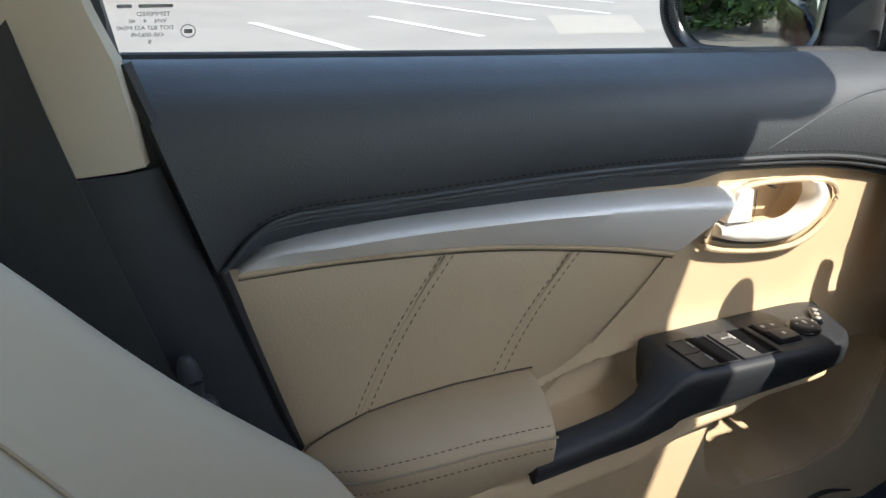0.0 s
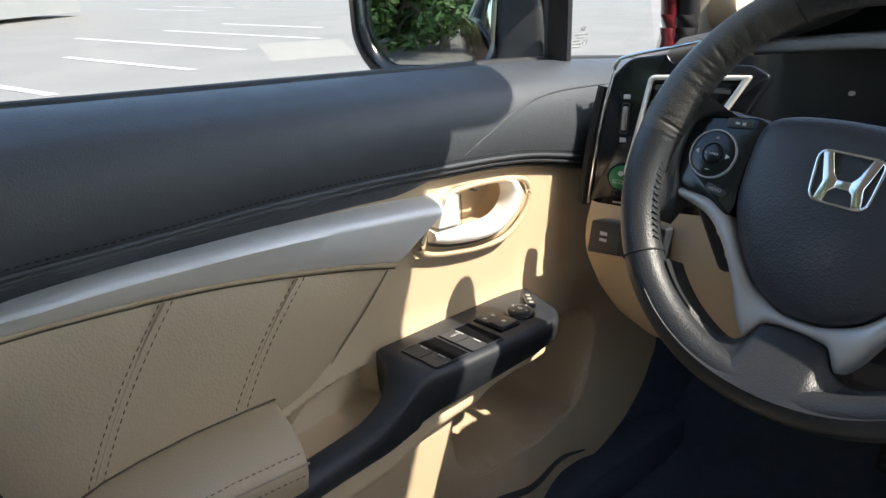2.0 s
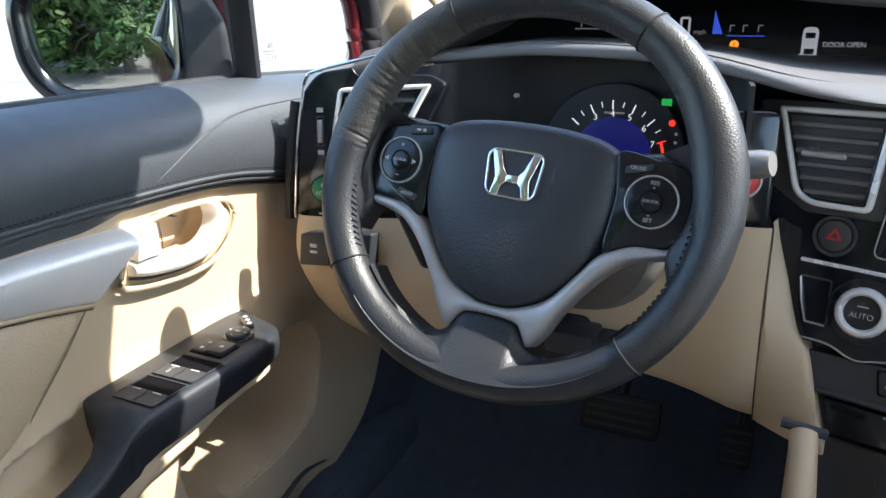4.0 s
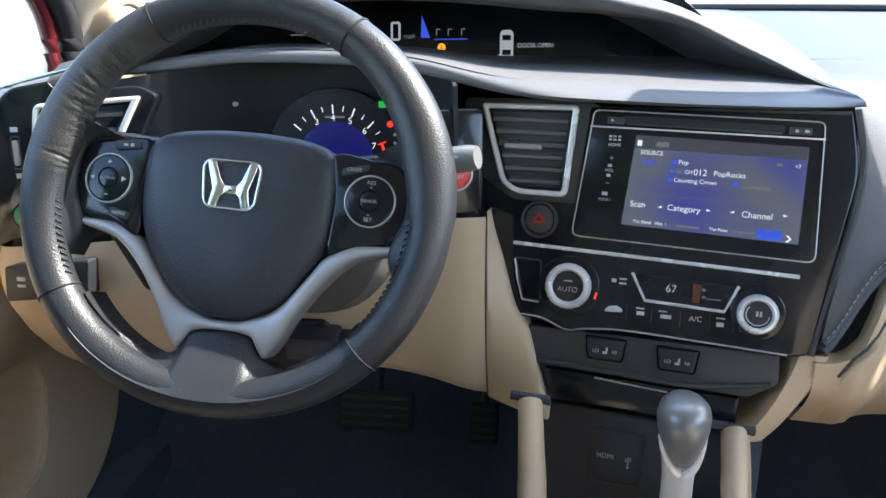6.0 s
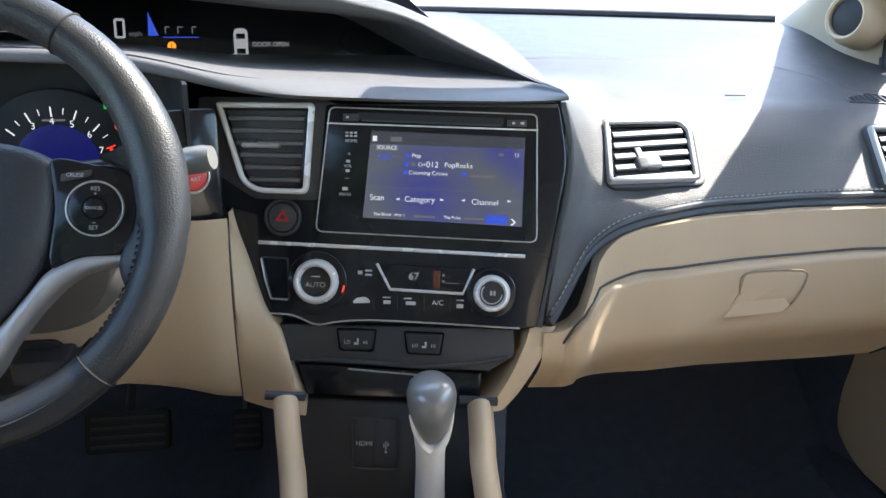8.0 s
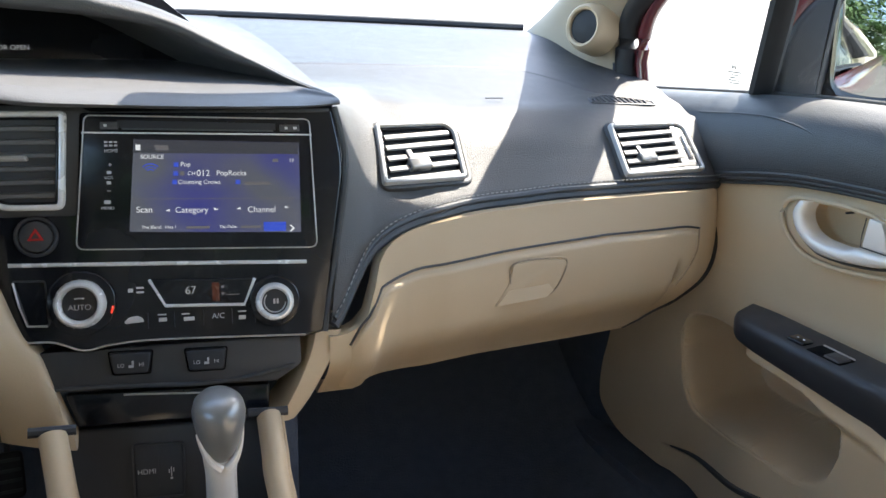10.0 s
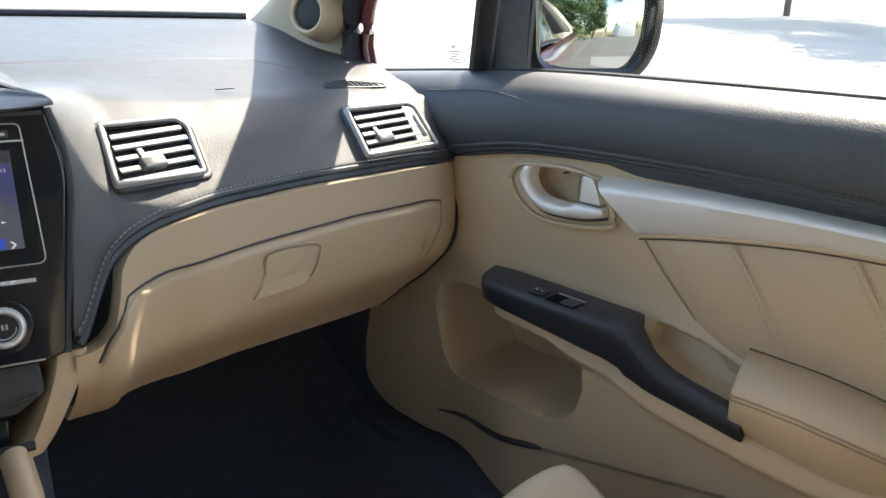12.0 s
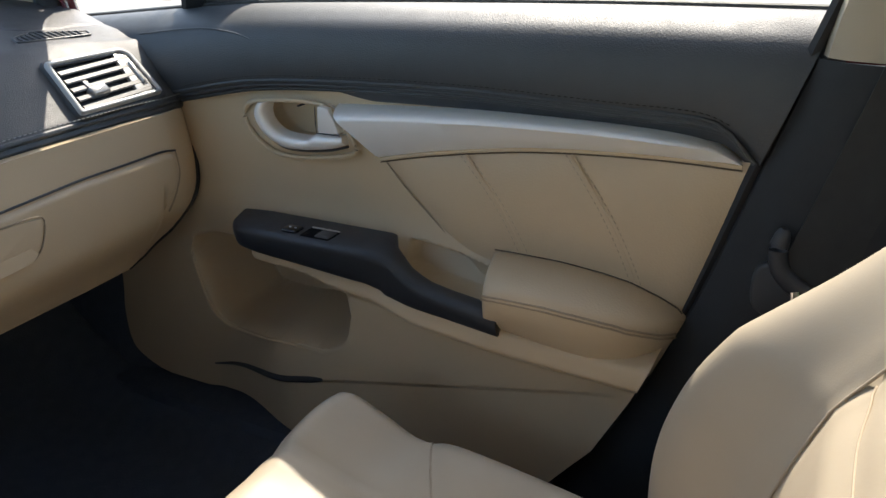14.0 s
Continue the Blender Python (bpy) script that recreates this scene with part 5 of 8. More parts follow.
    part("screen_seal", tube([(x, 0.940 - 0.42 * x * x, 0.7455 - 0.012 * x) for x in np.linspace(-0.66, 0.69, 40)], 0.0075, sides=8), RUBBER, unit, "black seal at the foot of the windscreen")
    part("wiper_arm", tube([(0.06, 1.085, 0.742), (0.20, 1.08, 0.738), (0.32, 1.06, 0.737)], [0.005, 0.004, 0.003], sides=6), RUBBER, unit, "black wiper at rest outside the glass")
    vent_and_switches(unit)
    return unit


def vent(parent, fr, outer, slats, v0, v1, knob, knob_size=(0.024, 0.006), tilt=0.004, bright=SILVER, slat_mat=None, stout=1.0, label="chrome-framed air vent with dark slats"):
    """An air vent: bright frame, black plate painting the throat's shade, tilted slats and a slider."""
    if stout > 1:
        part("vent_bevel", rim(fr, inset(outer, -0.0055) + np.array((0.0045, 0.001)), 0.007, -0.012, 0.0030, 0.002), DARK_TRIM, parent, "dark bevel round the vent")
    body = part("air_vent", rim(fr, outer, 0.0052, -0.004, 0.0090, 0.0024), bright, parent, label)
    inner = inset(outer, 0.0052)
    part("vent_lining", rim(fr, inner, 0.0022, -0.004, 0.0060, 0.0008), GLOSS_BLACK, body)
    throat = inset(outer, 0.0072)
    part("throat_shade", slab(fr, throat, -0.020, 0.0012, 0.0004), PILLAR_DARK, body, "matt black plate for the shaded vent throat")
    o = np.array(throat)
    for k in range(slats):
        v = v0 + (v1 - v0) * k / (slats - 1)
        a, b = o, np.roll(o, -1, 0)
        hit = [p[0] + (v - p[1]) / (q[1] - p[1]) * (q[0] - p[0]) for p, q in zip(a, b) if (p[1] - v) * (q[1] - v) < 0]
        if len(hit) < 2:
            continue
        l, r = min(hit) + 0.0012, max(hit) - 0.0012
        bm = bmesh.new()
        rings(bm, [[fr(u, v + stout * dv, w) for dv, w in ((-0.0012, 0.0012), (0.0018, 0.0012), (0.0028 - tilt * 0.6, 0.0050), (0.0020 - tilt * 0.6, 0.0066), (-0.0008 - tilt * 0.6, 0.0066), (-0.0016 - tilt * 0.6, 0.0054))] for u in (l, r)])
        part("slat", bm, slat_mat or SLAT_DARK, body)
    part("vent_slider", slab(fr, rounded(box2(*knob_size, *knob), 0.0022), 0.002, 0.0105, 0.002), KNOB_GREY if stout > 1 else SILVER_DIM, body, "silver vent slider")
    part("slider_stem", slab(fr, box2(knob_size[0] * 0.28, knob_size[1] * 2.0, knob[0] - knob_size[0] * 0.25, knob[1] + knob_size[1] * 0.5), 0.001, 0.0080, 0.001), BLACK_PLASTIC, body)
    return body


def vent_and_switches(unit):
    # passenger's two vents
    f3 = Frame((0.2689, 0.2319, 0.6282), (1, 0.168, 0), (0, 1.2, 1))
    vent(unit, f3, rounded([(-0.036, 0.044), (0.052, 0.040), (0.061, 0.026), (0.043, -0.039), (-0.059, -0.034)], [0.004, 0.010, 0.010, 0.006, 0.005]), 5, 0.028, -0.027, (-0.006, -0.014), (0.026, 0.013), bright=VENT_TRIM, slat_mat=SLAT_GREY, stout=1.8)
    f4 = Frame((0.5907, 0.2390, 0.6155), (1, 0.111, 0), (0, 1.2, 1))
    vent(unit, f4, rounded([(-0.050, 0.044), (0.064, 0.039), (0.074, 0.028), (0.062, -0.040), (-0.069, -0.035)], [0.004, 0.010, 0.012, 0.006, 0.006]), 5, 0.028, -0.025, (-0.020, -0.012), (0.026, 0.012), bright=VENT_TRIM, slat_mat=SLAT_GREY, stout=1.8)
    part("vent_divider", slab(f4, [(0.049, 0.034), (0.066, 0.028), (0.055, -0.034), (0.028, -0.033)], -0.002, 0.0062, 0.001), VENT_TRIM, unit, "satin silver vent side panel")
    part("wheel_slot", slab(f4, rounded([(0.053, 0.020), (0.061, 0.018), (0.054, -0.022), (0.045, -0.022)], 0.002), 0.002, 0.0068, 0.0003), BLACK_PLASTIC, unit)
    part("vent_wheel", slab(f4, rounded([(0.0550, 0.016), (0.0600, 0.015), (0.053, -0.018), (0.0475, -0.019)], 0.002), 0.002, 0.0095, 0.002), SILVER_DIM, unit, "silver vent thumb wheel")
    # demister grille on top
    df = Frame((0.608, 0.342, 0.6640), (1, 0.0, -0.045), (0, 1, 0.18))
    opening = rounded([(-0.052, -0.015), (0.052, -0.019), (0.060, 0.000), (-0.010, 0.023), (-0.044, 0.008)], 0.006)
    grille = part("demister_grille", rim(df, opening, 0.003, -0.006, 0.0022, 0.001), BLACK_PLASTIC, unit, "black demister grille")
    part("grille_floor", slab(df, inset(opening, 0.002), -0.006, 0.0002, 0.0002), RUBBER, grille)
    for k in range(11):
        u = -0.043 + k * 0.0083
        top = float(np.interp(u, [-0.043, -0.012, 0.05], [0.004, 0.018, 0.0]))
        part("bar", slab(df, [(u, -0.014), (u + 0.002, -0.014), (u + 0.006, top), (u + 0.004, top)], 0, 0.0024, 0.0004), DARK_TRIM, grille)
    part("airbag_mark", slab(Frame((0.412, 0.330, 0.6755), (1, 0, -0.02), (0, 1, 0.1)), box2(0.024, 0.0025), -0.002, -0.0006, 0.0001), DASH_TOP, unit, "small embossed mark")

    # left end panel with dimmer wheel, eco button and outer vent
    pf = Frame((-0.62, 0.200, 0.63), (1, 0.24, 0), (0, 0.12, 1))
    pf.u = pf.u * 1.055
    outline = rounded([(-0.045, -0.088), (-0.004, -0.088), (0.092, -0.084), (0.106, 0.015), (0.130, 0.066), (0.112, 0.076), (0.034, 0.0745), (0.028, 0.0835), (-0.010, 0.0775), (-0.030, 0.054), (-0.039, -0.005), (-0.043, -0.060)], [0.004, 0.004, 0.01, 0.01, 0.006, 0.006, 0.004, 0.003, 0.01, 0.012, 0.02, 0.02])
    panel = part("end_panel", slab(pf, outline, -0.05, 0.0, 0.003), GLOSS_BLACK, unit, "gloss black end panel with silver edging")
    part("silver_edging", tube(pf.many(spline([(-0.0405, -0.086), (-0.0390, -0.061), (-0.0350, -0.003), (-0.0275, 0.050), (-0.0215, 0.073), (-0.007, 0.0805), (0.034, 0.0905), (0.079, 0.102)], 6), 0.001), 0.0018, sides=8), CHROME, panel, "thin bright edging")
    part("side_gap", tube(pf.many(spline([(-0.049, -0.088), (-0.046, -0.03), (-0.042, 0.010), (-0.037, 0.046)], 6), -0.004), 0.006, sides=8), RUBBER, panel)
    part("dimmer_frame", rim(pf, rounded(box2(0.009, 0.034, -0.0085, 0.013), 0.002), 0.0015, 0, 0.0015, 0.0005), DARK_TRIM, panel)
    part("dimmer_wheel", slab(pf, rounded(box2(0.005, 0.026, -0.0085, 0.013), 0.002), 0, 0.004, 0.002), SILVER_DIM, panel, "ribbed dimmer thumb wheel")
    for v in (0.0365, -0.0105):
        part("mark", slab(pf, box2(0.007, 0.005, -0.0085, v), 0, 0.0006, 0.0001), WHITE_PRINT, panel)
    eco = part("eco_button", slab(pf, disc2(0.0135, -0.006, -0.052), 0, 0.003, 0.001), GREEN_PLASTIC, panel, "round green eco button")
    lettering("legend", "ECON", 0.0062, pf, -0.006, -0.0570, 0.0032, WHITE_PRINT, eco)
    part("mark", slab(pf, disc2(0.0030, -0.006, -0.0475, 10), 0.002, 0.0034, 0.0001), WHITE_PRINT, eco)
    part("button_ring", rim(pf, disc2(0.0150, -0.006, -0.052), 0.0013, 0, 0.003, 0.0005), GLOSS_BLACK, panel)
    part("bright_line", slab(pf, box2(0.046, 0.0018, 0.010, -0.0805), 0, 0.0012, 0.0004), SILVER_DIM, panel)
    vent(panel, pf, rounded([(0.015, 0.061), (0.114, 0.066), (0.092, 0.024), (0.080, -0.050), (-0.003, -0.050), (0.003, -0.015)], [0.007, 0.004, 0.008, 0.008, 0.008, 0.02]), 6, 0.050, -0.034, (0.03, 0.0), (0.02, 0.005), slat_mat=SLAT_GREY)
    # stability-control switch in the knee panel
    vf = Frame((-0.585, 0.149, 0.524), (1, 0.02, 0), (0, 0.12, 1))
    sw = part("switch_block", slab(vf, rounded([(-0.046, -0.022), (0.044, -0.014), (0.044, 0.022), (-0.044, 0.014)], 0.003), -0.02, 0.002, 0.001), POD_BLACK, unit, "black switch block in the knee panel")
    part("switch_split", slab(vf, box2(0.0015, 0.034, -0.008, 0), 0, 0.0028, 0.0004), BLACK_PLASTIC, sw)
    part("mark", slab(vf, box2(0.009, 0.004, -0.027, 0.002), 0.0015, 0.0026, 0.0001), WHITE_PRINT, sw)
    part("mark", slab(vf, box2(0.009, 0.003, -0.027, -0.005), 0.0015, 0.0026, 0.0001), WHITE_PRINT, sw)
    # start button
    bf = Frame((-0.178, 0.188, 0.630), (1, 0.35, 0), (0, 0.2, 1))
    part("button_panel", slab(bf, rounded([(-0.03, -0.055), (0.025, -0.055), (0.032, 0.06), (-0.020, 0.06)], 0.01), -0.04, -0.004, 0.004), GLOSS_BLACK, unit, "black panel between wheel and centre stack")
    part("start_ring", rim(bf, disc2(0.0160), 0.0022, -0.006, 0.004, 0.001), SILVER_DIM, unit)
    start = part("start_button", slab(bf, disc2(0.0138), -0.006, 0.003, 0.0015), RED_PLASTIC, unit, "red engine start button")
    lettering("legend", "ENGINE", 0.0045, bf, 0, 0.004, 0.0034, WHITE_PRINT, start)
    lettering("legend", "START", 0.0050, bf, 0, -0.003, 0.0034, WHITE_PRINT, start)


dash = dashboard()
# ---- centre stack ----
STACK = Frame((0, 0.205, 0.66), (1, -0.2, 0), (0, 0.3, 1))


def bars(fr, parent, mat, boxes, w=0.0):
    """Small printed marks, each a flat bar."""
    for u, v, a, b in boxes:
        part("mark", slab(fr, box2(a * 0.85, b * 0.75, u, v), w, w + 0.0006, 0.0001), mat, parent)


def centre_stack():
    fr = STACK
    unit = thing("centre_stack", (0, 0.2, 0.40), "gloss black centre stack with touch screen and climate controls", "centre console")
    face = rounded([(-0.182, 0.034), (-0.060, 0.036), (-0.049, 0.031), (0.160, 0.033), (0.170, -0.021), (0.146, -0.177), (0.126, -0.181), (-0.02, -0.177), (-0.037, -0.178), (-0.062, -0.182), (-0.085, -0.174), (-0.114, -0.173), (-0.134, -0.110), (-0.168, -0.045), (-0.186, -0.020)], [0.008, 0.004, 0.004, 0.006, 0.02, 0.006, 0.004, 0.01, 0.02, 0.03, 0.02, 0.006, 0.02, 0.02, 0.02])
    panel = part("fascia", slab(fr, face, -0.06, 0.0, 0.003), GLOSS_BLACK, unit, "gloss black fascia")
    part("lower_edge", tube(fr.many(spline([(-0.114, -0.1705), (-0.088, -0.1715), (-0.064, -0.180), (-0.042, -0.1765), (0.0, -0.1745), (0.128, -0.1785)], 6), 0.001), 0.0009, sides=6), SILVER_DIM, panel)
    part("side_edge", tube(fr.many(spline([(0.163, 0.033), (0.172, -0.021), (0.160, -0.10), (0.146, -0.177)], 6), -0.003), 0.0035, sides=8), DARK_TRIM, panel)
    # upper surround of vent, in dull dark plastic
    part("surround", slab(fr, rounded([(-0.179, 0.033), (-0.060, 0.034), (-0.050, 0.0285), (0.158, 0.0315), (0.158, 0.0275), (-0.058, 0.0275), (-0.064, -0.062), (-0.125, -0.062), (-0.160, -0.04), (-0.182, -0.018)], 0.004), 0.0005, 0.0022, 0.001), DARK_TRIM, panel, "dull dark surround")
    vent(unit, fr, rounded([(-0.162, 0.028), (-0.068, 0.0285), (-0.073, -0.057), (-0.122, -0.0565), (-0.137, -0.047)], [0.005, 0.005, 0.008, 0.012, 0.01]), 6, 0.0150, -0.042, (-0.118, -0.012), (0.036, 0.0045), bright=BRIGHT_FRAME, slat_mat=SLAT_GREY)
    # hazard button
    part("hazard_seat", rim(fr, disc2(0.0178, -0.0975, -0.079), 0.0034, -0.002, 0.0040, 0.0014), BLACK_PLASTIC, panel)
    hz = part("hazard_button", slab(fr, disc2(0.0138, -0.0975, -0.079), -0.002, 0.004, 0.0018), DARK_TRIM, panel, "round hazard warning button")
    part("red_triangle", rim(fr, rounded([(-0.1045, -0.0825), (-0.0905, -0.0825), (-0.0975, -0.0715)], 0.0008), 0.0019, 0.0035, 0.0046, 0.0003), RED_PLASTIC, hz, "red triangle")

    # head unit
    nav = rounded([(-0.0545, 0.0255), (0.1395, 0.0215), (0.1425, -0.098), (-0.0665, -0.092)], [0.006, 0.006, 0.008, 0.008])
    head = part("head_unit", slab(fr, nav, 0.0, 0.0035, 0.0015), GLOSS_BLACK, unit, "touch screen head unit showing radio channel")
    part("unit_edge", rim(fr, nav, 0.0012, 0.003, 0.0046, 0.0005), SILVER_DIM, head)
    slope = lambda u: 0.0165 - 0.0205 * (u + 0.022)  # noqa: E731
    part("disc_slot", slab(fr, [(-0.028, slope(-0.028) - 0.0028), (0.108, slope(0.108) - 0.0030), (0.108, slope(0.108) + 0.0032), (-0.028, slope(-0.028) + 0.0040)], 0.003, 0.0038, 0.0002), RUBBER, head, "dark disc slot")
    part("slot_shelf", slab(fr, [(-0.024, slope(-0.024) - 0.0042), (0.106, slope(0.106) - 0.0046), (0.106, slope(0.106) - 0.0030), (-0.024, slope(-0.024) - 0.0028)], 0.003, 0.0046, 0.0003), DARK_TRIM, head)
    part("bright_line", slab(fr, [(-0.057, 0.0092), (0.1405, 0.0058), (0.1405, 0.0073), (-0.057, 0.0107)], 0.003, 0.0050, 0.0005), BRIGHT_FRAME, head, "bright line under the disc slot")
    for u, wd in ((-0.034, 0.015), (0.1205, 0.018)):
        part("push_button", slab(fr, rounded(box2(wd, 0.0065, u, slope(u) - 0.001), 0.001), 0.003, 0.0055, 0.001), DARK_TRIM, head, "small push button")
        bars(fr, head, WHITE_PRINT, [(u - 0.003, slope(u) - 0.001, 0.003, 0.003)] + ([(u + 0.005, slope(u) - 0.001, 0.004, 0.003)] if u > 0 else []), 0.0053)
    # touch keys left of the screen
    lettering("legend", "HOME", 0.0040, fr, -0.0335, -0.0062, 0.0036, WHITE_PRINT, head)
    bars(fr, head, WHITE_PRINT, [(-0.0375 + 0.0040 * i, 0.0015 - 0.0030 * j, 0.0032, 0.0022) for i in range(3) for j in range(2)], 0.0035)
    bars(fr, head, WHITE_PRINT, [(-0.035, -0.0182, 0.0040, 0.0007), (-0.035, -0.0182, 0.0007, 0.0040), (-0.036, -0.0250, 0.0042, 0.0034), (-0.0365, -0.0340, 0.0042, 0.0034), (-0.037, -0.0410, 0.0040, 0.0007), (-0.0385, -0.0508, 0.0060, 0.0042)], 0.0035)
    lettering("legend", "VOL", 0.0042, fr, -0.0362, -0.0296, 0.0036, WHITE_PRINT, head)
    lettering("legend", "MENU", 0.0040, fr, -0.0385, -0.0562, 0.0036, WHITE_PRINT, head)
    # the lit picture, with its rows of words
    lit = part("screen", slab(fr, [(-0.0145, 0.0035), (0.1285, -0.0005), (0.1275, -0.083), (-0.0215, -0.0775)], 0.003, 0.0042, 0.0002), SCREEN, head, "lit dark blue radio screen")
    run = math.atan2(-0.0205, 1)
    tf = Frame(fr(0, 0, 0.0044), fr.u + math.tan(run) * fr.v, fr.v)

    def word(text, size, u, v, mat=LIT_WHITE):
        lettering("caption", text, size, tf, u, v + 0.0205 * u, 0.0, mat, lit)

    part("top_band", slab(tf, [(-0.0138, 0.0028), (0.128, 0.0020), (0.128, -0.0085), (-0.0150, -0.0085)], -0.0001, 0.0002, 0.0001), emitter("grey band", (0.05, 0.055, 0.07), 0.12), lit)
    part("sign", slab(tf, rounded(box2(0.011, 0.0046, 0.009, -0.0038), 0.001), -0.0001, 0.0005, 0.0001), DIM_WHITE, lit)
    word("SOURCE", 0.0052, 0.0005, -0.0120)
    word("Pop", 0.0055, 0.0285, -0.0190)
    word("CH", 0.0048, 0.0335, -0.0272)
    word("012", 0.0078, 0.0435, -0.0272)
    word("PopRocks", 0.0066, 0.0680, -0.0275)
    word("Counting Crows", 0.0054, 0.0400, -0.0350)
    part("sign", slab(tf, box2(0.022, 0.0030, 0.0905, -0.0352), -0.0001, 0.0005, 0.0001), DIM_WHITE, lit)
    word("Scan", 0.0076, -0.0070, -0.0585)
    word("Category", 0.0076, 0.0330, -0.0598)
    word("Channel", 0.0076, 0.0940, -0.0612)
    word("The Blend   Hits 1", 0.0040, 0.0050, -0.0742)
    word("The Pulse", 0.0040, 0.0640, -0.0758)
    word("13", 0.0046, 0.1215, -0.0170)
    for u, v, a, b, m in ((0.0205, -0.0190, 0.004, 0.004, LIT_BLUE), (0.0200, -0.0268, 0.004, 0.004, LIT_BLUE), (0.0255, -0.0268, 0.004, 0.004, DIM_WHITE), (0.0190, -0.0345, 0.004, 0.004, LIT_BLUE), (0.0735, -0.0355, 0.004, 0.004, LIT_BLUE), (0.1055, -0.0770, 0.020, 0.0085, LIT_BLUE), (-0.011, -0.0035, 0.004, 0.005, LIT_WHITE), (0.084, -0.0765, 0.018, 0.0022, DIM_WHITE), (0.038, -0.0755, 0.020, 0.0022, DIM_WHITE), (0.107, -0.0165, 0.005, 0.003, DIM_WHITE)):
        part("sign", slab(tf, box2(a, b, u, v + 0.0205 * u), -0.0001, 0.0005, 0.0001), m, lit)
    for k in range(3):
        r = 0.0035 + 0.0025 * k
        part("wave_sign", tube(tf.many([(-0.0010 + r * math.cos(a), -0.0265 + r * math.sin(a)) for a in np.linspace(0.7, 2.44, 9)], 0.0004), 0.0005, sides=5), LIT_BLUE, lit)
    part("thin_line", slab(tf, box2(0.142, 0.0006, 0.0535, -0.0490), 0, 0.0004, 0.0001), DIM_WHITE, lit)
    for u, d in ((0.0125, -1), (0.0540, 1), (0.0735, -1), (0.1165, 1)):
        part("arrow_sign", slab(tf, [(u - d * 0.0018, -0.0622 + 0.0016 + 0.0205 * u), (u + d * 0.0022, -0.0598 + 0.0205 * u), (u - d * 0.0018, -0.0582 + 0.0205 * u)], 0, 0.0005, 0.0001), LIT_WHITE, lit)
    part("arrow_sign", slab(tf, [(0.1185, -0.0735), (0.1215, -0.0765), (0.1185, -0.0795), (0.1205, -0.0795), (0.1235, -0.0765), (0.1205, -0.0735)], 0, 0.0005, 0.0001), LIT_WHITE, lit)

    # bright bar and climate controls
    part("bright_bar", tube([fr(-0.1205, -0.1030, 0.0015), fr(0.005, -0.1065, 0.0015), fr(0.1315, -0.1105, 0.0015)], 0.0019, sides=8), BRIGHT_FRAME, unit, "chrome bar across the stack")
    part("pocket_frame", rim(fr, rounded([(-0.119, -0.116), (-0.092, -0.117), (-0.090, -0.157), (-0.108, -0.158)], 0.003), 0.0016, 0, 0.0016, 0.0005), DARK_TRIM, unit)
    part("pocket_edge", tube(fr.many([(-0.118, -0.118), (-0.114, -0.138), (-0.108, -0.156), (-0.092, -0.157)], 0.0018), 0.0009, sides=6), SILVER_DIM, unit)

    def dial(u, v, r, mark):
        base = part("dial_base", slab(fr, disc2(r * 1.36, u, v, 40), -0.001, 0.0045, 0.002), GLOSS_BLACK, unit)
        bm = bmesh.new()
        rings(bm, [fr.many(disc2(q * r, u, v, 40), w) for q, w in ((1.0, 0.002), (1.0, 0.009), (0.97, 0.0125), (0.88, 0.0155), (0.78, 0.0160), (0.70, 0.0140), (0.67, 0.0095))], cap_start=False)
        knob = part("dial", bm, BRIGHT_FRAME, unit, "round dial with brushed chrome rim")
        part("dial_face", slab(fr, disc2(r * 0.675, u, v, 32), 0.006, 0.0100, 0.001), BLACK_PLASTIC, knob, "black dial face")
        for k in range(48):
            a = 2 * math.pi * k / 48
            c, s = math.cos(a), math.sin(a)
            part("rib", slab(fr, [(u + r * (1.0 * c - 0.010 * s), v + r * (1.0 * s + 0.010 * c)), (u + r * (1.0 * c + 0.010 * s), v + r * (1.0 * s - 0.010 * c)), (u + r * (1.012 * c + 0.010 * s), v + r * (1.012 * s - 0.010 * c)), (u + r * (1.012 * c - 0.010 * s), v + r * (1.012 * s + 0.010 * c))], 0.003, 0.0115, 0.0002), SILVER_DIM, knob) if k % 2 == 0 else None
        return knob

    big = dial(-0.064, -0.1385, 0.0212, "")
    lettering("legend", "AUTO", 0.0068, fr, -0.064, -0.1415, 0.0102, DIM_WHITE, big)
    bars(fr, big, DIM_WHITE, [(-0.064, -0.1335, 0.010, 0.0018)], 0.0098)
    part("scale_arc", tube(fr.many([(-0.064 + 0.0262 * math.cos(a), -0.1385 + 0.0262 * math.sin(a)) for a in np.linspace(0.25, 2.6, 18)], 0.0038), 0.0007, sides=6), SILVER_DIM, unit)
    part("red_mark", tube(fr.many([(-0.064 + 0.0262 * math.cos(a), -0.1385 + 0.0262 * math.sin(a)) for a in np.linspace(-0.38, -0.12, 6)], 0.0040), 0.0011, sides=6), LIT_RED, unit, "red warm mark")
    small = dial(0.101, -0.1455, 0.0172, "")
    bars(fr, small, WHITE_PRINT, [(0.1005, -0.1450, 0.0022, 0.0060), (0.1035, -0.1450, 0.0022, 0.0060)], 0.0098)
    part("scale_arc", tube(fr.many([(0.101 + 0.0095 * math.cos(a), -0.1455 + 0.0095 * math.sin(a)) for a in np.linspace(2.4, 6.2, 18)], 0.0102), 0.0006, sides=6), WHITE_PRINT, small)
    temp = rounded([(-0.0075, -0.1205), (0.0840, -0.1235), (0.0735, -0.1470), (0.0060, -0.1445)], 0.002)
    disp = part("climate_display", slab(fr, temp, 0, 0.0022, 0.0008), GLOSS_BLACK, unit, "small dark climate display")
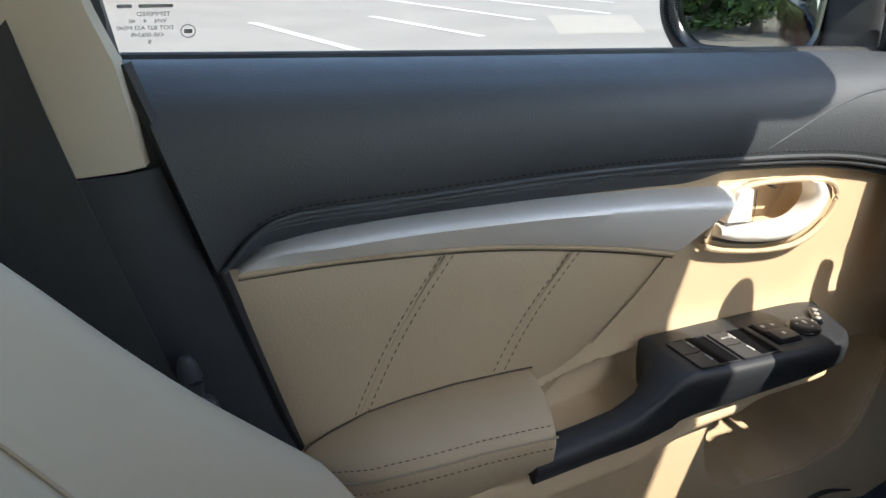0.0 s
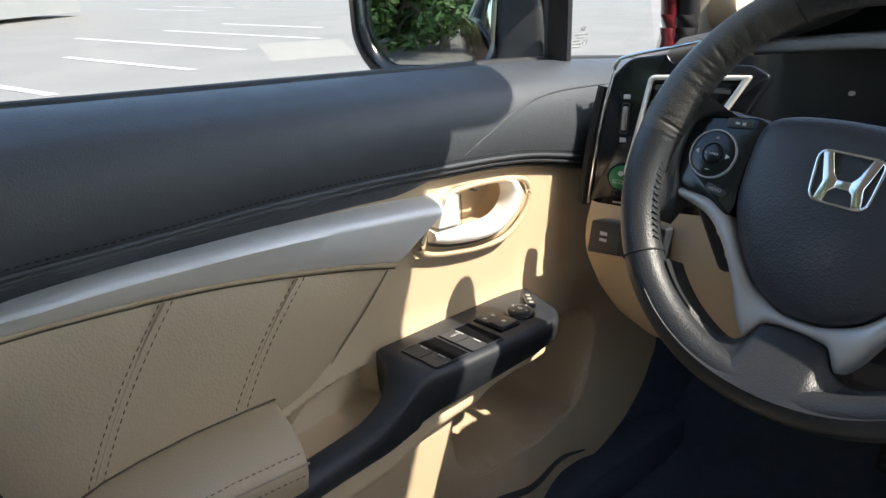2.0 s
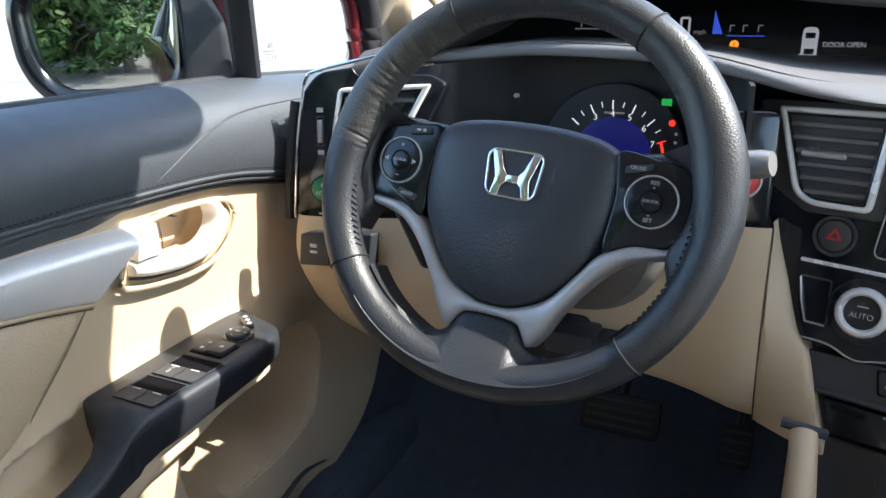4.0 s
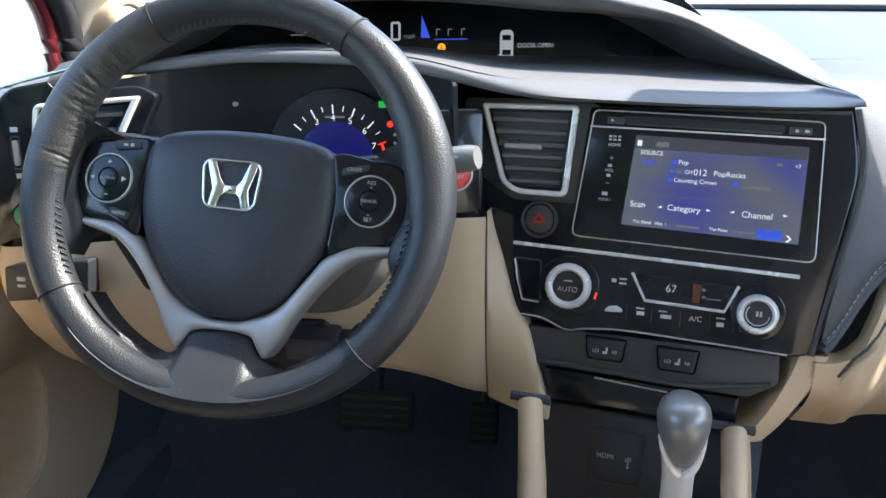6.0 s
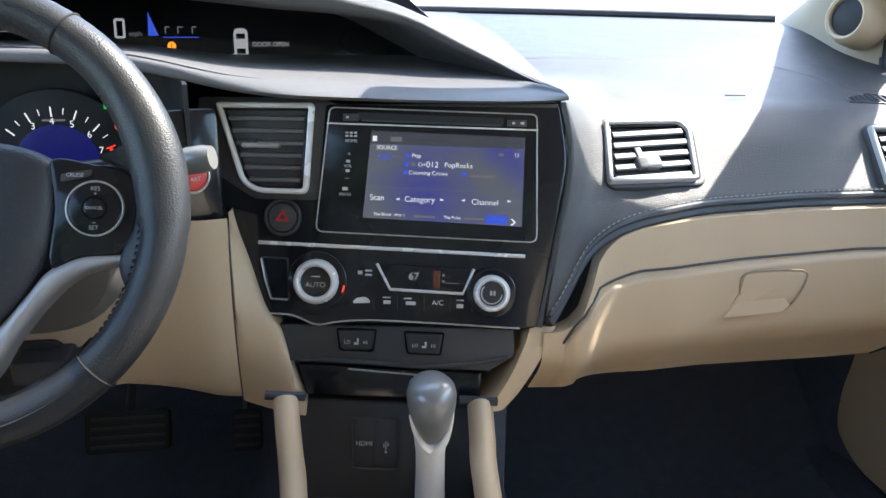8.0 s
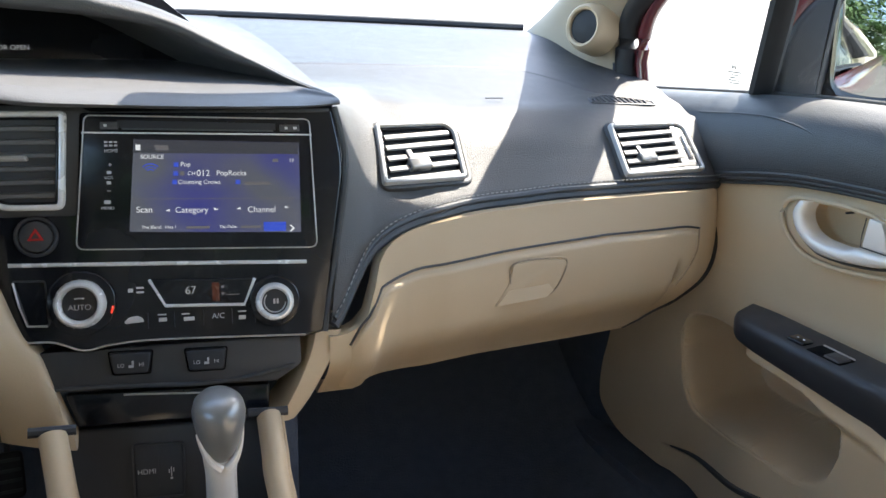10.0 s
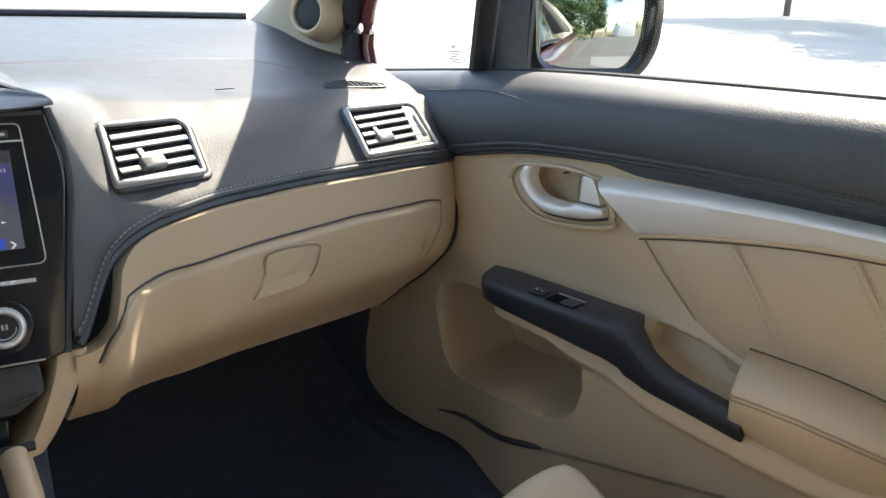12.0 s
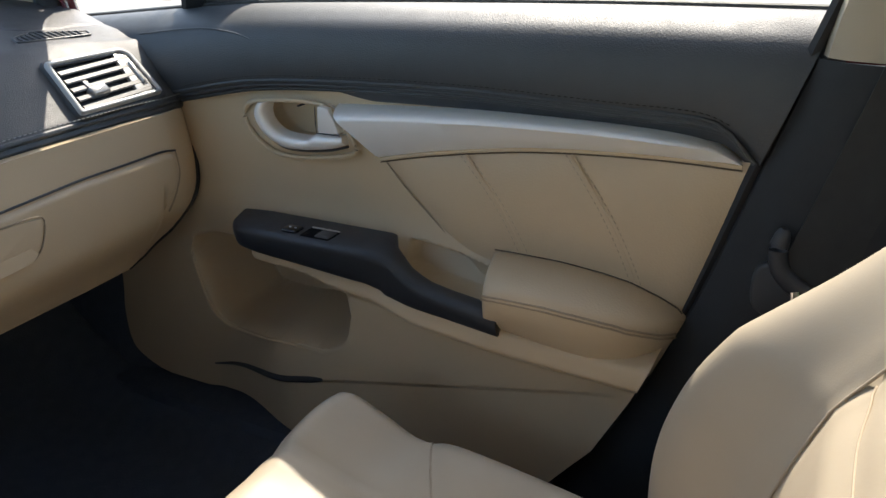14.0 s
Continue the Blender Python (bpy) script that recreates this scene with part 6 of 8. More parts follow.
    part("display_edge", tube(fr.many([(-0.0075, -0.1205), (0.0055, -0.1445), (0.0740, -0.1470), (0.0840, -0.1235)], 0.0026), 0.0015, sides=6), BRIGHT_FRAME, disp)
    lettering("digits", "67", 0.0098, fr, 0.0275, -0.1320, 0.0024, MID_WHITE, disp, label="lit temperature digits")
    bars(fr, disp, DIM_WHITE, [(0.0555, -0.1300, 0.003, 0.003), (0.0555, -0.1360, 0.003, 0.003), (0.064, -0.1375, 0.014, 0.0008)], 0.0022)
    # small dim brown glowing bar on the climate display
    part("brown_segment", slab(fr, [(0.046, -0.1255), (0.0525, -0.1260), (0.0525, -0.1425), (0.046, -0.142)], 0.002, 0.0026, 0.0002), emitter("dim brown segment", (0.10, 0.03, 0.015), 0.08), disp)
    bars(fr, unit, WHITE_PRINT, [(-0.0235, -0.1295, 0.0050, 0.0045), (-0.0155, -0.1275, 0.0075, 0.0022), (-0.0155, -0.1315, 0.0075, 0.0022), (0.002, -0.1525, 0.0085, 0.0016), (0.0025, -0.1570, 0.0080, 0.0045), (0.022, -0.1530, 0.0085, 0.0016), (0.025, -0.1575, 0.0110, 0.0045), (0.0715, -0.1535, 0.0085, 0.0016), (0.0715, -0.1590, 0.0075, 0.0050)])
    part("car_sign", slab(fr, rounded([(-0.030, -0.1570), (-0.026, -0.1535), (-0.019, -0.1525), (-0.0145, -0.1545), (-0.0135, -0.1580), (-0.029, -0.1590)], 0.001), 0, 0.0006, 0.0001), WHITE_PRINT, unit)
    lettering("legend", "A/C", 0.0068, fr, 0.0505, -0.1565, 0.0006, WHITE_PRINT, unit)
    # thin joints between the keys
    for u in (-0.010, 0.0125, 0.0375, 0.0625, 0.083):
        part("key_joint", slab(fr, box2(0.0006, 0.014, u, -0.1575), 0, 0.0004, 0.0001), DARK_TRIM, unit)

    # lower part: heated-seat switches, bin and sockets
    lower = part("lower_panel", slab(fr, rounded([(-0.104, -0.181), (0.123, -0.179), (0.124, -0.206), (0.100, -0.221), (-0.076, -0.217), (-0.094, -0.214)], 0.004), -0.06, -0.004, 0.002), DARK_TRIM, unit, "dark grey panel with seat heater switches")
    part("panel_fold", tube(fr.many(spline([(-0.092, -0.2135), (-0.04, -0.2145), (0.05, -0.2175), (0.118, -0.207)], 6), -0.003), 0.0022, sides=8), DARK_TRIM, lower)
    for u, v in ((-0.0265, -0.1950), (0.0380, -0.1965)):
        key = part("heater_switch", slab(fr, rounded([(u - 0.018, v + 0.0105), (u + 0.018, v + 0.0100), (u + 0.0150, v - 0.0090), (u - 0.0145, v - 0.0085)], 0.003), -0.006, 0.0012, 0.0018), POD_BLACK, lower, "black seat heater switch")
        lettering("legend", "LO", 0.0046, fr, u - 0.0080, v - 0.001, 0.0014, WHITE_PRINT, key)
        lettering("legend", "HI", 0.0046, fr, u + 0.0092, v - 0.001, 0.0014, WHITE_PRINT, key)
        bars(fr, key, WHITE_PRINT, [(u + 0.0005, v - 0.002, 0.0050, 0.0030), (u + 0.0020, v + 0.0012, 0.0022, 0.0046)], 0.0011)
        part("switch_rim", rim(fr, rounded([(u - 0.0195, v + 0.0120), (u + 0.0195, v + 0.0115), (u + 0.0165, v - 0.0105), (u - 0.0160, v - 0.0100)], 0.003), 0.0012, -0.006, -0.0025, 0.0005), SHADE_BLACK, lower)
    bin_ = part("storage_bin", slab(fr, rounded([(-0.084, -0.2195), (0.094, -0.2235), (0.092, -0.252), (-0.074, -0.250)], 0.004), -0.06, -0.010, 0.002), GLOSS_BLACK, unit, "closed black storage bin")
    part("bright_line", slab(fr, [(-0.035, -0.2230), (0.032, -0.2268), (0.032, -0.2283), (-0.035, -0.2245)], -0.011, -0.0085, 0.0004), SILVER_DIM, bin_)
    part("socket_panel", slab(fr, rounded([(-0.086, -0.254), (0.090, -0.258), (0.090, -0.40), (-0.086, -0.40)], 0.006), -0.06, -0.020, 0.004), BLACK_PLASTIC, unit, "black socket panel")
    sock = part("socket_plate", slab(fr, rounded([(-0.0300, -0.2735), (0.0130, -0.2745), (0.0125, -0.3225), (-0.0300, -0.3225)], 0.003), -0.022, -0.0175, 0.001), BLACK_PLASTIC, unit, "black plate with two sockets")
    part("plate_rim", rim(fr, rounded([(-0.0315, -0.2720), (0.0145, -0.2730), (0.0140, -0.3240), (-0.0315, -0.3240)], 0.004), 0.0016, -0.022, -0.0160, 0.0006), DARK_TRIM, sock)
    part("plate_split", slab(fr, box2(0.0010, 0.046, -0.0090, -0.2985), -0.019, -0.0170, 0.0002), BLACK_PLASTIC, sock)
    lettering("legend", "HDMI", 0.0066, fr, -0.0195, -0.2985, -0.0173, WHITE_PRINT, sock)
    bars(fr, sock, WHITE_PRINT, [(0.002, -0.3000, 0.0010, 0.0120), (0.0040, -0.2985, 0.0010, 0.0050), (0.0000, -0.2995, 0.0010, 0.0050), (0.002, -0.3060, 0.0026, 0.0026)], -0.0174)
    return unit


def console():
    """The tunnel console between the seats with the gear selector."""
    unit = thing("tunnel_console", (0, 0.0, 0.03), "tunnel console with beige side rails and black tray", "centre console")
    part("tunnel_side", block((-0.100, 0.175, 0.03), (0.120, 0.64, 0.47), 0.01), CARPET, unit, "black carpeted tunnel under the dashboard")
    part("tray", block((-0.088, -0.45, 0.20), (0.072, 0.16, 0.315), 0.012), BLACK_PLASTIC, unit, "black console tray")
    for name, path, r in (("left", [(-0.1030, 0.114, 0.438), (-0.0995, 0.080, 0.410), (-0.0965, 0.05, 0.382), (-0.096, -0.05, 0.325), (-0.098, -0.2, 0.30), (-0.10, -0.45, 0.30)], 0.0112), ("right", [(0.0745, 0.112, 0.420), (0.0710, 0.08, 0.402), (0.0680, 0.05, 0.384), (0.068, -0.05, 0.325), (0.072, -0.2, 0.30), (0.075, -0.45, 0.30)], 0.0105)):
        path = spline(path, 6)
        rail = part("side_rail", tube(path, r, sides=14, squash=1.3, up=(0, 1, 0)), BEIGE_PLASTIC, unit, "beige console side rail")
        sgn = -1 if name == "left" else 1
        part("rail_skirt", sheet([[q + np.array((sgn * r * 0.9, 0, 0.0)), (q[0] + sgn * r * 1.1, q[1], 0.10)] for q in path], 0.004), BEIGE_PLASTIC, unit)
        part("rail_clip", tube([path[0] + (-0.018, 0.004, 0.005), path[0] + (0.018, 0.002, 0.002)], 0.0045, sides=8), BLACK_PLASTIC, unit)
    # beige cheeks that run from the dashboard down to the rails
    for sgn, inner, outer in ((1, [(0.126, 0.140, 0.486), (0.120, 0.136, 0.468), (0.106, 0.130, 0.440), (0.090, 0.124, 0.420), (0.068, 0.116, 0.410)], [(0.154, 0.140, 0.486), (0.148, 0.138, 0.466), (0.133, 0.136, 0.440), (0.118, 0.134, 0.418), (0.104, 0.130, 0.405)]),):
        rows = []
        for a, b in zip(spline(inner, 6), spline(outer, 6)):
            m = (a + b) / 2 + (0, -0.002, 0.0)
            rows.append(evenly(spline([a + (0, 0.04, 0.0), a, m, b, b + (sgn * 0.004, 0.05, 0.0)], 5), 18))
        part("cheek", sheet(rows), BEIGE_PLASTIC, unit, "beige cheek beside the stack", sharp=60)
    sel = thing("gear_selector", (0.022, 0.06, 0.315), "silver and grey gear selector on the console", "gear selector")
    loops = []
    for z, rx, ry, y in ((0.300, 0.016, 0.018, 0.072), (0.345, 0.0140, 0.016, 0.070), (0.385, 0.0130, 0.015, 0.067), (0.405, 0.0130, 0.0150, 0.066), (0.418, 0.0142, 0.0155, 0.065), (0.430, 0.0150, 0.0135, 0.066)):
        loops.append([(0.0225 + rx * math.cos(a), y + ry * math.sin(a), z) for a in np.arange(20) * math.pi / 10])
    bm = bmesh.new()
    rings(bm, loops)
    part("shaft", bm, SILVER, sel, "satin silver shaft")
    loops = []
    for z, r in ((0.418, 0.003), (0.4215, 0.008), (0.428, 0.0125), (0.436, 0.0155), (0.446, 0.0182), (0.457, 0.0206), (0.466, 0.0215), (0.4735, 0.0197), (0.4788, 0.0150), (0.4812, 0.0082), (0.4818, 0.002)):
        loops.append([(0.0225 + r * math.cos(a), 0.061 - 0.003 * (z - 0.41) / 0.07 + 1.15 * r * math.sin(a), z + 0.10 * r * math.sin(a)) for a in np.arange(28) * math.pi / 14])
    bm = bmesh.new()
    rings(bm, loops)
    part("knob", bm, KNOB_GREY, sel, "grey metallic knob")
    # silver collar that laps up round the knob on both sides
    for sgn in (-1, 1):
        path = spline([(0.0225 + sgn * 0.003, 0.0480, 0.4165), (0.0225 + sgn * 0.0095, 0.0490, 0.424), (0.0225 + sgn * 0.0150, 0.053, 0.436), (0.0225 + sgn * 0.0180, 0.058, 0.448)], 6)
        part("collar", tube(path, np.linspace(0.0042, 0.0018, len(path)), sides=8), SILVER, sel)
    return unit


stack = centre_stack()
console()
# ---- steering wheel, column and pedals ----
def steering_wheel():
    lean, turn = radians(23), radians(-4.0)
    c, s = math.cos(turn), math.sin(turn)
    u0, v0 = np.array((1.0, 0, 0)), np.array((0, math.sin(lean), math.cos(lean)))
    fr = Frame((-0.3485, 0.075, 0.633), c * u0 + s * v0, c * v0 - s * u0)
    near = np.array((-0.09, -0.525, 0.803))          # drawn a little towards the driver
    fr.o, fr.u, fr.v, fr.w = near + 0.978 * (fr.o - near), fr.u * 0.978, fr.v * 0.978, fr.w * 0.978
    unit = thing("steering_wheel", (-0.350, 0.13, 0.60), "black leather steering wheel with silver spokes, worn rim", "steering wheel")
    # rim: thicker at the thumb rests
    loops = []
    rnd = random.Random(31)
    creases = [(rnd.uniform(126, 176), rnd.uniform(0.25, 0.6), rnd.uniform(0.0003, 0.0009), rnd.uniform(2.1, 3.6), rnd.uniform(0.5, 1.0), rnd.uniform(-0.03, 0.03)) for _ in range(70)]      # worn folds: angle, width, depth, place round the rim, reach, lean
    degs = np.r_[np.arange(0, 122, 3.0), np.arange(122, 180, 0.3), np.arange(180, 360, 3.0)]
    for deg in degs:
        a = math.radians(deg)
        grip = math.exp(-((math.degrees(a) - 15) / 22) ** 2) + math.exp(-((math.degrees(a) - 165) / 22) ** 2)
        low = math.exp(-((math.degrees(a) - 270) / 30) ** 2)
        flat, top = math.exp(-((math.degrees(a) - 270) / 48) ** 2), math.exp(-((math.degrees(a) - 90) / 40) ** 2)
        rr, rw = 0.0172 + 0.0036 * grip - 0.0015 * low, 0.0180 - 0.0022 * low
        loop = []
        for j in range(20):
            b = 2 * math.pi * j / 20
            fold = sum(h * math.exp(-((deg - c0 - lean0 * (b - b0) * 57) / w) ** 2) * math.exp(-((b - b0) / reach) ** 2) for c0, w, h, b0, reach, lean0 in creases) if 120 < deg < 182 else 0.0
            r = 0.1690 - 0.002 * grip - 0.0070 * flat - 0.003 * top + (rr - fold) * math.cos(b)
            loop.append(fr(r * math.cos(a), r * math.sin(a), (rw - fold) * math.sin(b)))
        loops.append(loop)
    bm = bmesh.new()
    vs = [[bm.verts.new(Vector(q)) for q in l] for l in loops]
    for a, b in zip(vs, vs[1:] + vs[:1]):
        for i in range(20):
            bm.faces.new((a[i], a[(i + 1) % 20], b[(i + 1) % 20], b[i]))
    rim_ob = part("rim", bm, WHEEL_LEATHER, unit, "worn black leather rim", sharp=60)
    rim_ob.data.materials.append(WORN_LIT_LEATHER)          # the sewn-in section that the hand has rubbed, painted paler for grazing sun too
    for k, deg in enumerate(degs):
        for i in range(20 * (120 <= deg < 174)):
            rim_ob.data.polygons[20 * k + i].material_index = 1
    for deg in (58, 120, 213, 318):
        a = radians(deg)
        rc = 0.1690 - 0.0070 * math.exp(-((deg - 270) / 48) ** 2) - 0.003 * math.exp(-((deg - 90) / 40) ** 2)
        part("rim_seam", tube([fr((rc + 0.0176 * math.cos(b)) * math.cos(a), (rc + 0.0176 * math.cos(b)) * math.sin(a), 0.0184 * math.sin(b)) for b in np.arange(18) * math.pi / 9], 0.0009, True, 6), THREAD, rim_ob)
    # lacing on the inner edge
    for lo, hi in ((135, 210), (-35, 40), (62, 116)):
        bm = bmesh.new()
        for deg in np.arange(lo, hi, 2.1):
            a = radians(deg)
            p, q = 0.1512, 0.1502
            tube([fr(p * math.cos(a), p * math.sin(a), 0.0085), fr(q * math.cos(a + 0.012), q * math.sin(a + 0.012), 0.0045), fr(p * math.cos(a + 0.02), p * math.sin(a + 0.02), 0.0005)], 0.0008, sides=5, bm=bm)
        part("lacing", bm, BLACK_LEATHER, rim_ob)

    # hub
    half = [(0.0, 0.0605), (0.030, 0.0595), (0.060, 0.0555), (0.0790, 0.047), (0.0850, 0.030), (0.0830, -0.020), (0.068, -0.055), (0.045, -0.083), (0.017, -0.0970), (0, -0.0985)]
    outline = spline(half + [(-u, v) for u, v in half[-2:0:-1]], 4, True)
    bm = bmesh.new()
    mid = np.array((0, -0.012))
    loops = [fr.many(outline, -0.055), fr.many(outline, -0.016)]
    for q, w in ((0.985, -0.011), (0.96, -0.0075), (0.90, -0.0035), (0.75, 0.0), (0.55, 0.002), (0.3, 0.003), (0.1, 0.0033)):
        loops.append(fr.many(mid + (outline - mid) * q, w))
    rings(bm, loops)
    hub = part("hub", bm, HUB_VINYL, unit, "dark grained airbag hub", sharp=50)
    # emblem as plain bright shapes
    ec = (0.0005, 0.0120)
    ef = Frame(fr(*ec, 0.0025), fr.u, fr.v)
    sq = rounded([(-0.0262, 0.0205), (0.0262, 0.0205), (0.0222, -0.0205), (-0.0222, -0.0205)], 0.0105, 7)
    emblem = part("emblem_frame", rim(ef, sq, 0.0024, -0.001, 0.0034, 0.001), CHROME, hub, "bright rounded emblem frame")
    for sg in (-1, 1):
        part("emblem_bar", slab(ef, [(sg * 0.0218, 0.0178), (sg * 0.0142, 0.0186), (sg * 0.0088, 0.0040), (sg * 0.0050, -0.0006), (sg * 0.0050, -0.0072), (sg * 0.0082, -0.0098), (sg * 0.0105, -0.0186), (sg * 0.0180, -0.0180), (sg * 0.0150, -0.0040)], -0.001, 0.0034, 0.001), CHROME, hub)
    part("emblem_bar", slab(ef, [(-0.0060, -0.0006), (0.0060, -0.0006), (0.0060, -0.0072), (-0.0060, -0.0072)], -0.001, 0.0030, 0.001), CHROME, hub)
    for u, a in ((-0.0075, 0.005), (0.0, 0.006), (0.0080, 0.006)):
        part("airbag_mark", slab(fr, box2(a, 0.0062, u, -0.042), 0.0, 0.0026, 0.0003), BLACK_PLASTIC, hub)

    # side pads with their round key clusters
    for sg in (-1, 1):
        pad = spline([(sg * u, v) for u, v in ((0.0800, 0.0460), (0.112, 0.0445), (0.138, 0.0385), (0.1450, 0.020), (0.1445, -0.002), (0.1350, -0.0235), (0.106, -0.0275), (0.0830, -0.035), (0.0840, 0.010))], 4, True)
        p = part("key_pad", slab(fr, pad, -0.045, -0.0085, 0.003), GLOSS_BLACK, unit, "gloss black key pad")
        cx, cy = sg * 0.1150, 0.0100
        part("key_ring", rim(fr, disc2(0.0215, cx, cy, 36), 0.0013, -0.009, -0.0058, 0.0006), SILVER_DIM, p)
        part("key_disc", slab(fr, disc2(0.0202, cx, cy, 36), -0.009, -0.0062, 0.0016), GLOSS_BLACK, p, "round dark control keys")
        part("key_groove", rim(fr, disc2(0.0095, cx, cy, 28), 0.0010, -0.009, -0.0058, 0.0003), SHADE_BLACK, p)
        part("key_centre", slab(fr, disc2(0.0083, cx, cy, 24), -0.009, -0.0046, 0.0014), GLOSS_BLACK, p)
        lettering("legend", "SOURCE" if sg < 0 else "CANCEL", 0.0034, fr, cx, cy, -0.0044, WHITE_PRINT, p)
        if sg > 0:
            lettering("legend", "RES", 0.0046, fr, cx, cy + 0.0150, -0.0058, WHITE_PRINT, p)
            lettering("legend", "SET", 0.0046, fr, cx, cy - 0.0150, -0.0058, WHITE_PRINT, p)
            bars(fr, p, WHITE_PRINT, [(cx, cy + 0.0112, 0.0026, 0.0007), (cx, cy + 0.0112, 0.0007, 0.0026), (cx, cy - 0.0112, 0.0026, 0.0007)], -0.0060)
        else:
            bars(fr, p, WHITE_PRINT, [(cx, cy + 0.0140, 0.0040, 0.0010), (cx, cy - 0.0140, 0.0040, 0.0010)], -0.0060)
        if sg < 0:
            bars(fr, p, WHITE_PRINT, [(cx, cy + 0.0140, 0.0010, 0.0040)], -0.0056)
            for d in (-1, 1):
                part("arrow_sign", slab(fr, [(cx + d * 0.0165, cy), (cx + d * 0.0125, cy + 0.0022), (cx + d * 0.0125, cy - 0.0022)], -0.0062, -0.0055, 0.0001), WHITE_PRINT, p)
            part("small_key", slab(fr, rounded([(cx + 0.003, 0.0345), (cx + 0.026, 0.0375), (cx + 0.025, 0.0435), (cx + 0.002, 0.0430)], 0.002), -0.010, -0.0062, 0.001), DARK_TRIM, p)
            bars(fr, p, WHITE_PRINT, [(cx + 0.0125, 0.0395, 0.0045, 0.0026), (cx + 0.0185, 0.0397, 0.0036, 0.0036)], -0.0060)
            part("small_key", slab(fr, rounded([(cx + 0.003, -0.0200), (cx + 0.022, -0.0245), (cx + 0.024, -0.0185), (cx + 0.005, -0.0140)], 0.002), -0.010, -0.0060, 0.001), DARK_TRIM, p)
            lettering("legend", "MENU", 0.0044, fr, cx + 0.0135, -0.0192, -0.0057, WHITE_PRINT, p)
        else:
            part("small_key", slab(fr, rounded([(cx - 0.026, 0.0290), (cx - 0.004, 0.0350), (cx - 0.003, 0.0400), (cx - 0.026, 0.0355)], 0.002), -0.010, -0.0062, 0.001), DARK_TRIM, p)
            lettering("legend", "CRUISE", 0.0040, fr, cx - 0.0155, 0.0348, -0.0059, WHITE_PRINT, p)
        # leather web between pad and rim
        rows = []
        for u, v in evenly(spline([(0.1450, 0.0600), (0.1385, 0.0545), (0.1270, 0.0515), (0.1150, 0.0495), (0.1215, 0.0468), (0.130, 0.0445), (0.140, 0.037), (0.1445, 0.020), (0.144, -0.002), (0.136, -0.022), (0.134, -0.033), (0.138, -0.046), (0.143, -0.058)], 5), 30):
            d = np.array((u, v)) / math.hypot(u, v)
            e = d * 0.166
            rows.append(evenly(spline([fr(sg * u, v, -0.030), fr(sg * u, v, -0.0095), fr(sg * (u + 0.1 * (e[0] - u)), v + 0.1 * (e[1] - v), -0.0045), fr(sg * (u + e[0]) / 2, (v + e[1]) / 2, 0.003), fr(sg * e[0], e[1], 0.0165)], 5), 16))
        part("web", sheet(rows), WHEEL_LEATHER, unit, "leather web joining rim and pad", sharp=70)

    # slim silver spokes that meet below the hub
    for sg in (-1, 1):
        top = evenly(spline([(0.137, -0.0245), (0.107, -0.0265), (0.082, -0.0385), (0.067, -0.058), (0.045, -0.085), (0.017, -0.098), (0.0, -0.0995)], 8), 60)
        low = evenly(spline([(0.137, -0.0315), (0.104, -0.041), (0.081, -0.062), (0.060, -0.092), (0.049, -0.114), (0.0385, -0.127), (0.033, -0.122), (0.027, -0.1115), (0.014, -0.1085), (0.0, -0.1080)], 8), 60)
        rows = [[fr(sg * (p[0] + (q[0] - p[0]) * k), p[1] + (q[1] - p[1]) * k, w) for k, w in ((0.0, -0.034), (0.0, -0.0135), (0.10, -0.0100), (0.30, -0.0085), (0.5, -0.0080), (0.7, -0.0085), (0.90, -0.0105), (1.0, -0.0150), (1.0, -0.034))] for p, q in zip(top, low)]
        part("spoke", sheet(rows), SPOKE_SILVER, unit, "satin silver spoke", sharp=60)
    rows = []
    for u in np.linspace(-0.118, 0.118, 61):
        rim_in = -math.sqrt(0.1480**2 - u * u) + 0.006 * math.exp(-(u / 0.10) ** 2)
        vt = max(float(np.interp(abs(u), [0.0, 0.014, 0.024, 0.0275, 0.0315, 0.036, 0.044, 0.058, 0.075], [-0.1075, -0.1080, -0.1100, -0.1130, -0.1210, -0.1270, -0.1315, -0.1340, -0.1260])), rim_in)
        vb = -math.sqrt(0.168**2 - u * u) + 0.0055 * math.exp(-(u / 0.10) ** 2)
        deep = float(smoothstep(0.10, 0.05, abs(u)))
        rows.append(evenly(spline([fr(u, vt + (vb - vt) * q, w) for q, w in ((0.0, -0.030), (0.0, -0.0135 * deep), (0.06, -0.0105 * deep), (0.3, -0.0050 * deep + 0.002), (0.65, 0.0085), (1.0, 0.0182))], 5), 20))
    part("lower_boot", sheet(rows), WHEEL_LEATHER, unit, "black leather lower spoke cover", sharp=70)

    # column shroud and stalks
    col = thing("steering_column", (-0.350, 0.16, 0.52), "dark steering column shroud with two stalks", "steering column")
    loops = []
    for y, z, rx, rz in ((0.118, 0.590, 0.085, 0.070), (0.124, 0.588, 0.102, 0.084), (0.140, 0.586, 0.112, 0.090), (0.20, 0.584, 0.116, 0.090), (0.27, 0.582, 0.116, 0.088)):
        loops.append([(-0.340 + rx * math.copysign(abs(math.cos(a)) ** 0.6, math.cos(a)) * (1 - 0.22 * max(0, -math.sin(a))), y - 0.02 * math.sin(a), z + rz * math.copysign(abs(math.sin(a)) ** 0.6, math.sin(a)) * (0.42 if math.sin(a) > 0 else 1.0)) for a in np.arange(36) * math.pi / 18])
    bm = bmesh.new()
    rings(bm, loops)
    part("shroud", bm, COLUMN_GREY, col, "dark grey column shroud")
    right = [(-0.29, 0.165, 0.640), (-0.24, 0.158, 0.646), (-0.178, 0.152, 0.651)]
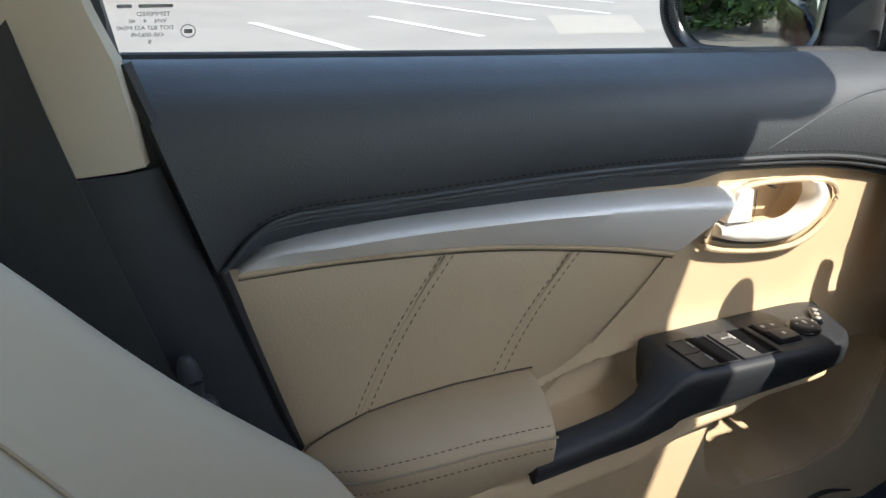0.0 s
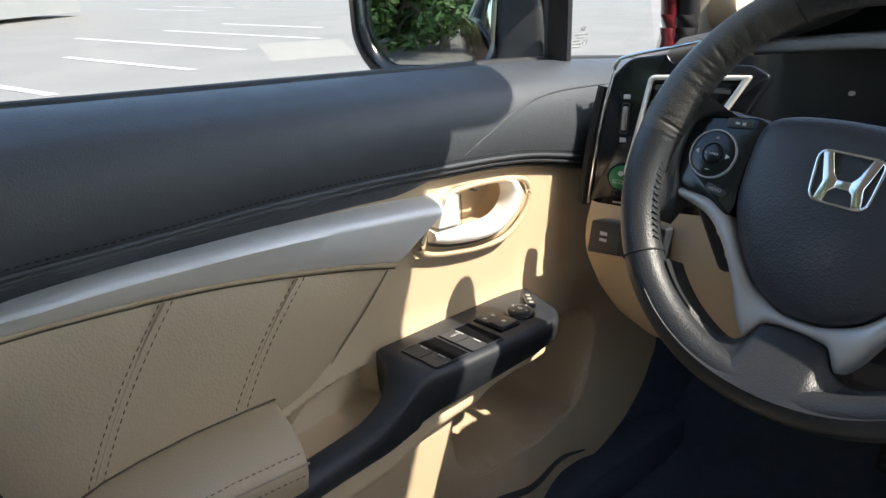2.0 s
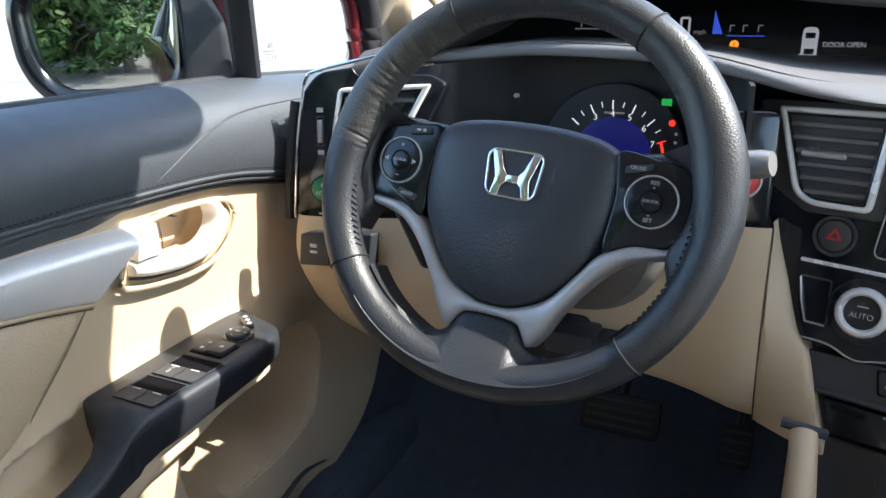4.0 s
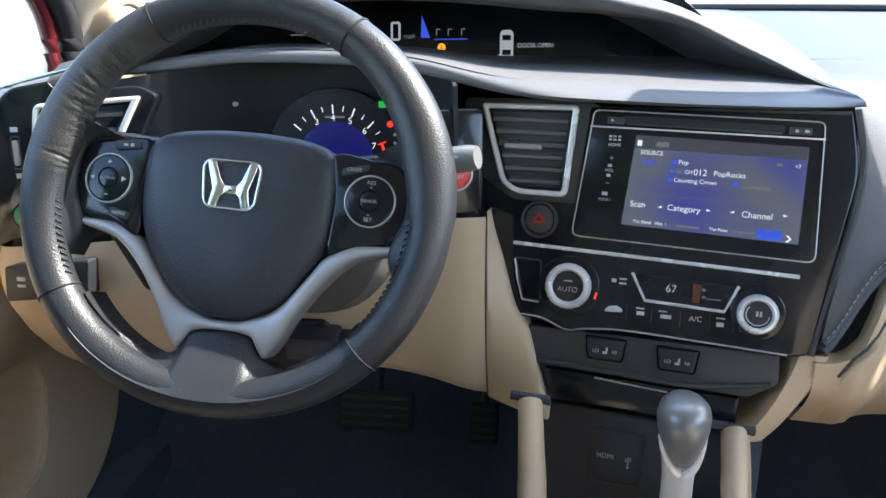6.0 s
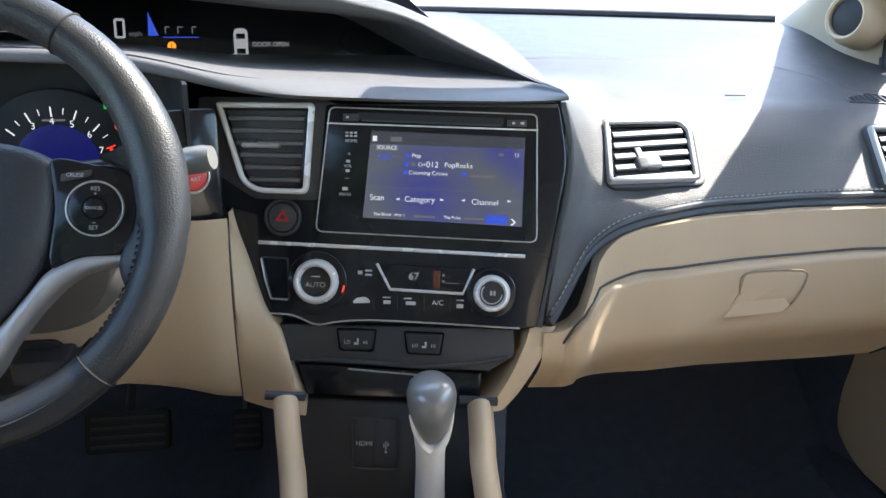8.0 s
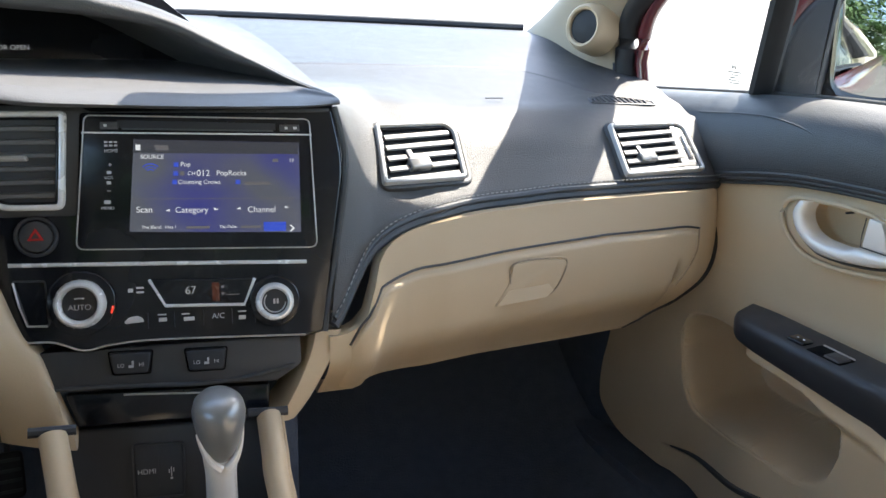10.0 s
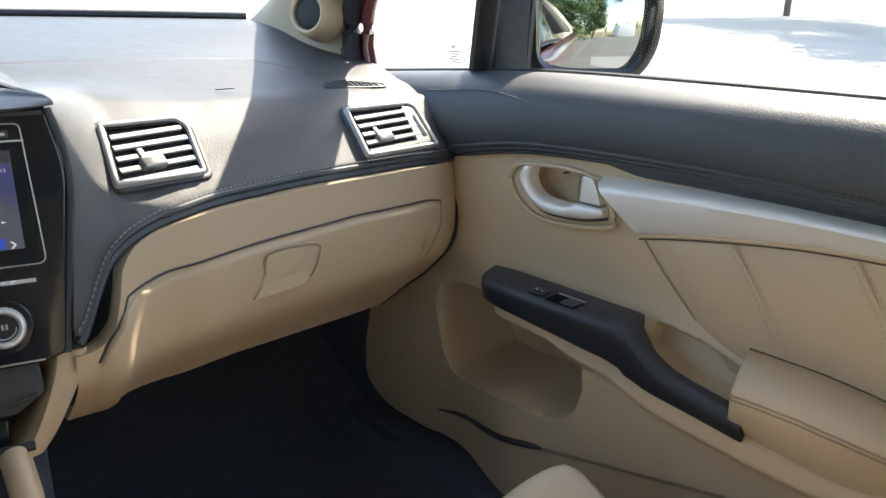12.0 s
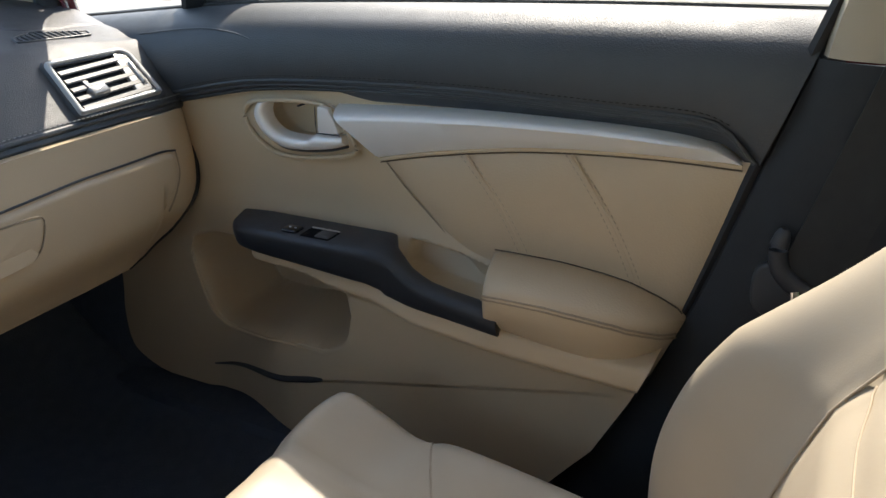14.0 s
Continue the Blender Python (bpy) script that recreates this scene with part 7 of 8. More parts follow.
    part("stalk", tube(right, [0.008, 0.009, 0.012], sides=12), GLOSS_BLACK, col, "black wiper stalk")
    part("stalk_tip", tube([(-0.180, 0.1525, 0.6508), (-0.173, 0.150, 0.6520), (-0.160, 0.146, 0.6545), (-0.152, 0.144, 0.6560)], [0.0105, 0.0118, 0.0118, 0.0100], sides=18), KNOB_GREY, col, "silver stalk tip")
    part("stalk", tube([(-0.41, 0.175, 0.640), (-0.46, 0.180, 0.655), (-0.520, 0.185, 0.658), (-0.550, 0.187, 0.662)], [0.008, 0.009, 0.012, 0.011], sides=12), GLOSS_BLACK, col, "black indicator stalk")
    pads = Frame((-0.455, 0.100, 0.575), (0.45, 0.0, -0.9), (0.9, 0.3, 0.45))
    keys = part("phone_keys", slab(pads, rounded(box2(0.075, 0.024), 0.010), -0.012, 0.0, 0.004), BLACK_PLASTIC, col, "black key strip behind the wheel")
    bars(pads, keys, WHITE_PRINT, [(-0.022, 0.0, 0.005, 0.005), (0.0, 0.0, 0.005, 0.005), (0.022, 0.0, 0.005, 0.005)], 0.0)
    of = Frame((-0.334, 0.1585, 0.462), (1, 0.0, 0), (0, 0.12, 1))
    # nothing is cut out: a black slab paints the shade under the column
    part("opening_shade", slab(of, rounded([(-0.036, -0.034), (0.030, -0.022), (0.036, 0.006), (0.030, 0.026), (-0.040, 0.026)], 0.008), -0.012, 0.0, 0.002), PILLAR_DARK, col, "black slab for the shaded opening under the column")
    part("lever_bracket", block((-0.300, 0.150, 0.462), (-0.262, 0.178, 0.476), 0.004), BLACK_PLASTIC, col)
    part("tilt_lever", block((-0.338, 0.132, 0.458), (-0.290, 0.172, 0.482), 0.005), BLACK_PLASTIC, col, "black tilt lever")

    for name, lo, hi, label in (("brake_pedal", (-0.392, 0.19), (-0.281, 0.245), "black rubber brake pedal pad"), ("accelerator_pedal", (-0.201, 0.178), (-0.160, 0.236), "black rubber accelerator pedal pad")):
        pf = Frame(((lo[0] + hi[0]) / 2, 0.45, (lo[1] + hi[1]) / 2), (1, 0, 0), (0, 0.45, 1))
        w, h = hi[0] - lo[0], hi[1] - lo[1]
        ped = thing(name, ((lo[0] + hi[0]) / 2, 0.45, lo[1]), label + " over the carpet", "pedal", "foot pedals")
        part("pad", slab(pf, rounded(box2(w, h), 0.008), -0.010, 0.0, 0.003), RUBBER, ped)
        for k in range(4):
            part("rib", slab(pf, rounded(box2(w * 0.86, 0.004, 0, -h * 0.33 + k * h * 0.22), 0.001), 0.0, 0.0018, 0.0006), DARK_TRIM, ped)
        part("arm", tube([pf(0, 0.01, -0.006), pf(0.0, 0.10, -0.05), pf(0, 0.22, -0.06)], 0.006, sides=8), BLACK_PLASTIC, ped)


steering_wheel()
# ---- seats and belts ----
LIFT_Z = (0.24, 0.31, 0.358, 0.419, 0.481, 0.531, 0.56, 0.604, 0.626, 0.647, 0.70, 0.76)       # height, and how far the side bolsters stand out there
LIFT = (0.05, 0.072, 0.088, 0.099, 0.080, 0.058, 0.044, 0.036, 0.034, 0.028, 0.012, 0.004)


def seat(s, dy, dz, label):
    """A bucket seat with side bolsters (s = 1 right, -1 left)."""
    unit = thing("front_seat", (s * 0.31, -0.35, 0.03), label, "car seat", "front seats")

    SOFTEN = np.linspace(-0.05, 0.05, 11)

    def back_point(a, z):
        """a runs across from -1 (outer edge) to 1, z up the backrest."""
        spine = -0.525 - 0.28 * (z - 0.30) - 0.35 * max(0.0, z - 0.5)
        half = float(np.mean(np.interp(z + SOFTEN, [0.24, 0.36, 0.50, 0.62, 0.82, 0.90], [0.230, 0.240, 0.240, 0.228, 0.195, 0.15])))
        lift = float(np.mean(np.interp(z + SOFTEN, LIFT_Z, LIFT)))
        ridge = math.exp(-((abs(a) - 0.82) / (0.20 if abs(a) < 0.82 else 0.3)) ** 2)
        edge = max(0.0, (abs(a) - 0.82) / 0.18)
        crease = 0.004 * math.exp(-((abs(a) - 0.50) / 0.03) ** 2)
        pleat = 0.0035 * sum(math.exp(-((z - z0 - 0.02 * a * a) / 0.008) ** 2) for z0 in (0.40, 0.52, 0.64)) * (abs(a) < 0.5)
        y = spine + lift * ridge - 0.12 * edge**2.4 - crease - pleat + 0.006 * (1 - min(abs(a) / 0.5, 1) ** 2)
        y += 0.0025 * math.sin(9 * a + 14 * z) * math.sin(23 * z + 3 * a)
        return (s * 0.31 + s * a * half, y + dy, z + dz)

    rows = [[back_point(a, z) for a in np.linspace(-1, 1, 91)] for z in np.linspace(0.24, 0.90, 80)]
    back = part("backrest", sheet(rows, -0.05 * s), BEIGE_SEAT, unit, "beige leather backrest with raised bolsters", sharp=70)
    for a0 in (-0.50, 0.50):
        path = [np.array(back_point(a0, z)) + (0, 0.0015, 0) for z in np.linspace(0.28, 0.84, 40)]
        part("seam", tube(path, 0.0011, sides=6), SEAT_SEAM, back)
    for z0 in (0.40, 0.52, 0.64):
        part("seam", tube([np.array(back_point(a, z0 + 0.02 * a * a)) + (0, 0.001, 0) for a in np.linspace(-0.48, 0.48, 24)], 0.0009, sides=6), SEAT_SEAM, back)

    def thigh(a):
        """Where the sewn line of the thigh pad crosses, from the outer dip back towards the middle."""
        return 0.325 + 0.20 * (0.97 - abs(a)) / 0.49

    def cushion_point(a, q):
        """q runs from the front edge (0) back (1)."""
        half = 0.226 + 0.010 * math.sin(q * math.pi)
        y = -0.078 - 0.40 * q - 0.040 * abs(a) ** 3 * (1 - q)
        ridge = math.exp(-((abs(a) - 0.84) / 0.24) ** 2)
        edge = max(0.0, (abs(a) - 0.82) / 0.18)
        front = max(0.0, 1 - q / 0.15)
        z = 0.335 - 0.070 * q + 0.004 * ridge + 0.030 * q * ridge - 0.11 * edge**2.2 - 0.085 * front**2.2 - 0.005 * math.exp(-((abs(a) - 0.50) / 0.035) ** 2)
        z += (0.020 * math.exp(-((q - 0.10) / 0.12) ** 2) - 0.010 * math.exp(-((q - 0.33) / 0.07) ** 2)) * float(smoothstep(0.3, 0.8, abs(a)))
        z -= 0.003 * math.exp(-((q - thigh(a)) / 0.016) ** 2) * (0.25 < abs(a) < 0.98)
        return (s * 0.30 + a * half, y + dy, z + dz)

    rows = [[cushion_point(a, q) for a in np.linspace(-1, 1, 61)] for q in np.r_[np.linspace(0, 0.15, 16), np.linspace(0.165, 1, 44)]]
    cush = part("cushion", sheet(rows, -0.06), BEIGE_SEAT, unit, "beige leather seat cushion", sharp=70)
    for side in (-1, 1):
        part("seam", tube([np.array(cushion_point(side * a, thigh(a))) + (0, 0, 0.0012) for a in np.linspace(0.96, 0.28, 26)], 0.0011, sides=6), SEAT_SEAM, cush)
    part("base", block((s * 0.30 - 0.19, -0.47 + dy, 0.03), (s * 0.30 + 0.19, -0.14 + dy, 0.20), 0.02), BLACK_PLASTIC, unit, "dark seat base on the carpet")
    return unit


seat(1, 0.0, 0.0, "beige leather passenger's seat with bolsters")
seat(-1, 0.045, 0.025, "beige leather driver's seat with bolsters")


def seat_belt(s):
    def at(x, y, z):
        return np.array((s * x, y, z))

    unit = thing("seat_belt", at(0.665, -0.56, 0.45), "dark grey seat belt hanging on the door pillar", "seat belt", "front seat belts")
    mid = spline([at(0.640, -0.665, 0.98), at(0.660, -0.640, 0.86), at(0.668, -0.605, 0.69), at(0.668, -0.560, 0.53), at(0.662, -0.540, 0.47)], 8)
    rows = [[q + np.array((s * 0.004, -0.034, -0.012)), q + np.array((0, 0, 0)), q + np.array((-s * 0.002, 0.022, 0.008))] for q in mid]
    part("webbing", sheet([evenly(spline(r, 4), 9) for r in rows], 0.0022 * s), BELT_WEB, unit, "dark grey woven webbing")
    # folded end with its black stop and bright tongue
    loop = [at(0.660, y, z) for y, z in spline([(-0.522, 0.526), (-0.519, 0.505), (-0.524, 0.484), (-0.542, 0.468), (-0.570, 0.459), (-0.600, 0.452)], 6)]
    part("belt_stop", tube(loop, np.interp(np.linspace(0, 1, len(loop)), [0, 0.06, 0.16, 0.9, 1], [0.003, 0.0055, 0.007, 0.008, 0.005]), sides=16, squash=1.2), BLACK_PLASTIC, unit, "black belt stop")
    part("tongue", tube([at(0.652, -0.538, 0.470), at(0.648, -0.541, 0.455), at(0.644, -0.535, 0.425)], 0.0045, sides=8, squash=0.4), CHROME, unit, "bright metal belt tongue")
    pf = Frame(at(0.672, -0.520, 0.46), (0, -s, 0), (0, 0, 1))
    part("belt_guide", slab(pf, rounded(box2(0.050, 0.055, s * 0.004, 0), 0.02), -0.01, 0.006, 0.004), DARK_TRIM, unit, "dark moulded belt guide")
    return unit


seat_belt(1)
seat_belt(-1)
# ---- wing mirrors and marks on the glass ----
def wing_mirror(s):
    def at(x, y, z):
        return np.array((s * x, y, z))

    unit = thing("wing_mirror", at(0.86, 0.17, 0.66), "black-backed wing mirror with maroon cap outside the door", "wing mirror", "wing mirrors")
    a, b = at(0.822, 0.190, 0), at(0.985, 0.117 if s > 0 else 0.124, 0)
    mid = (a + b) / 2 + (0, 0, 0.748)
    along = (b - a) / np.linalg.norm(b - a)
    pitch = MIRROR_UP
    flat_n = np.cross(along, (0, 0, 1)) * s           # towards the rear and the cabin
    flat_n = flat_n if flat_n[1] < 0 else -flat_n
    up = np.array((0, 0, 1.0)) - math.tan(radians(pitch)) * flat_n
    fr = Frame(mid, along * (-1 if s > 0 else 1) * (1 if np.cross(along * (-1 if s > 0 else 1), (0, 0, 1))[1] < 0 else -1), up)
    out = 1 if fr.u @ at(1, 0, 0) > 0 else -1          # which way along u lies away from the car
    o = [(out * u, v) for u, v in ((-0.090, 0.062), (0.060, 0.070), (0.092, 0.040), (0.086, -0.030), (0.060, -0.064), (-0.040, -0.062), (-0.084, -0.052))]
    glass = rounded(o, [0.02, 0.03, 0.03, 0.04, 0.03, 0.02, 0.02], 5)
    housing = inset(glass, -0.018) + np.array((out * 0.007, -0.002))
    bm = bmesh.new()
    c = np.mean(housing, 0)
    loops = [fr.many(glass, -0.004), fr.many(inset(glass, -0.004), 0.006), fr.many(inset(glass, -0.010), 0.008), fr.many(housing, 0.0), fr.many(inset(glass, -0.018), -0.02)]
    for q, w in ((0.98, -0.045), (0.90, -0.075), (0.74, -0.098), (0.5, -0.112), (0.2, -0.118)):
        loops.append(fr.many(c + (np.array(inset(glass, -0.018)) - c) * q, w))
    rings(bm, loops, cap_start=False)
    part("housing", bm, GLOSS_BLACK, unit, "glossy black mirror housing", sharp=50)
    part("mirror_glass", slab(fr, glass, -0.008, -0.0035, 0.0005), MIRROR_GLASS, unit, "clean mirror glass")
    cap = [fr.many(c + (np.array(inset(glass, -0.0215)) - c) * q, w) for q, w in ((1.0, -0.022), (0.985, -0.047), (0.905, -0.078), (0.745, -0.101), (0.5, -0.116), (0.2, -0.122))]
    bm = bmesh.new()
    rings(bm, cap, cap_start=False)
    part("cap", bm, MAROON, unit, "maroon painted mirror cap")
    # broad foot on the door with the painted cap running over its upper edge
    ff = Frame(at(0.762, 0.214, 0.70), (0.86, -0.5 * s, 0), (0, 0, 1))
    shape = spline([(0.0, -0.035), (0.0, 0.045), (0.010, 0.078), (0.032, 0.106), (0.058, 0.120), (0.060, 0.05), (0.054, -0.040)], 5, False)
    part("foot", slab(ff, [(s * u, v) for u, v in shape], -0.07, 0.0, 0.010), BLACK_PLASTIC, unit, "dull black mirror foot", sharp=50)
    part("cap_edge", tube([ff(s * u, v + 0.006, -0.022) for u, v in spline([(-0.004, 0.03), (0.0, 0.055), (0.010, 0.080), (0.032, 0.108), (0.060, 0.122)], 6)], 0.016, sides=10), MAROON, unit, "maroon painted edge of the mirror cap")
    return unit


MIRROR_UP = 2.6
wing_mirror(1)
wing_mirror(-1)


def glass_marks():
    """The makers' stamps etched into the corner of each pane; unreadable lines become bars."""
    def glass_frame(s, y, z):
        x = 0.757 - 0.145 * (z - 0.70) / 0.375 - 0.003
        return Frame((s * x, y, z), (0, -s, 0), (-s * 0.145 / 0.375, -0.10, 1))

    fr = glass_frame(-1, -0.516, 0.745)
    stamp = thing("glass_stamp", (-0.735, -0.5, 0.72), "grey etched safety stamp on the driver's window", "glass stamp", "glass stamps")
    lettering("caption", "TEMPERED", 0.0046, fr, 0.004, 0.0045, 0, INK, stamp, mirrored=True)
    bars(fr, stamp, INK, [(-0.014, 0.0105, 0.011, 0.0032), (0.006, 0.0105, 0.026, 0.0032)])
    for text, u, v in (("WN    4    40", 0.000, -0.0006), ("DOT 827 AS2 M540", -0.002, -0.0056), ("43R-006549", -0.001, -0.0108), ("8", 0.0, -0.0160)):
        lettering("caption", text, 0.0044, fr, u, v, 0, INK, stamp, mirrored=True)
    part("ring", rim(fr, disc2(0.0052, 0.026, -0.0085, 24), 0.0007, 0, 0.0005, 0.0001), INK, stamp)
    part("ring_mark", slab(fr, box2(0.0055, 0.003, 0.026, -0.0085), 0, 0.0005, 0.0001), INK, stamp)
    part("emblem", rim(fr, rounded(box2(0.013, 0.011, 0.001, 0.0215), 0.003), 0.001, 0, 0.0005, 0.0001), INK, stamp)
    for s, y in ((-1, 0.266), (1, 0.282)):
        fr = glass_frame(s, y, 0.716 if s < 0 else 0.700)
        stamp = thing("glass_stamp", (s * 0.735, y, 0.705), "grey etched safety stamp on a quarter window", "glass stamp", "glass stamps")
        bars(fr, stamp, INK, [(0, 0.0150, 0.0080, 0.0022), (-0.0026, 0.0150, 0.0022, 0.0085), (0.0026, 0.0150, 0.0022, 0.0085), (0, 0.0075, 0.028, 0.0026), (0, 0.0035, 0.016, 0.0020), (-0.004, -0.0005, 0.016, 0.0020), (-0.004, -0.0045, 0.024, 0.0024), (-0.003, -0.0085, 0.022, 0.0020)])
        part("ring", rim(fr, disc2(0.0042, 0.013, -0.0035, 16), 0.0010, 0, 0.0005, 0.0001), INK, stamp)


glass_marks()
# ---- outside ----
GROUND_Z = -0.30


def plane_piece(name, outline, z, mat, label, category, kind="structure"):
    bm = bmesh.new()
    bm.faces.new([bm.verts.new((x, y, z)) for x, y in outline])
    return tagged(part(name, bm, mat), label, category, kind=kind)


def tree(at, height, crown, seed, leaf_mat, bark, leaves=2600, low=0.25):
    """Tapered trunk, forking limbs and a crown of many small leaf clumps."""
    rnd = random.Random(seed)
    unit = thing("tree", at, "broad green leafy tree beside the car park", "tree", "trees")
    base = np.array(at)
    bm = tube([base, base + (0.1, 0.05, height * 0.25), base + (0.0, 0.1, height * 0.6)], [0.16, 0.12, 0.05], sides=8)
    tips = []
    for k in range(9):
        a, h = rnd.uniform(0, 6.28), rnd.uniform(0.25, 0.55)
        p = base + (0.05, 0.06, height * h)
        q = p + (math.cos(a) * crown * 0.45, math.sin(a) * crown * 0.45, height * 0.16)
        r = p + (math.cos(a) * crown * 0.85, math.sin(a) * crown * 0.85, height * rnd.uniform(0.15, 0.35))
        tube([p, q, r], [0.05, 0.03, 0.012], sides=5, bm=bm)
        tips += [q, r]
    part("trunk", bm, bark, unit, "grey brown trunk and limbs")
    bm = bmesh.new()
    clumps = [(base + (rnd.gauss(0, crown * 0.45), rnd.gauss(0, crown * 0.45), height * rnd.uniform(low, 1.0)), rnd.uniform(0.4, 0.7) * crown * 0.62) for _ in range(26)]
    for k in range(leaves):
        c, r = clumps[k % len(clumps)]
        d = np.array([rnd.gauss(0, 1) for _ in range(3)])
        d /= np.linalg.norm(d)
        p = c + d * r * rnd.uniform(0.35, 1.05)
        if p[2] < GROUND_Z + 0.2:
            continue
        u = np.array([rnd.gauss(0, 1) for _ in range(3)])
        u /= np.linalg.norm(u)
        v = np.cross(u, d)
        size = rnd.uniform(0.07, 0.15) * (1.0 if height < 6.5 else 1.5 if height < 8 else 2.6)
        bm.faces.new([bm.verts.new(p + q) for q in (u * size, v * size * 0.5, -u * size, -v * size * 0.5)])
    part("crown", bm, leaf_mat, unit, "sunlit green foliage")
    return unit


def outdoors():
    asphalt = material("sun-bleached asphalt", (0.175, 0.160, 0.142), 0.9, grain=0.6, grain_size=0.012, mottle=0.22, mottle_size=1.2)
    concrete = material("pale concrete paving", (0.32, 0.30, 0.275), 0.9, grain=0.4, grain_size=0.01, mottle=0.12, mottle_size=1.6)
    patch = material("new pale patch", (0.225, 0.205, 0.175), 0.9, grain=0.5, grain_size=0.01, mottle=0.15, mottle_size=0.6)
    paint = material("worn white road paint", (0.46, 0.45, 0.43), 0.8, mottle=0.35, mottle_size=0.3)
    wall_mat = material("weathered grey concrete", (0.20, 0.20, 0.195), 0.9, grain=0.4, grain_size=0.02, mottle=0.15, mottle_size=0.8)
    dry = material("dry grass bank", (0.24, 0.20, 0.10), 0.95, grain=0.8, grain_size=0.2, mottle=0.4, mottle_size=1.5)
    leaf = material("green leaves", (0.055, 0.11, 0.025), 0.6, mottle=0.5, mottle_size=0.5)
    bark = material("grey brown bark", (0.12, 0.10, 0.08), 0.9, grain=0.6, grain_size=0.03)
    plane_piece("ground", [(-900, -900), (900, -900), (900, 900), (-900, 900)], GROUND_Z, asphalt, "pale sun-bleached asphalt car park", "ground")
    plane_piece("pavement", [(1.6, -6.0), (60, -6.0), (60, 60), (-14, 60), (-14, 22), (1.6, 8)], GROUND_Z + 0.004, concrete, "pale concrete paving in full sun", "pavement")
    plane_piece("road_patch", [(-12.2, 6.4), (-11.8, 7.8), (-9.3, 6.3), (-9.5, 5.05)], GROUND_Z + 0.004, patch, "pale repaired patch of asphalt", "road patch")
    # parking bay lines
    bay = thing("bay_markings", (-12, 5, GROUND_Z), "worn white parking bay lines painted on asphalt", "road marking")
    d = np.array((4.9, 0.75)) / math.hypot(4.9, 0.75)
    n = np.array((-d[1], d[0])) * 0.07
    for k, far, near in ((-1, -12.0, -8.6), (0, -12.6, -9.5), (1, -16.4, -11.4), (2, -16.9, -12.2), (3, -18.0, -14.6), (5, -28.9, -25.0), (6, -30.0, -26.5)):
        y0 = 3.55 + 2.07 * k
        p, q = (np.array((x, y0 + (x + 12) * d[1] / d[0])) for x in (far, near))
        bm = bmesh.new()
        bm.faces.new([bm.verts.new((*v, GROUND_Z + 0.006)) for v in (p - n, q - n, q + n, p + n)])
        part("line", bm, paint, bay)
    # long grey loading platform beyond the bays, its far end open below
    plat = thing("loading_platform", (-19, 2, GROUND_Z), "long grey concrete platform beyond the parking bays", "platform")
    a, b = np.array((-15.5, -3.0)), np.array((-26.0, 8.4))
    e = (b - a) / np.linalg.norm(b - a)
    n = np.array((-e[1], e[0])) * -1
    n = n if n[0] < 0 else -n
    bm = bmesh.new()
    rings(bm, [[(*v, z) for v in (a, b, b + n * 3, a + n * 3)] for z in (GROUND_Z + 0.12, GROUND_Z + 1.4)])
    part("deck", bm, wall_mat, plat, "grey concrete deck")
    bm = bmesh.new()
    c = a + (b - a) * 0.72
    rings(bm, [[(*v, z) for v in (a, c, c + n * 2.8, a + n * 2.8)] for z in (GROUND_Z, GROUND_Z + 0.12)])
    part("plinth", bm, wall_mat, plat)
    # trees: behind on the left, behind on the right, and two ahead on the right whose shade falls on the paving
    tree((-2.6, -7.0, GROUND_Z), 5.0, 2.6, 1, leaf, bark, 9000, 0.05)
    tree((-1.6, -9.5, GROUND_Z), 5.0, 2.2, 8, leaf, bark, 7000, 0.05)
    tree((-5.5, -12.0, GROUND_Z), 6.0, 2.8, 2, leaf, bark, 4200, 0.05)
    tree((-0.9, -13.5, GROUND_Z), 6.0, 2.4, 3, leaf, bark, 3600, 0.1)
    tree((2.6, -24.0, GROUND_Z), 6.8, 3.0, 4, leaf, bark, 11000, 0.2)
    for x, y, h, r, k in ((-1.3, -4.6, 2.4, 1.3, 11), (-2.6, -4.9, 2.6, 1.5, 12), (-4.1, -5.2, 2.6, 1.5, 13)):
        tree((x, y, GROUND_Z), h, r, k, leaf, bark, 5200, 0.06)
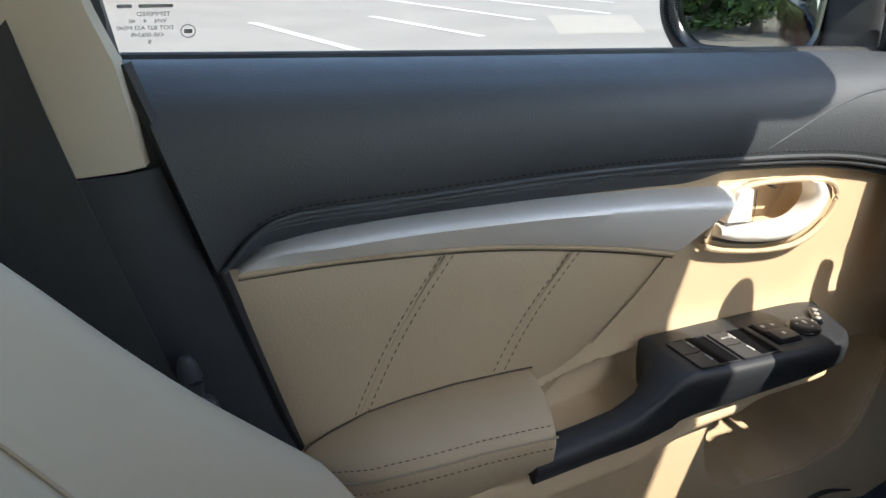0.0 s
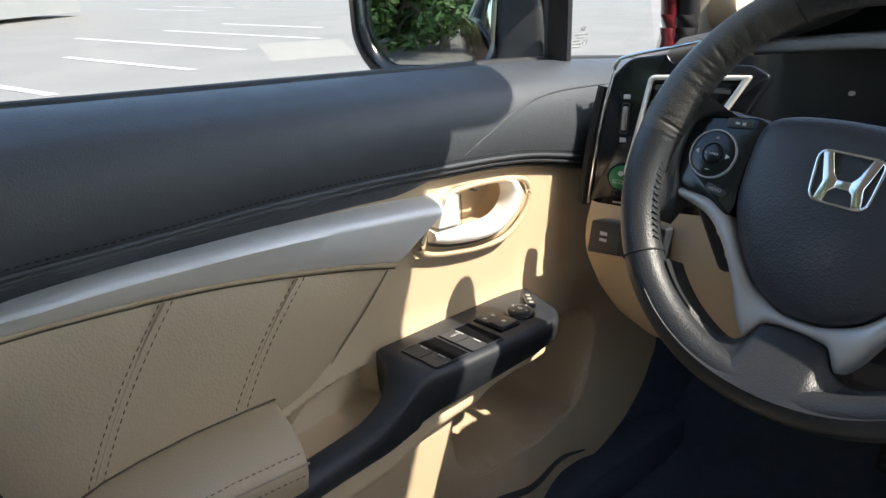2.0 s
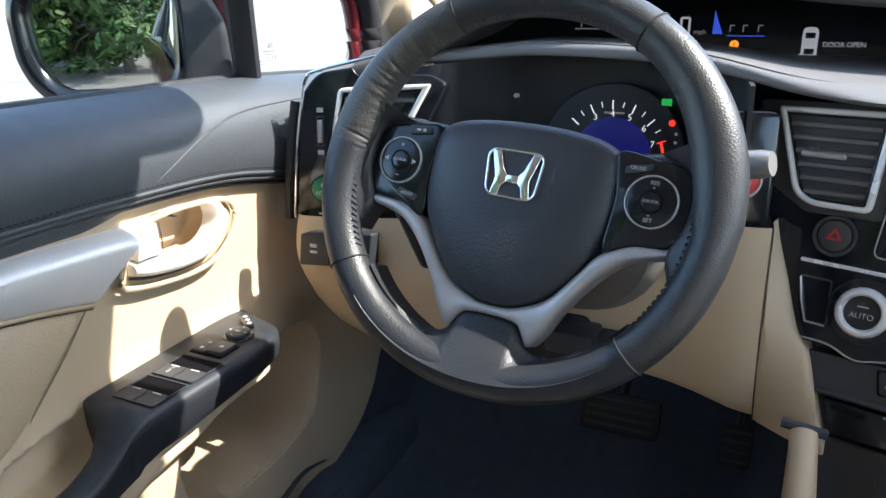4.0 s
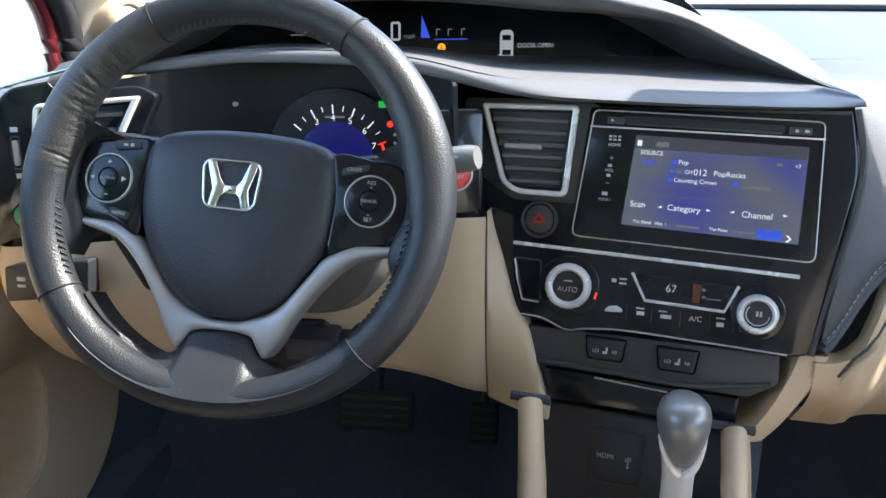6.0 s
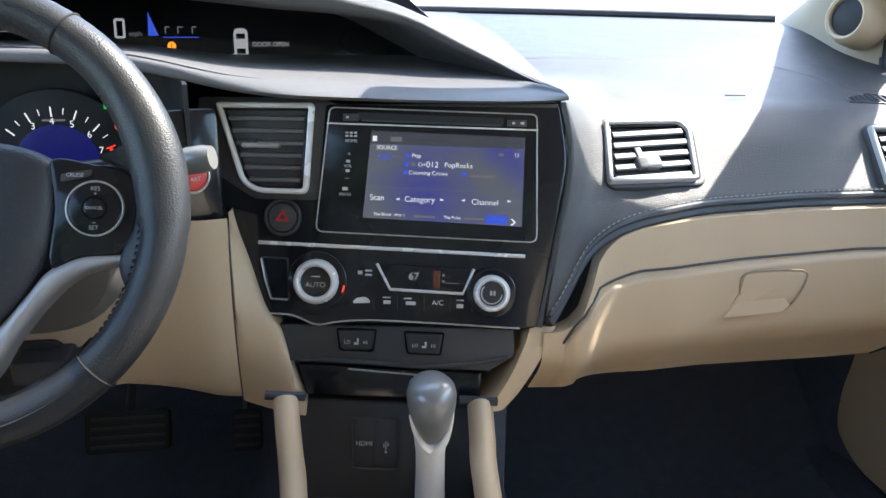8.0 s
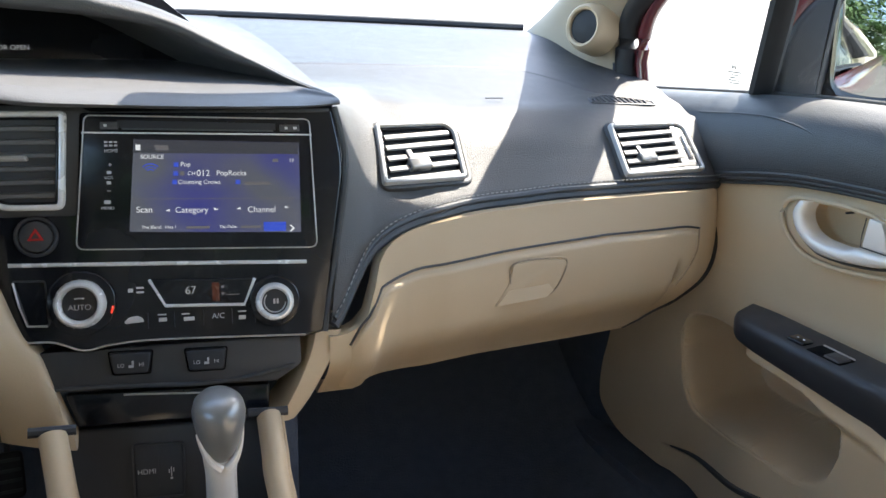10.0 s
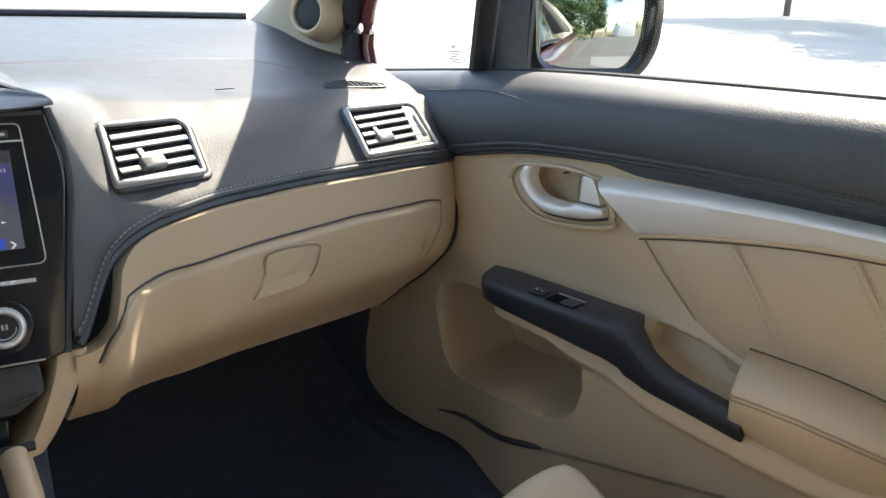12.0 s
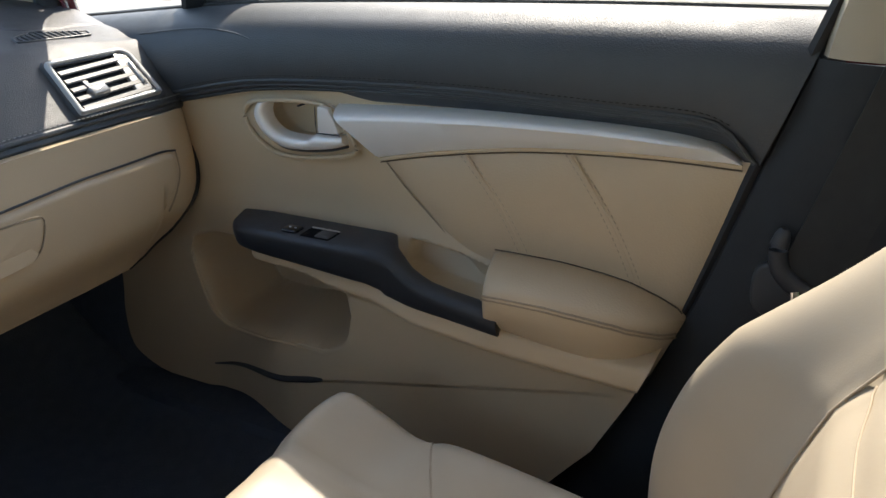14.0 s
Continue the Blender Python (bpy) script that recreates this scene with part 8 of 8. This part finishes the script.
    tree((37.0, 15.5, GROUND_Z), 13.0, 5.5, 5, leaf, bark, 7000, 0.5)
    tree((34.0, 8.0, GROUND_Z), 13.0, 5.5, 6, leaf, bark, 7000, 0.5)
    tree((26.5, 7.0, GROUND_Z), 12.0, 4.5, 7, leaf, bark, 6000, 0.55)
    # dry bank and far treeline behind the car
    rows = []
    for x in np.linspace(-60, 60, 41):
        rows.append([(x, y, GROUND_Z + h * (0.8 + 0.4 * noise.noise(Vector((x * 0.2, 3, 0))))) for y, h in ((-30, 0.02), (-33, 0.45), (-40, 0.8), (-60, 1.2))])
    tagged(part("grass_bank", sheet(rows), dry), "dry yellow grass bank behind the car park", "grass bank", kind="stuff")
    bm = bmesh.new()
    rnd = random.Random(9)
    for k in range(60):
        x, h = rnd.uniform(-70, 70), rnd.uniform(2.5, 6.5)
        for j in range(5):
            r = 0.9 * (1 - j / 6)
            rings(bm, [[(x + r * q * math.cos(t) * rnd.uniform(0.7, 1.2), -95 + r * q * math.sin(t), 0.6 + h * (j + dz) / 5) for t in np.arange(7) * 0.8976] for q, dz in ((1.0, 0.0), (0.35, 1.2))])
    tagged(part("far_trees", bm, leaf), "row of dark far conifers on the horizon", "far trees", kind="stuff")
    pale = material("pale metal post", (0.6, 0.6, 0.58), 0.5)
    for x, y, h in ((5.2, -30.0, 7.0), (1.4, -38.0, 7.5)):
        lamp = thing("street_lamp", (x, y, GROUND_Z), "tall pale car park lamp post with twin heads", "street lamp", "lamp posts")
        part("post", tube([(x, y, GROUND_Z), (x, y, h)], 0.09, sides=8), pale, lamp)
        for sx in (-1, 1):
            part("lamp_head", block((x + sx * 0.15 - 0.35 * (sx < 0), y - 0.2, h - 0.1), (x + sx * 0.15 + 0.35 * (sx > 0), y + 0.2, h + 0.08), 0.03), pale, lamp)
    box = thing("white_container", (9.5, -31.0, GROUND_Z), "white box building behind the car park", "building")
    part("walls", block((8.2, -34, GROUND_Z), (12.5, -30, 2.0), 0.03), material("white painted wall", (0.75, 0.75, 0.73), 0.7), box)


outdoors()
